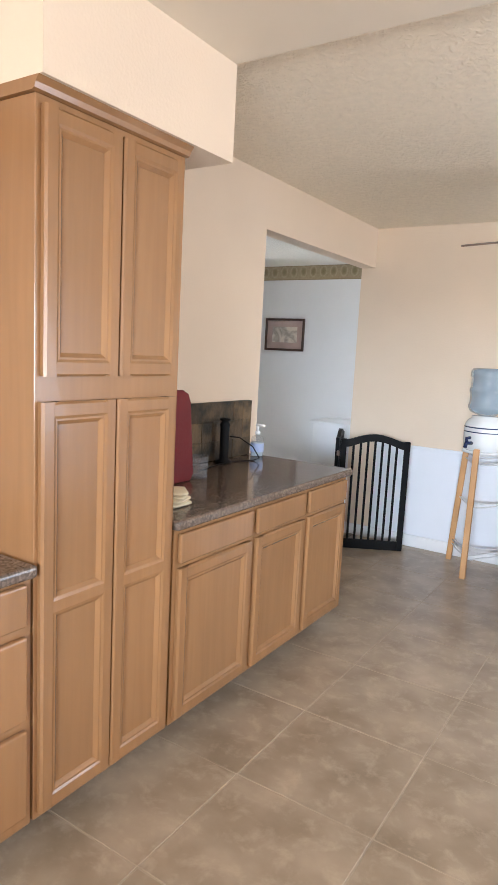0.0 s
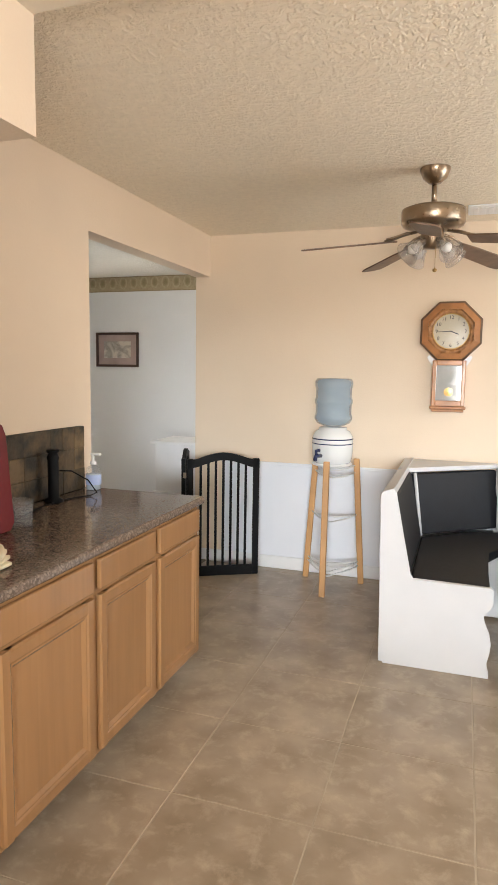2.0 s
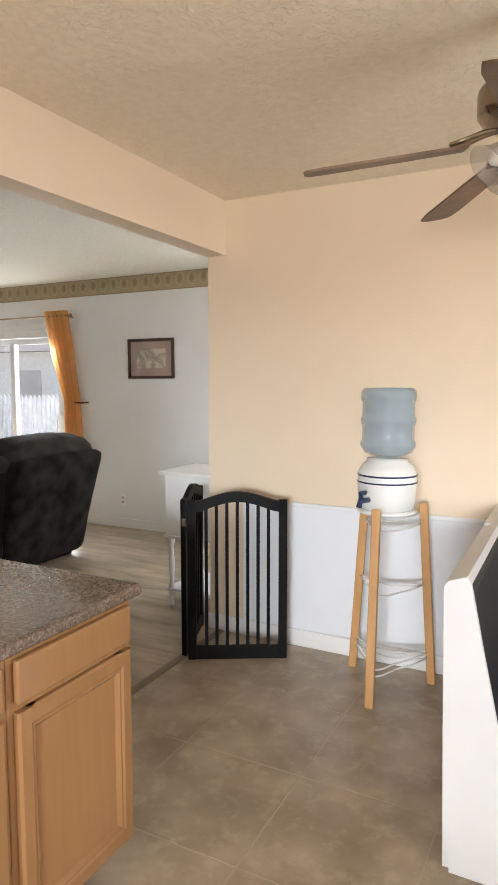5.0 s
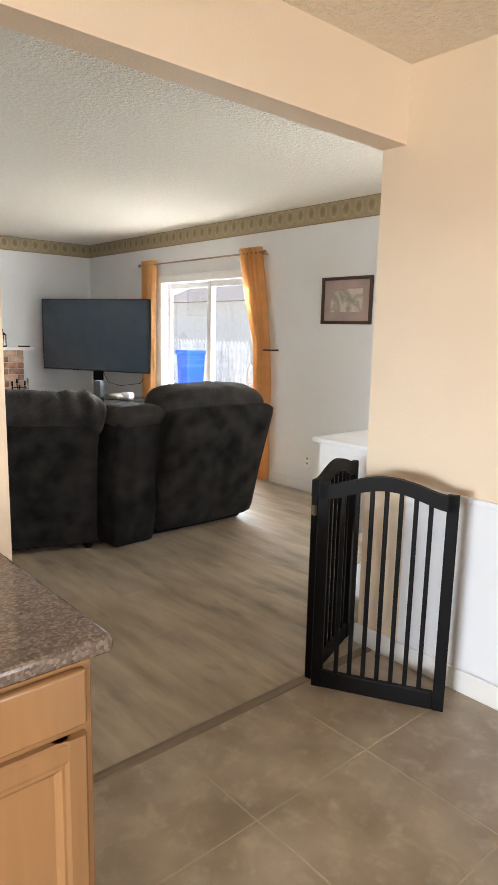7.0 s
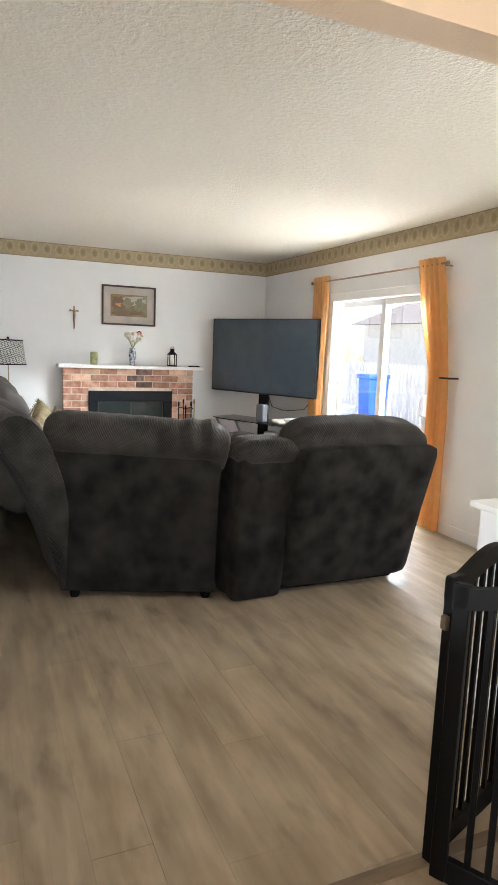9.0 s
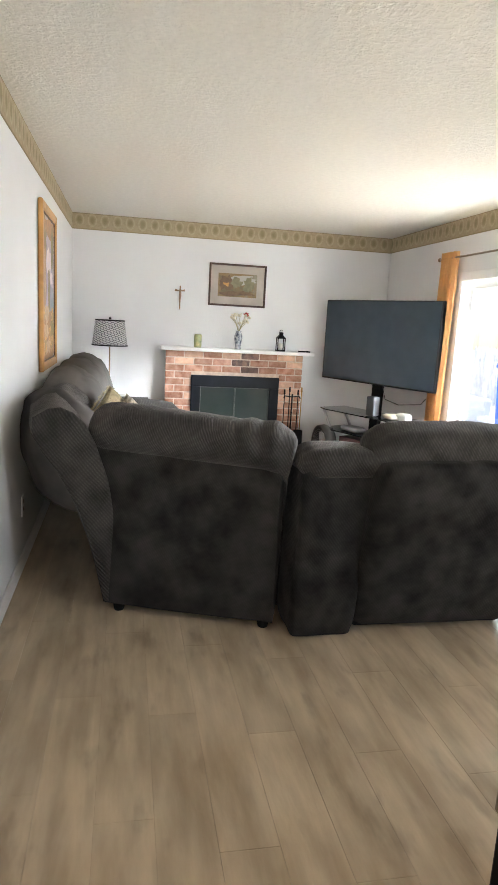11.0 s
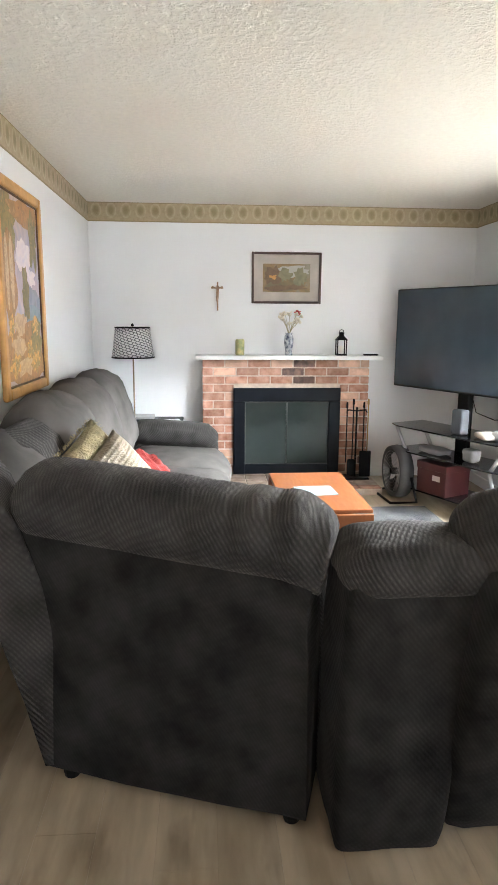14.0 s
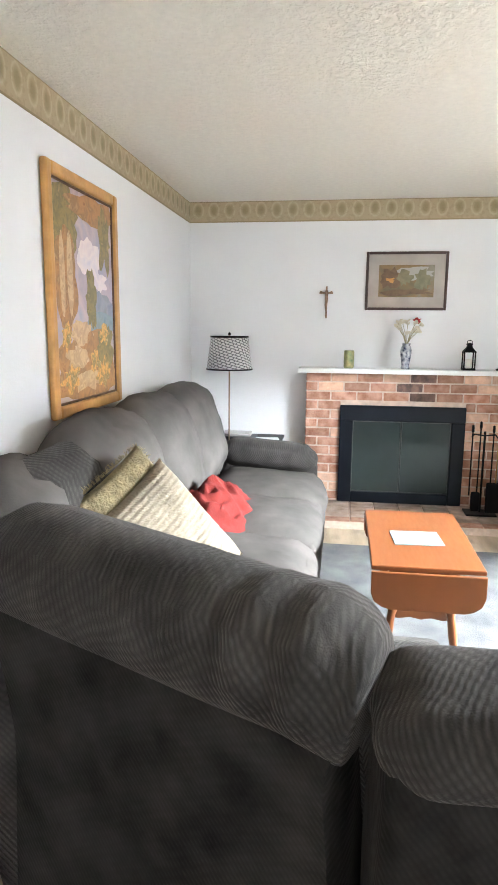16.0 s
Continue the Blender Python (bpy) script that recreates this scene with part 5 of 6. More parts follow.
M["dark_frame"] = material("dark_brown_frame", (0.06, 0.03, 0.02), 0.4, vary=0.2)
M["gold_frame"] = material("gilded_oak_frame", (0.5, 0.26, 0.08), 0.4, vary=0.2, scale=10, bump=0.15)
M["mount_grey"] = material("grey_mount_card", (0.42, 0.37, 0.33), 0.8)
M["mount_pink"] = material("dusky_mount_card", (0.4, 0.3, 0.27), 0.8)
pic = framed("framed_print", pose(WX + 0.004, 5.208, 1.942, 0, 0, 90), 0.665, 0.475, 0.022, M["dark_frame"], 0.085, M["mount_grey"], art("cottage_print", [(0.07, 0.06, 0.035), (0.15, 0.12, 0.06), (0.24, 0.15, 0.06), (0.22, 0.2, 0.14), (0.3, 0.28, 0.22)], 7, 3), "dark framed landscape print in a grey mount over the mantel")
PRINT = {"house": art("print_house", [(0.1, 0.06, 0.03), (0.2, 0.12, 0.06)], 20, 2), "glow": art("print_glow", [(0.5, 0.2, 0.04), (0.6, 0.33, 0.1)], 14, 5), "trees": art("print_trees", [(0.13, 0.13, 0.07), (0.26, 0.23, 0.13)], 18, 7), "sky": art("print_sky", [(0.36, 0.34, 0.3), (0.42, 0.4, 0.36)], 8, 4)}
for k, (mt, cx, cz, rx, rz) in enumerate((("sky", 0.06, 0.06, 0.15, 0.05), ("trees", 0.13, 0.0, 0.07, 0.085), ("trees", -0.02, 0.02, 0.06, 0.06), ("house", -0.13, 0.02, 0.075, 0.075), ("glow", -0.125, 0.005, 0.032, 0.024), ("house", 0.0, -0.09, 0.2, 0.03))):
    ring = []
    for i in range(20):
        a = 2 * math.pi * i / 20
        g = 1 + 0.7 * noise.noise(Vector((2.6 * math.cos(a), 2.6 * math.sin(a), k * 3.1)))
        ring.append((max(-0.22, min(0.22, cx + rx * g * math.cos(a))), max(-0.125, min(0.125, cz + rz * g * math.sin(a)))))
    part("printed_patch", prism(empty_mesh(), ring, -0.0116 - 0.0003 * k, -0.0108 - 0.0003 * k, "y"), PRINT[mt], pic)
framed("framed_map", pose(-4.06, NY - 0.004, 1.763, 0, 0, 0), 0.56, 0.4, 0.028, M["dark_frame"], 0.075, M["mount_pink"], art("pale_print", [(0.55, 0.48, 0.4), (0.62, 0.56, 0.48), (0.3, 0.27, 0.24), (0.6, 0.54, 0.47)], 7, 1), "small dark framed print in a dusky mount")

# large painting: a village terrace by the water
big = thing("framed_painting", (-6.34, SY + 0.004, 1.696), "tall terrace and sea painting in a gilded oak frame", "painting")
big.matrix_basis = pose(-6.34, SY + 0.004, 1.696, 0, 0, 180)
W2, H2 = 0.452, 0.58
for a, b in (((-W2, -0.035, -H2), (-W2 + 0.06, 0, H2)), ((W2 - 0.06, -0.035, -H2), (W2, 0, H2)), ((-W2 + 0.06, -0.035, H2 - 0.06), (W2 - 0.06, 0, H2)), ((-W2 + 0.06, -0.035, -H2), (W2 - 0.06, 0, -H2 + 0.06))):
    bm = empty_mesh()
    box(bm, a, b, 0.014, 3)
    part("frame_bar", bm, M["gold_frame"], big)
M["dark_liner"] = material("dark_brown_liner", (0.1, 0.045, 0.02), 0.5, vary=0.3, scale=20)
w, h = W2 - 0.06, H2 - 0.06
for a, b in (((-w, -0.024, -h), (-w + 0.012, -0.002, h)), ((w - 0.012, -0.024, -h), (w, -0.002, h)), ((-w + 0.012, -0.024, h - 0.012), (w - 0.012, -0.002, h)), ((-w + 0.012, -0.024, -h), (w - 0.012, -0.002, -h + 0.012))):
    bm = empty_mesh()
    box(bm, a, b, 0.006, 2)
    part("liner", bm, M["dark_liner"], big, "dark brown inner edge")
w, h = w - 0.012, h - 0.012
bm = empty_mesh()
box(bm, (-w, -0.014, -h), (w, -0.002, h))
part("canvas", bm, art("painted_sky", [(0.22, 0.24, 0.36), (0.34, 0.34, 0.47), (0.5, 0.4, 0.46), (0.3, 0.28, 0.38), (0.46, 0.44, 0.5)], 3.2, 5), big)


def dab(cx, cy, rx, ry, seed, rough=0.35):
    """An uneven painted blotch, kept on the canvas."""
    out = []
    for i in range(34):
        a = 2 * math.pi * i / 34
        k = 1 + rough * noise.noise(Vector((math.cos(a) * 2.2, math.sin(a) * 2.2, seed * 3.7))) + 0.5 * rough * noise.noise(Vector((math.cos(a) * 6, math.sin(a) * 6, seed * 1.3)))
        out.append((max(-w + 0.001, min(w - 0.001, cx + rx * k * math.cos(a))), max(-h + 0.001, min(h - 0.001, cy + ry * k * math.sin(a)))))
    return out


OIL = {"leaf": art("oil_foliage", [(0.13, 0.10, 0.04), (0.28, 0.21, 0.08), (0.17, 0.15, 0.07), (0.45, 0.31, 0.13)], 16, 2),
       "brown": art("oil_brown", [(0.17, 0.07, 0.03), (0.42, 0.21, 0.08), (0.27, 0.15, 0.07), (0.59, 0.36, 0.17)], 14, 4),
       "stone": art("oil_stone", [(0.31, 0.18, 0.10), (0.59, 0.42, 0.25), (0.42, 0.28, 0.17), (0.70, 0.53, 0.35)], 18, 6),
       "sea": art("oil_sea", [(0.13, 0.21, 0.28), (0.24, 0.31, 0.38), (0.18, 0.24, 0.24)], 12, 8),
       "hill": art("oil_hill", [(0.18, 0.22, 0.31), (0.31, 0.31, 0.39), (0.21, 0.22, 0.22)], 9, 9),
       "flower": art("oil_flowers", [(0.42, 0.17, 0.04), (0.70, 0.39, 0.11), (0.22, 0.17, 0.06), (0.77, 0.56, 0.31)], 30, 11),
       "pale": art("oil_cloud", [(0.63, 0.53, 0.63), (0.80, 0.70, 0.70), (0.56, 0.53, 0.67)], 8, 12)}
STROKES = (("pale", 0.05, 0.2, 0.16, 0.1, 0.4), ("pale", 0.16, 0.09, 0.12, 0.05, 0.5), ("hill", 0.2, -0.06, 0.2, 0.09, 0.3), ("sea", 0.2, -0.14, 0.2, 0.07, 0.2), ("leaf", 0.06, -0.02, 0.07, 0.14, 0.5),
           ("leaf", -0.26, 0.34, 0.17, 0.2, 0.5), ("brown", 0.12, 0.44, 0.34, 0.07, 0.5), ("leaf", 0.28, 0.32, 0.08, 0.16, 0.6), ("brown", -0.25, 0.06, 0.13, 0.24, 0.25), ("stone", -0.2, 0.1, 0.035, 0.2, 0.12), ("stone", -0.29, 0.1, 0.03, 0.2, 0.12),
           ("brown", 0.0, -0.36, 0.42, 0.2, 0.3), ("leaf", 0.24, -0.28, 0.12, 0.14, 0.5), ("stone", -0.08, -0.18, 0.14, 0.06, 0.4), ("stone", -0.14, -0.3, 0.13, 0.06, 0.4), ("brown", 0.03, -0.24, 0.05, 0.07, 0.2), ("stone", 0.0, -0.42, 0.2, 0.05, 0.5),
           ("flower", 0.22, -0.19, 0.07, 0.05, 0.7), ("flower", -0.27, -0.2, 0.06, 0.06, 0.7), ("flower", 0.2, -0.4, 0.1, 0.07, 0.7), ("flower", -0.24, -0.4, 0.1, 0.06, 0.7), ("flower", 0.08, -0.33, 0.05, 0.05, 0.7))
for k, (mt, cx, cy, rx, ry, ro) in enumerate(STROKES):
    bm = prism(empty_mesh(), dab(cx, cy, rx, ry, k + 1, ro), -0.0143 - 0.0003 * k, -0.0138 - 0.0003 * k, "y")
    part("painted_patch", bm, OIL[mt], big)

cross = empty_mesh()
box(cross, (WX + 0.002, 4.546, 1.635), (WX + 0.014, 4.56, 1.9), 0.002)
box(cross, (WX + 0.002, 4.492, 1.838), (WX + 0.014, 4.606, 1.852), 0.002)
tube(cross, [(WX + 0.02, 4.498, 1.858), (WX + 0.024, 4.53, 1.845), (WX + 0.026, 4.553, 1.838), (WX + 0.024, 4.576, 1.845), (WX + 0.02, 4.6, 1.858)], 0.006, 6)
tube(cross, [(WX + 0.024, 4.553, 1.865), (WX + 0.026, 4.553, 1.8), (WX + 0.026, 4.55, 1.74), (WX + 0.02, 4.553, 1.69)], 0.01, 8, radii=[0.011, 0.014, 0.011, 0.006])
tagged(part("wall_crucifix", cross, material("aged_bronze", (0.3, 0.2, 0.13), 0.45, 0.4, vary=0.3, scale=40), None, smooth=True), "small dark bronze crucifix on the wall", "crucifix")

# mantel things
can = thing("drink_can", (-8.56, 4.758, 1.223), "green and gold metal drink can", "can")
M["can_green"] = material("green_gold_print", (0.3, 0.42, 0.22), 0.35, 0.4, vary=0.3, scale=25, second=(0.6, 0.52, 0.25))
bm = lathe(empty_mesh(), [(0.0, 0.0), (0.036, 0.0), (0.043, 0.012), (0.043, 0.135), (0.037, 0.148), (0.0, 0.148)], 28, cap=False)
part("body", bm, M["can_green"], can, smooth=True)
bm = lathe(empty_mesh(), [(0.0, 0.147), (0.037, 0.147), (0.037, 0.152), (0.0, 0.15)], 24, cap=False)
part("lid", bm, material("tin", (0.6, 0.6, 0.6), 0.3, 1.0), can, smooth=True)
vase = thing("flower_vase", (-8.56, 5.22, 1.223), "blue and white porcelain vase with dried flowers and a red bloom", "vase")
M["porcelain"] = material("blue_white_porcelain", (0.06, 0.09, 0.22), 0.15, vary=0.6, scale=26, second=(0.7, 0.72, 0.75))
bm = lathe(empty_mesh(), [(0.0, 0.0), (0.034, 0.0), (0.036, 0.01), (0.03, 0.03), (0.042, 0.1), (0.046, 0.15), (0.04, 0.18), (0.03, 0.195), (0.036, 0.21), (0.033, 0.21), (0.0, 0.19)], 28, cap=False)
part("body", bm, M["porcelain"], vase, smooth=True)
random.seed(12)
M["stem"] = material("dry_stem", (0.35, 0.32, 0.2), 0.8)
M["petal_white"] = material("pale_petals", (0.65, 0.6, 0.48), 0.8, vary=0.2)
M["petal_red"] = material("red_petals", (0.45, 0.03, 0.03), 0.7)
for k in range(15):
    dx, dy, up = random.uniform(-0.05, 0.07), random.uniform(-0.13, 0.13), random.uniform(0.28, 0.39)
    if k == 0:
        dx, dy, up = 0.05, 0.07, 0.395
    bm = tube(empty_mesh(), [(0, 0, 0.19), (dx * 0.4, dy * 0.35, 0.19 + (up - 0.19) * 0.5), (dx, dy, up)], 0.0022, 5)
    part("stem", bm, M["stem"], vase, smooth=True)
    bm = empty_mesh()
    for j in range(9 if k == 0 else 6):
        a = random.uniform(0, 6.28)
        r = 0.011 if k else 0.016
        soft(bm, (0.018 + r, 0.012 + r, 0.009), pose(dx + r * math.cos(a), dy + r * math.sin(a), up + random.uniform(-0.014, 0.014), random.uniform(-60, 60), random.uniform(-60, 60), random.uniform(0, 180)), 0.0045, 2)
    part("bloom", bm, M["petal_red"] if k == 0 else M["petal_white"], vase, "red bloom" if k == 0 else "dried pale bloom", True)
lant = thing("candle_lantern", (-8.56, 5.722, 1.223), "small black metal candle lantern with glass sides", "lantern")
bm = empty_mesh()
box(bm, (-0.05, -0.05, 0.0), (0.05, 0.05, 0.016), 0.003)
part("base", bm, M["black"], lant)
for sx in (-1, 1):
    for sy in (-1, 1):
        bm = empty_mesh()
        box(bm, (sx * 0.042 - 0.005, sy * 0.042 - 0.005, 0.016), (sx * 0.042 + 0.005, sy * 0.042 + 0.005, 0.145), 0.001, 1)
        part("post", bm, M["black"], lant)
bm = lathe(empty_mesh(), [(0.07, 0.145), (0.068, 0.152), (0.03, 0.185), (0.026, 0.2), (0.032, 0.205), (0.03, 0.215), (0.0, 0.222)], 4, pose(0, 0, 0, 0, 0, 45), cap=False)
part("roof", bm, M["black"], lant)
bm = tube(empty_mesh(), [(0, -0.02, 0.215), (0, -0.018, 0.235), (0, 0.0, 0.243), (0, 0.018, 0.235), (0, 0.02, 0.215)], 0.003, 6)
part("ring", bm, M["black"], lant, smooth=True)
bm = lathe(empty_mesh(), [(0.0, 0.016), (0.025, 0.016), (0.025, 0.09), (0.0, 0.092)], 20, cap=False)
part("candle", bm, material("white_wax", (0.7, 0.68, 0.62), 0.5), lant, "white candle", True)
bm = empty_mesh()
box(bm, (-8.6, 5.945, 1.222), (-8.55, 6.085, 1.238), 0.005)
tagged(part("remote_control", bm, M["black"], None), "black remote control lying on the mantel", "remote control")

# fire tools
tools = thing("fireplace_tools", (-8.36, 5.85, 0.072), "black iron fireplace tool set on a stand", "fireplace tools")
bm = empty_mesh()
box(bm, (-0.09, -0.12, 0.0), (0.09, 0.12, 0.015), 0.004)
part("base", bm, M["black"], tools)
bm = tube(empty_mesh(), [(0, 0, 0.01), (0, 0, 0.68)], 0.009, 8)
part("post", bm, M["black"], tools, smooth=True)
bm = tube(empty_mesh(), [(0, -0.1, 0.63), (0, -0.08, 0.655), (0, 0, 0.645), (0, 0.08, 0.655), (0, 0.1, 0.63)], 0.006, 8)
part("hook_bar", bm, M["black"], tools, smooth=True)
for k, y in enumerate((-0.1, -0.04, 0.06, 0.1)):
    bm = tube(empty_mesh(), [(0.03, y, 0.72 if k % 2 else 0.69), (0.035, y, 0.6), (0.035, y, 0.16)], 0.006, 8)
    lathe(bm, [(0.0, 0.0), (0.011, 0.012), (0.009, 0.06), (0.0, 0.065)], 10, pose(0.03, y, 0.7 if k % 2 else 0.67), cap=False)
    part("handle", bm, M["brass"] if k == 3 else M["black"], tools, smooth=True)
bm = empty_mesh()
box(bm, (0.02, 0.03, 0.02), (0.05, 0.14, 0.27), 0.012)
part("shovel", bm, M["black"], tools)
bm = empty_mesh()
soft(bm, (0.04, 0.07, 0.16), pose(0.035, -0.05, 0.11), 0.015, 5)
part("brush", bm, M["black"], tools, smooth=True)

# floor lamp and side table
lamp = thing("floor_lamp", (-8.3, 3.79, 0), "slim floor lamp with a black and white patterned drum shade", "floor lamp")


def shade_material():
    mat = material("black_white_lattice", (0.03, 0.03, 0.03), 0.8)
    n, l = mat.node_tree.nodes, mat.node_tree.links
    tc = n.new("ShaderNodeTexCoord")
    mp = n.new("ShaderNodeMapping")
    sep = n.new("ShaderNodeSeparateXYZ")
    l.new(tc.outputs["Object"], sep.inputs[0])
    at = n.new("ShaderNodeMath")
    at.operation = "ARCTAN2"
    l.new(sep.outputs["Y"], at.inputs[0])
    l.new(sep.outputs["X"], at.inputs[1])
    cmb = n.new("ShaderNodeCombineXYZ")
    l.new(at.outputs[0], cmb.inputs[0])
    l.new(sep.outputs["Z"], cmb.inputs[1])
    mp.inputs["Scale"].default_value = (1, 8.5, 1)
    mp.inputs["Rotation"].default_value = (0, 0, radians(24))
    l.new(cmb.outputs[0], mp.inputs[0])
    br = n.new("ShaderNodeTexBrick")
    br.inputs["Scale"].default_value, br.inputs["Mortar Size"].default_value = 1.0, 0.022
    br.inputs["Color1"].default_value = br.inputs["Color2"].default_value = (0.6, 0.6, 0.6, 1)
    br.inputs["Mortar"].default_value = (0.07, 0.07, 0.075, 1)
    br.inputs["Brick Width"].default_value, br.inputs["Row Height"].default_value = 0.24, 0.17
    l.new(mp.outputs[0], br.inputs["Vector"])
    l.new(br.outputs["Color"], n["Principled BSDF"].inputs["Base Color"])
    return mat


bm = lathe(empty_mesh(), [(0.185, 1.21), (0.187, 1.21), (0.152, 1.475), (0.15, 1.475)], 40, cap=False)
part("shade", bm, shade_material(), lamp, "black and white patterned shade", True)
for z, r in ((1.21, 0.188), (1.47, 0.154)):
    bm = lathe(empty_mesh(), [(r - 0.003, z), (r + 0.002, z), (r + 0.0015, z + 0.012), (r - 0.003, z + 0.012)], 40, cap=False)
    part("shade_trim", bm, M["black"], lamp, smooth=True)
bm = lathe(empty_mesh(), [(0.007, 0.02), (0.007, 1.49)], 12)
part("pole", bm, M["nickel"], lamp, smooth=True)
bm = lathe(empty_mesh(), [(0.0, 1.485), (0.012, 1.49), (0.014, 1.5), (0.0, 1.515)], 12, cap=False)
part("finial", bm, M["black"], lamp, smooth=True)
bm = lathe(empty_mesh(), [(0.0, 0.0), (0.13, 0.0), (0.13, 0.012), (0.02, 0.025), (0.0, 0.026)], 32, cap=False)
part("base", bm, M["nickel"], lamp, smooth=True)
bm = lathe(empty_mesh(), [(0.015, 1.2), (0.03, 1.23), (0.03, 1.32), (0.0, 1.35)], 16, cap=False)
part("bulb", bm, M["bulb"], lamp, smooth=True)
side = thing("side_table", (-8.42, 4.0, 0), "small black side table with papers on it", "side table")
bm = empty_mesh()
box(bm, (-8.68, 3.62, 0.6), (-8.36 + 0.2, 4.22, 0.622), 0.004)
part("tabletop", bm, M["black"], side, away=True)
for x in (-8.65, -8.2):
    for y in (3.65, 4.19):
        bm = empty_mesh()
        box(bm, (x - 0.012, y - 0.012, 0), (x + 0.012, y + 0.012, 0.6))
        part("leg", bm, M["black"], side, away=True)
for k, (x, y, w_, d_, h_, c_) in enumerate(((-8.4, 3.86, 0.2, 0.28, 0.03, (0.05, 0.05, 0.06)), (-8.42, 3.84, 0.18, 0.24, 0.022, (0.35, 0.34, 0.33)), (-8.32, 4.08, 0.22, 0.26, 0.012, (0.7, 0.7, 0.7)))):
    bm = empty_mesh()
    z0 = 0.622 if k != 1 else 0.652
    box(bm, (-w_ / 2, -d_ / 2, 0), (w_ / 2, d_ / 2, h_), 0.002, 1, pose(x, y, z0, 0, 0, 9 * k - 6))
    tagged(part("magazine", bm, material("paper_cover", c_, 0.5), None), ("dark closed book on the side table", "grey magazine on a book", "white papers on the side table")[k], "magazine")

# coffee table
ct = thing("coffee_table", (-6.33, 5.11, 0), "orange pine drop-leaf coffee table with shaped stretcher", "coffee table")
bm = empty_mesh()
box(bm, (-6.79, 4.86, 0.487), (-5.89, 5.36, 0.51), 0.006, 3)
part("tabletop", bm, M["pine"], ct, away=True)
flap = [(-0.25, 0.0), (0.25, 0.0), (0.25, -0.1), (0.235, -0.14), (0.2, -0.165), (0.16, -0.175), (-0.16, -0.175), (-0.2, -0.165), (-0.235, -0.14), (-0.25, -0.1)]
bm = prism(empty_mesh(), [(5.11 + u, 0.4868 + v) for u, v in flap], -5.888, -5.868, "x", 0.004)
part("drop_leaf", bm, M["pine"], ct, away=True)
bm = prism(empty_mesh(), [(5.11 + u, 0.4868 + v) for u, v in flap], -6.812, -6.792, "x", 0.004)
part("drop_leaf", bm, M["pine"], ct, away=True)
bm = empty_mesh()
box(bm, (-6.66, 4.95, 0.4), (-6.02, 5.27, 0.487), 0.004)
part("apron", bm, M["pine"], ct, away=True)
for x in (-6.62, -6.06):
    for s in (-1, 1):
        top_, foot = (x, 5.11 + s * 0.11, 0.42), (x + (0.03 if x > -6.3 else -0.03), 5.11 + s * 0.165, 0.012)
        k = [Vector(foot).lerp(Vector(top_), f) for f in (0, 0.06, 0.12, 0.3, 0.5, 0.56, 0.62, 0.85, 1)]
        bm = tube(empty_mesh(), k, 0.02, 14, radii=[0.014, 0.016, 0.019, 0.022, 0.018, 0.024, 0.02, 0.022, 0.02])
        part("turned_leg", bm, M["pine"], ct, smooth=True, away=True)
    wave = [(-0.15, 0.2), (-0.1, 0.19), (-0.05, 0.205), (0.0, 0.19), (0.05, 0.205), (0.1, 0.19), (0.15, 0.2), (0.14, 0.275), (0.08, 0.28), (0.0, 0.255), (-0.08, 0.28), (-0.14, 0.275)]
    bm = prism(empty_mesh(), [(5.11 + u, v) for u, v in wave], x - 0.012, x + 0.012, "x", 0.003)
    part("stretcher", bm, M["pine"], ct, away=True)
bm = empty_mesh()
box(bm, (-0.105, -0.12, 0), (0.105, 0.12, 0.003), 0, 1, pose(-6.3, 5.1, 0.5105, 0, 0, 4))
tagged(part("paper_sheet", bm, material("pale_blue_paper", (0.27, 0.39, 0.43), 0.7, vary=0.04), None), "pale blue sheet of paper on the coffee table", "paper")

# rug
def rug_material():
    mat = material("faded_grey_rug", (0.08, 0.085, 0.091), 0.95, vary=0.3, scale=5, bump=0.5, bump_scale=220, second=(0.15, 0.15, 0.147))
    return mat


bm = empty_mesh()
box(bm, (-7.6, 4.5, 0.0), (-5.0, 6.28, 0.012), 0.004)
tagged(part("area_rug", bm, rug_material(), None), "faded pale grey area rug under the coffee table", "rug")

# cushions and throw
M["ivory_knit"] = material("cream_striped_knit", (0.25, 0.21, 0.155), 0.9, vary=0.12, scale=20, bump=0.6, bump_scale=60, stretch=(1, 1, 3))
M["plush_gold"] = material("olive_gold_fur", (0.2, 0.16, 0.085), 0.95, vary=0.4, scale=22, bump=0.9, bump_scale=90)


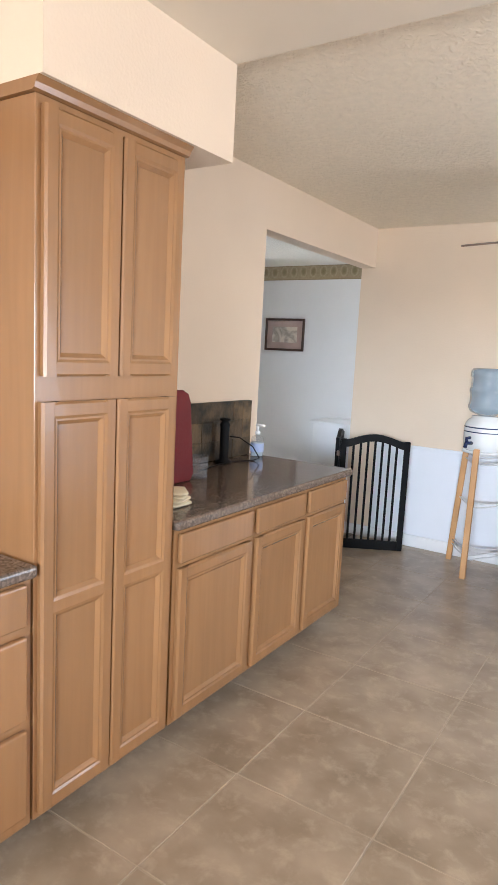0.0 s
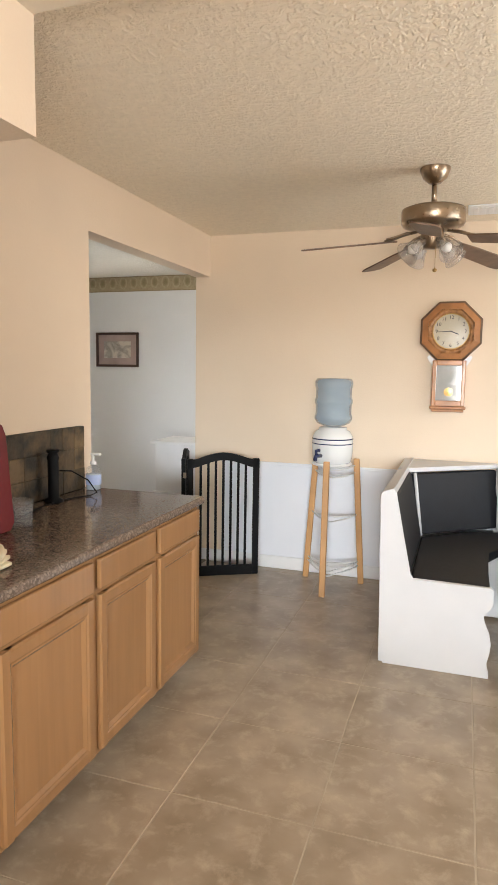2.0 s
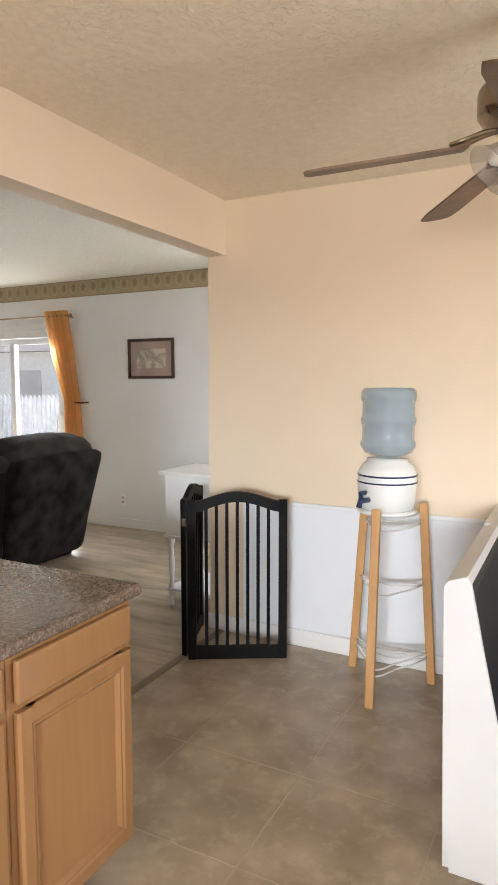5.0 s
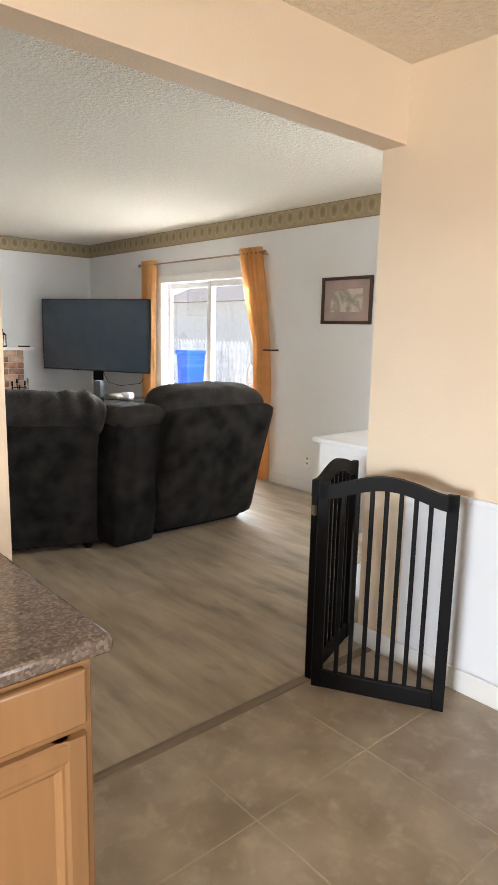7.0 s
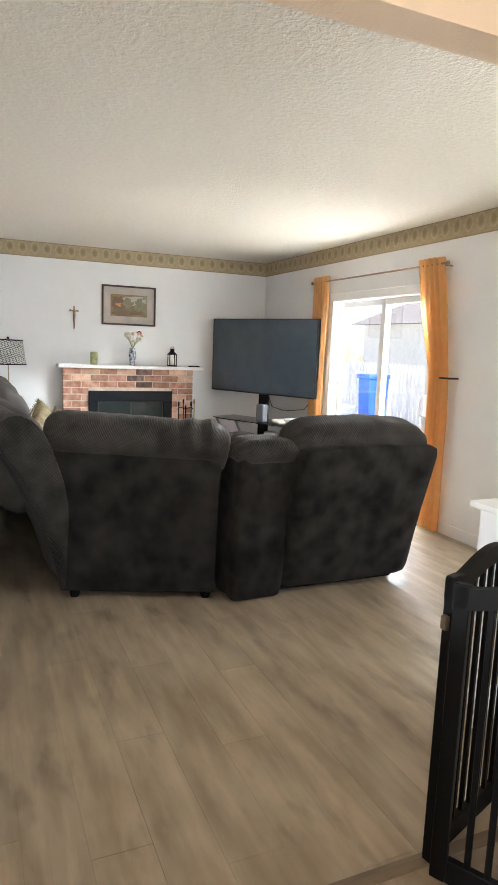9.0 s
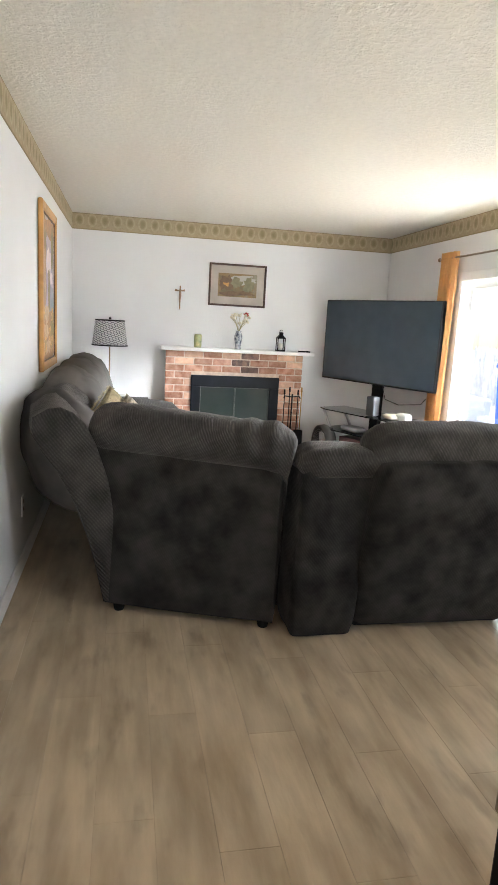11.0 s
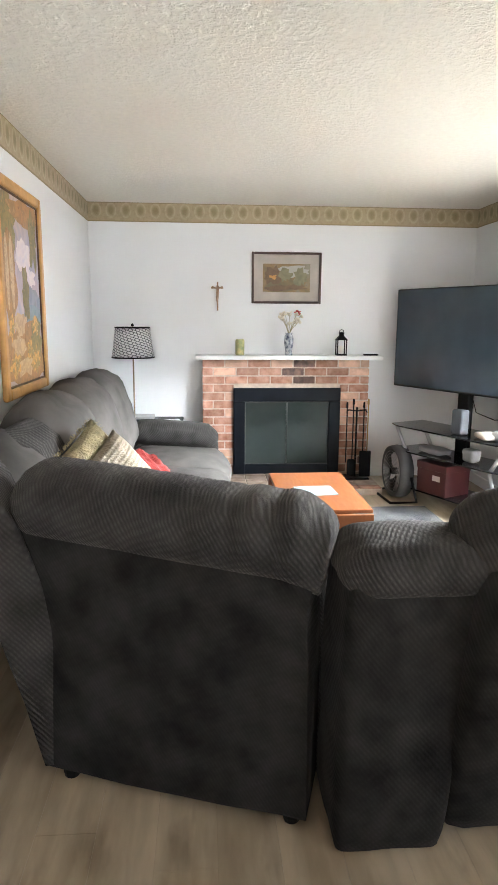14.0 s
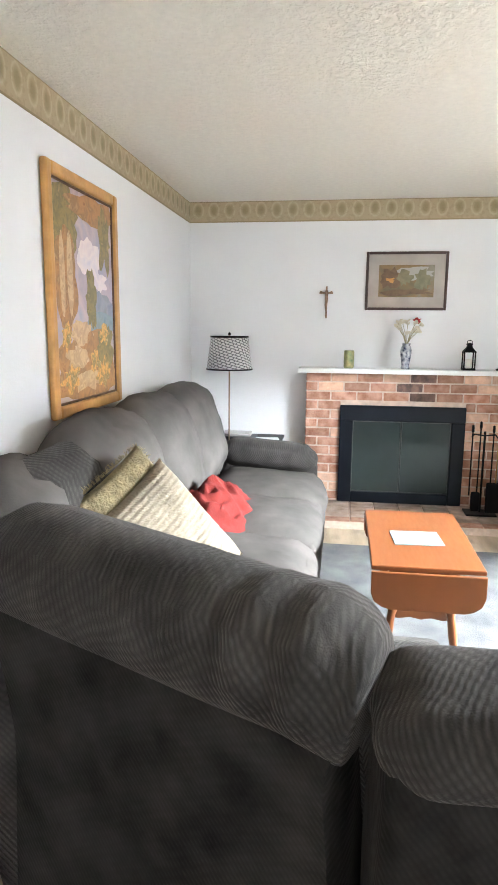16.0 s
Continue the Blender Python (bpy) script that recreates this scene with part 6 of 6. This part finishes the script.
def knit_stripes(mat):
    """Raised diagonal stripes across the knit."""
    n, l = mat.node_tree.nodes, mat.node_tree.links
    tc = n.new("ShaderNodeTexCoord")
    wv = n.new("ShaderNodeTexWave")
    wv.inputs["Scale"].default_value, wv.inputs["Distortion"].default_value, wv.inputs["Detail"].default_value = 13, 1.2, 2
    wv.inputs["Detail Scale"].default_value = 3
    l.new(tc.outputs["Object"], wv.inputs["Vector"])
    b = n["Principled BSDF"]
    mix = n.new("ShaderNodeMix")
    mix.data_type, mix.blend_type = "RGBA", "MULTIPLY"
    mix.inputs["Factor"].default_value = 0.25
    l.new(b.inputs["Base Color"].links[0].from_socket, mix.inputs[6])
    r = n.new("ShaderNodeValToRGB")
    r.color_ramp.elements[0].color = (0.62, 0.55, 0.42, 1)
    l.new(wv.outputs["Fac"], r.inputs["Fac"])
    l.new(r.outputs["Color"], mix.inputs[7])
    l.new(mix.outputs[2], b.inputs["Base Color"])
    bp = n.new("ShaderNodeBump")
    bp.inputs["Strength"].default_value, bp.inputs["Distance"].default_value = 0.4, 0.01
    l.new(wv.outputs["Fac"], bp.inputs["Height"])
    l.new(b.inputs["Normal"].links[0].from_socket, bp.inputs["Normal"])
    l.new(bp.outputs[0], b.inputs["Normal"])


knit_stripes(M["ivory_knit"])


def pillow(centre, along, down, size, mat, label, plump=0.085, seed=0, trim=None):
    """A square cushion, thick in the middle with drawn-out corners, lying in the plane of along and down."""
    ax = Vector(along).normalized()
    dn = Vector(down)
    dn = (dn - ax * dn.dot(ax)).normalized()
    face = ax.cross(dn)
    m = Matrix((ax, dn, face)).transposed().to_4x4()
    m.translation = Vector(centre)
    ob = thing("throw_pillow", centre, label, "pillow", "sofa pillows")
    ob.matrix_basis = m
    t = bmesh.new()
    k = 26
    for side in (-1, 1):
        g = {}
        for i in range(k + 1):
            for j in range(k + 1):
                u, v = 2 * i / k - 1, 2 * j / k - 1
                pinch = 1 - 0.07 * (1 - v * v) if abs(u) > 0 else 1
                pinch2 = 1 - 0.07 * (1 - u * u)
                h = plump * ((1 - u ** 4) * (1 - v ** 4)) ** 0.5
                h += 0.012 * noise.noise(Vector((u * 3, v * 3, seed + side))) * (1 - u * u) * (1 - v * v) * 2
                g[i, j] = t.verts.new((u * size / 2 * pinch, v * size / 2 * pinch2, side * h))
        for i in range(k):
            for j in range(k):
                t.faces.new((g[i, j], g[i + 1, j], g[i + 1, j + 1], g[i, j + 1]))
    bmesh.ops.remove_doubles(t, verts=t.verts, dist=1e-4)
    part("cover", join(empty_mesh(), t), mat, ob, smooth=True)
    if trim:
        random.seed(seed)
        b = empty_mesh()
        f = bmesh.new()
        h = size / 2
        for e in range(700):
            s, q = random.uniform(-1, 1), e % 4
            p = Vector(((s * h, h, 0), (s * h, -h, 0), (h, s * h, 0), (-h, s * h, 0))[q]) * 0.97
            o = Vector(((0, 1, 0), (0, -1, 0), (1, 0, 0), (-1, 0, 0))[q])
            d = (o + Vector([random.uniform(-0.7, 0.7) for _ in range(3)])).normalized()
            w = d.orthogonal().normalized() * 0.0028
            f.faces.new([f.verts.new(c) for c in (p - w, p + w, p + d * random.uniform(0.015, 0.032))])
        me = bpy.data.meshes.new("t")
        f.to_mesh(me)
        f.free()
        b.from_mesh(me)
        part("fur_trim", b, trim, ob, "long furry trim")
    return ob


pillow((-5.41, 4.05, 0.71), (-0.055, 0.315, -0.384), (0.42, -0.13, -0.237), 0.54, M["ivory_knit"], "cream striped knit throw pillow leaning on the sofa", seed=3)
pillow((-5.47, 3.93, 0.795), (-0.055, 0.315, -0.384), (0.42, -0.13, -0.237), 0.47, M["plush_gold"], "olive gold furry throw pillow behind the cream one", 0.07, 9, M["plush_gold"])

# crumpled blanket: folds heaped about a centre
t = bmesh.new()
rings, spokes = 26, 64
grid = {}
for i in range(rings + 1):
    for j in range(spokes):
        a = 2 * math.pi * j / spokes
        reach = 0.27 + 0.13 * abs(math.cos(a - 2.9)) ** 2 + 0.07 * noise.noise(Vector((math.cos(a) * 2, math.sin(a) * 2, 4)))
        f = i / rings
        x, y = -6.58 + reach * 1.15 * f * math.cos(a), 4.0 + reach * 0.9 * f * math.sin(a)
        p = Vector((x * 7, y * 7, 1.7))
        w = Vector((noise.noise(p * 0.7), noise.noise(p * 0.7 + Vector((5, 0, 0))), 0))
        fold = (1 - abs(noise.noise(p + w * 1.6)) * 2.2) * 0.6 + (1 - abs(noise.noise(p * 2.1 + w)) * 2) * 0.3
        fall = (1 - f ** 3)
        grid[i, j] = t.verts.new((x + 0.02 * w.x, y + 0.02 * w.y, 0.478 + fall * (0.05 + 0.11 * (1 - f) + 0.11 * fold)))
for i in range(rings):
    for j in range(spokes):
        q = (grid[i, j], grid[i + 1, j], grid[i + 1, (j + 1) % spokes], grid[i, (j + 1) % spokes])
        t.faces.new(q)
bmesh.ops.remove_doubles(t, verts=t.verts, dist=1e-5)
tagged(part("throw_blanket", join(empty_mesh(), t), material("red_fleece", (0.15, 0.01, 0.007), 0.95, vary=0.2, scale=10, bump=0.4, bump_scale=120), None, smooth=True), "crumpled red fleece blanket on the sofa seat", "blanket")

# television stand
M["dark_glass"] = material("black_tempered_glass", (0.012, 0.013, 0.015), 0.06)
M["alu"] = material("silver_tube", (0.5, 0.5, 0.52), 0.35, 0.9)
tvs = thing("tv_stand", (-7.52, 6.5, 0), "black glass television stand with crossed silver legs", "tv stand", turn=U)
for name, z, hw, d0, d1 in (("top_shelf", 0.645, 0.64, -0.2, 0.23), ("shelf", 0.43, 0.6, -0.18, 0.22), ("shelf", 0.12, 0.6, -0.18, 0.22)):
    bm = prism(empty_mesh(), [(-hw, d0 + 0.06), (-hw + 0.12, d0), (hw - 0.12, d0), (hw, d0 + 0.06), (hw, d1), (-hw, d1)], z, z + 0.012, "z", 0.002)
    part(name, bm, M["dark_glass"], tvs)
for sx in (-1, 1):
    for sy in (-0.14, 0.17):
        bm = tube(empty_mesh(), [(sx * 0.58, sy, 0.64), (sx * 0.44, sy, 0.42)], 0.016, 10)
        tube(bm, [(sx * 0.44, sy, 0.42), (sx * 0.58, sy, 0.0)], 0.016, 10)
        part("leg", bm, M["alu"], tvs, smooth=True)
M["speaker"] = material("grey_mesh", (0.1, 0.105, 0.115), 0.6, bump=0.5, bump_scale=300)
spk = thing("speaker", (-7.42, 6.46, 0.659), "grey upright wireless speaker on the stand", "speaker", turn=U)
bm = empty_mesh()
box(bm, (-0.055, -0.045, 0), (0.055, 0.045, 0.2), 0.015, 4)
part("body", bm, M["speaker"], spk)
for k, (x, y, s, c_, lb) in enumerate(((-7.2, 6.6, (0.2, 0.16, 0.045), (0.5, 0.46, 0.38), "cream plate with a crumpled napkin"), (-7.1, 6.66, (0.14, 0.1, 0.07), (0.5, 0.5, 0.49), "small white box on the stand"))):
    bm = empty_mesh()
    soft(bm, s, pose(x, y, 0.66 + s[2] / 2, 0, 0, 25 * k), 0.02, 6, 0.006, 0.006, seed=k)
    tagged(part(("napkin_plate", "small_box")[k], bm, material("stand_clutter", c_, 0.6), None, smooth=True), lb, "clutter")
for k, (x, y, s, c_, lb) in enumerate(((-7.72, 6.38, (0.28, 0.14, 0.05), (0.3, 0.3, 0.32), "grey game controller box on the shelf"), (-7.36, 6.55, (0.12, 0.1, 0.1), (0.3, 0.3, 0.3), "crumpled clear wrapper on the shelf"))):
    bm = empty_mesh()
    soft(bm, s, pose(x, y, 0.445 + s[2] / 2, 0, 0, 20), 0.02, 6, 0.004, 0.012, seed=k + 3)
    tagged(part(("media_box", "wrapper")[k], bm, material("shelf_clutter", c_, 0.4), None, smooth=True), lb, "clutter")
bm = tube(empty_mesh(), [(-7.6, 6.62, 0.95), (-7.45, 6.6, 0.83), (-7.25, 6.66, 0.8), (-7.0, 6.78, 0.84), (-6.95, 6.8, 0.9)], 0.004, 6)
tagged(part("cable", bm, M["black"], None, smooth=True), "black cable hanging below the television", "cable")
M["maroon"] = material("maroon_card", (0.05, 0.005, 0.006), 0.5, vary=0.1)
red = thing("storage_box", (-7.6, 6.42, 0.133), "dark red storage box with a metal label holder", "storage box", turn=U)
bm = empty_mesh()
box(bm, (-0.16, -0.14, 0), (0.16, 0.14, 0.25), 0.006)
part("body", bm, M["maroon"], red)
bm = empty_mesh()
box(bm, (-0.165, -0.145, 0.2), (0.165, 0.145, 0.262), 0.006)
part("lid", bm, M["maroon"], red)
bm = empty_mesh()
box(bm, (0.02, -0.146, 0.12), (0.1, -0.141, 0.165), 0.002)
part("label_holder", bm, M["alu"], red)

ff = thing("floor_fan", (-7.93, 6.13, 0), "round grey floor fan with white blades tilted on its stand", "fan", turn=5)
grille = pose(0, 0, 0.24, 90, 0, 0)
bm = lathe(empty_mesh(), [(0.2, -0.06), (0.225, -0.06), (0.235, 0.0), (0.225, 0.06), (0.2, 0.06), (0.195, 0.0), (0.2, -0.06)], 40, grille, cap=False)
part("housing", bm, material("dark_grey_plastic", (0.06, 0.06, 0.065), 0.5), ff, smooth=True)
for k in range(7):
    r = 0.03 + 0.025 * k
    bm = tube(empty_mesh(), [(r * math.cos(a / 20 * 6.2832), -0.06, 0.24 + r * math.sin(a / 20 * 6.2832)) for a in range(21)], 0.002, 5)
    part("grille_ring", bm, M["alu"], ff, smooth=True)
for k in range(5):
    bm = prism(empty_mesh(), [(0.02, -0.02), (0.1, -0.06), (0.18, -0.05), (0.19, 0.0), (0.1, 0.03), (0.02, 0.02)], -0.003, 0.003, "z", 0, grille @ pose(0, 0, 0, 0, 0, 72 * k) @ pose(0, 0, 0, 18, 0, 0))
    part("blade", bm, material("white_blade", (0.6, 0.6, 0.6), 0.4), ff)
bm = lathe(empty_mesh(), [(0.0, -0.055), (0.03, -0.05), (0.03, 0.06), (0.0, 0.07)], 20, grille, cap=False)
part("hub", bm, M["black"], ff, smooth=True)
bm = tube(empty_mesh(), [(-0.26, 0.02, 0.24), (-0.26, 0.08, 0.02), (-0.22, -0.14, 0.012), (0.22, -0.14, 0.012), (0.26, 0.08, 0.02), (0.26, 0.02, 0.24)], 0.012, 8)
part("stand", bm, M["black"], ff, smooth=True)

# white console cabinet behind the end wall
cons = thing("console_table", (-2.1, 5.42, 0), "white painted console cabinet on turned legs", "console table")
bm = empty_mesh()
box(bm, (-2.7, 5.215, 0.91), (-1.5, 5.68, 0.935), 0.006, 3)
part("top", bm, M["trim"], cons, away=True)
bm = empty_mesh()
box(bm, (-2.66, 5.235, 0.5), (-1.54, 5.66, 0.91), 0.004)
part("body", bm, M["trim"], cons, away=True)
bm = empty_mesh()
box(bm, (-2.675, 5.225, 0.485), (-1.53, 5.67, 0.505), 0.004)
part("moulding", bm, M["trim"], cons, away=True)
bm = empty_mesh()
box(bm, (-2.66, 5.235, 0.12), (-1.54, 5.66, 0.14), 0.004)
part("low_shelf", bm, M["trim"], cons, away=True)
for x in (-2.63, -1.565):
    for y in (5.26, 5.635):
        bm = lathe(empty_mesh(), [(0.015, 0), (0.02, 0.03), (0.012, 0.06), (0.024, 0.12), (0.024, 0.15), (0.014, 0.18), (0.022, 0.3), (0.014, 0.42), (0.025, 0.46), (0.025, 0.5)], 16, pose(x, y, 0))
        part("leg", bm, M["trim"], cons, smooth=True, away=True)

for nm, a, b in (("wall_outlet", (-4.49, NY - 0.006, 0.23), (-4.42, NY, 0.35)), ("wall_outlet", (-5.18, SY, 0.32), (-5.11, SY + 0.006, 0.44))):
    bm = empty_mesh()
    box(bm, a, b, 0.002)
    o = tagged(part(nm, bm, M["trim"], None), "white electrical outlet plate on the wall", "outlet", "wall outlets")
    for z in (0.03, 0.075):
        bm = empty_mesh()
        y = a[1] - 0.002 if a[1] > 5 else b[1] - 0.001
        box(bm, (a[0] + 0.022, y, a[2] + z), (b[0] - 0.022, y + 0.003, a[2] + z + 0.022), 0.001, 1)
        part("socket", bm, M["mount_grey"], o)

# hearth
hearth = thing("hearth", (-8.28, 5.2, 0), "low brick hearth in front of the fireplace", "hearth")
bm = empty_mesh()
box(bm, (-8.6, 4.4, 0.0), (-8.0, 6.02, 0.058))
part("bed", bm, M["mortar"], hearth, away=True)
M["hearth_brick"] = material("worn_hearth_brick", (0.3, 0.2, 0.15), 0.7, vary=0.25, scale=10, bump=0.3, each=0.25, second=(0.42, 0.33, 0.27))
for i in range(8):
    for j in range(6):
        bm = empty_mesh()
        box(bm, (-8.595 + j * 0.1, 4.405 + i * 0.202, 0.02), (-8.502 + j * 0.1, 4.6 + i * 0.202, 0.07), 0.004, 1)
        part("brick", bm, M["brick"] if j == 5 else M["hearth_brick"], hearth, away=True)

# patio things
M["blue_plastic"] = material("blue_bin_plastic", (0.02, 0.1, 0.55), 0.45)
bin_ = thing("recycling_bin", (-10.55, 10.1, -0.06), "blue plastic recycling bin with a lid", "bin")
bin_.matrix_basis = bin_.matrix_basis @ Matrix.Diagonal((0.62, 0.62, 1, 1))
t = bmesh.new()
bmesh.ops.create_cube(t, size=1)
for v in t.verts:
    k = 1.0 if v.co.z > 0 else 0.8
    v.co = Vector((v.co.x * 0.6 * k, v.co.y * 0.68 * k, 0.08 if v.co.z < 0 else 1.08))
bmesh.ops.bevel(t, geom=t.edges[:], offset=0.03, segments=2, affect="EDGES", profile=0.5)
part("body", join(empty_mesh(), t), M["blue_plastic"], bin_)
bm = empty_mesh()
box(bm, (-0.33, -0.38, 1.08), (0.33, 0.36, 1.16), 0.03, 3)
part("lid", bm, M["blue_plastic"], bin_)
for s in (-1, 1):
    bm = lathe(empty_mesh(), [(0.1, -0.03), (0.13, -0.03), (0.13, 0.03), (0.1, 0.03)], 20, pose(s * 0.24, 0.3, 0.13, 0, 90, 0))
    part("wheel", bm, M["black"], bin_, smooth=True)
bin2 = thing("storage_bin", (-10.6, 9.35, -0.06), "dark grey plastic bin on the patio", "bin")
bm = empty_mesh()
box(bm, (-0.3, -0.25, 0), (0.3, 0.25, 0.62), 0.04, 3)
part("body", bm, material("grey_bin", (0.12, 0.13, 0.15), 0.6), bin2)
fence = thing("garden_fence", (-10, 12.6, -0.06), "weathered pale picket fence beyond the patio", "fence")
M["fence"] = material("weathered_white_wood", (0.6, 0.58, 0.55), 0.8, vary=0.15, each=0.12)
for z in (0.35, 1.05):
    bm = empty_mesh()
    box(bm, (-16, 12.62, z), (-5, 12.66, z + 0.09))
    part("rail", bm, M["fence"], fence, away=True)
me = None
for k in range(80):
    if me is None:
        b = bmesh.new()
        prism(b, [(-0.05, 0), (0.05, 0), (0.05, 1.22), (0.0, 1.3), (-0.05, 1.22)], -0.012, 0.012, "y")
        me = bpy.data.meshes.new("picket")
        b.to_mesh(me)
        b.free()
        me.materials.append(M["fence"])
    ob = new("picket", me)
    ob.parent, ob.location = fence, (-6 + 0.14 * k, 0, 0)
    if ob.location.x > 5:
        ob.location.x -= 11.2 - 0.0
house = thing("neighbour_house", (-14, 22, -0.06), "pale stucco neighbouring house beyond the fence", "house")
bm = empty_mesh()
box(bm, (-26, 20, -0.06), (-6, 28, 2.7))
part("wall", bm, material("pale_stucco", (0.62, 0.58, 0.52), 0.9, vary=0.08, bump=0.3), house, away=True)
bm = prism(empty_mesh(), [(19.5, 2.7), (28.5, 2.7), (24, 4.4)], -26.5, -5.5, "x")
part("roof", bm, material("grey_shingle", (0.2, 0.18, 0.17), 0.9, vary=0.2, scale=8), house, away=True)
for x in (-20, -14, -9):
    bm = empty_mesh()
    box(bm, (x, 19.97, 0.9), (x + 1.4, 20.05, 2.0), 0.01)
    part("window", bm, M["mount_grey"], house, away=True)

# ---- floor pieces ----
bm = empty_mesh()
box(bm, (KX - 0.03, -2.52, -0.06), (2.72, KY + 0.12, -0.0012))
floor_k = setting("floor_kitchen", bm, M["grout"], "taupe ceramic tile floor with pale joints", "floor")
bm = empty_mesh()
box(bm, (WX - 0.12, SY - 0.12, -0.06), (KX - 0.031, NY + 0.12, -0.004))
box(bm, (KX - 0.031, KY + 0.12, -0.06), (-0.38, NY + 0.12, -0.004))
M["under"] = material("dark_gap", (0.3, 0.23, 0.15), 0.9)
floor_l = setting("floor_living", bm, M["under"], "grey-brown wood plank floor", "floor")


def plate(name, w, d, h=0.006, bevel=0.0015):
    b = bmesh.new()
    box(b, (0, 0, -h), (w, d, 0), bevel, 1)
    me = bpy.data.meshes.new(name)
    b.to_mesh(me)
    b.free()
    return me


tiles = {}
for i in range(-2, 9):
    for j in range(-8, 8):
        x0, y0 = -1.125 + i * 0.5275, 2.335 + j * 0.5275
        x1, y1 = x0 + 0.5275, y0 + 0.5275
        a, b, c, d = max(x0, KX - 0.02) + 0.0025, max(y0, -2.4) + 0.0025, min(x1, 2.6) - 0.0025, min(y1, KY) - 0.0025
        if c - a < 0.01 or d - b < 0.01:
            continue
        key = (round(c - a, 3), round(d - b, 3))
        if key not in tiles:
            tiles[key] = plate("tile", *key)
            tiles[key].materials.append(M["tile"])
        ob = new("tile", tiles[key])
        ob.parent, ob.location = floor_k, (a, b, 0)
planks = {}
PW, PL = 0.185, 1.22
for r in range(-1, 21):
    y0 = SY - 0.03 + r * PW
    shift = (r * 0.437) % 1 * PL
    for c in range(-1, 8):
        x0 = WX + c * PL - shift
        x1, y1 = x0 + PL, y0 + PW
        limit = KX - 0.035 if y0 < KY + 0.12 else -0.5
        a, b, cc, d = max(x0, WX) + 0.0003, max(y0, SY) + 0.0003, min(x1, limit) - 0.0003, min(y1, NY) - 0.0003
        if cc - a < 0.02 or d - b < 0.02:
            continue
        key = (round(cc - a, 3), round(d - b, 3))
        if key not in planks:
            planks[key] = plate("plank", *key, bevel=0.0003)
            planks[key].materials.append(M["plank"])
        ob = new("plank", planks[key])
        ob.parent, ob.location = floor_l, (a, b, 0)
bm = empty_mesh()
prism(bm, [(KX - 0.055, 0), (KX - 0.05, 0.006), (KX - 0.03, 0.009), (KX - 0.01, 0.006), (KX - 0.005, 0)], 3.38, KY - 0.03, "y")
M["strip"] = material("brown_threshold", (0.2, 0.15, 0.1), 0.4)
setting("threshold", bm, M["strip"], "brown threshold strip between tile and planks", "threshold")

# ---- bricks ----
random.seed(4)
bricks = {}
SHADES = ["brick"] * 11 + ["brick_pale"] * 6 + ["brick_burnt"]
BL, BH, J = 0.205, 0.066, 0.013


def lay(x_face, y0, y1, z, parent):
    shade = random.choice(SHADES)
    if 4.95 < y0 < 5.45 and z > 0.9 and random.random() < 0.4:
        shade = "brick_burnt"
    key = (round(y1 - y0, 3), shade)
    if key not in bricks:
        b = bmesh.new()
        box(b, (-0.05, 0, 0), (0, key[0], BH), 0.004, 1)
        for v in b.verts:
            v.co += Vector([0.0025 * noise.noise(v.co * 40 + Vector((k, key[0] * 9, 0))) for k in (0, 9, 17)])
        bricks[key] = bpy.data.meshes.new("brick")
        b.to_mesh(bricks[key])
        b.free()
        bricks[key].materials.append(M[shade])
    ob = new("brick", bricks[key])
    ob.parent = parent
    ob.matrix_basis = parent.matrix_basis.inverted() @ pose(x_face + random.uniform(-0.003, 0.003), y0, z, random.uniform(-0.4, 0.4), 0, 0)


course = 0
z = 0.004
while z + BH < 1.187:
    y = 4.405 - (BL + J) / 2 * (course % 2)
    while y < 6.01:
        a, b = max(y, 4.405), min(y + BL, 6.01)
        spans = [(a, b)]
        if z < 0.9:
            spans = [(a, min(b, 4.7)), (max(a, 5.735), b)]
        for p, q in spans:
            if q - p > 0.025:
                lay(-8.592, p, q, z, fire)
        y += BL + J
    z += BH + J
    course += 1
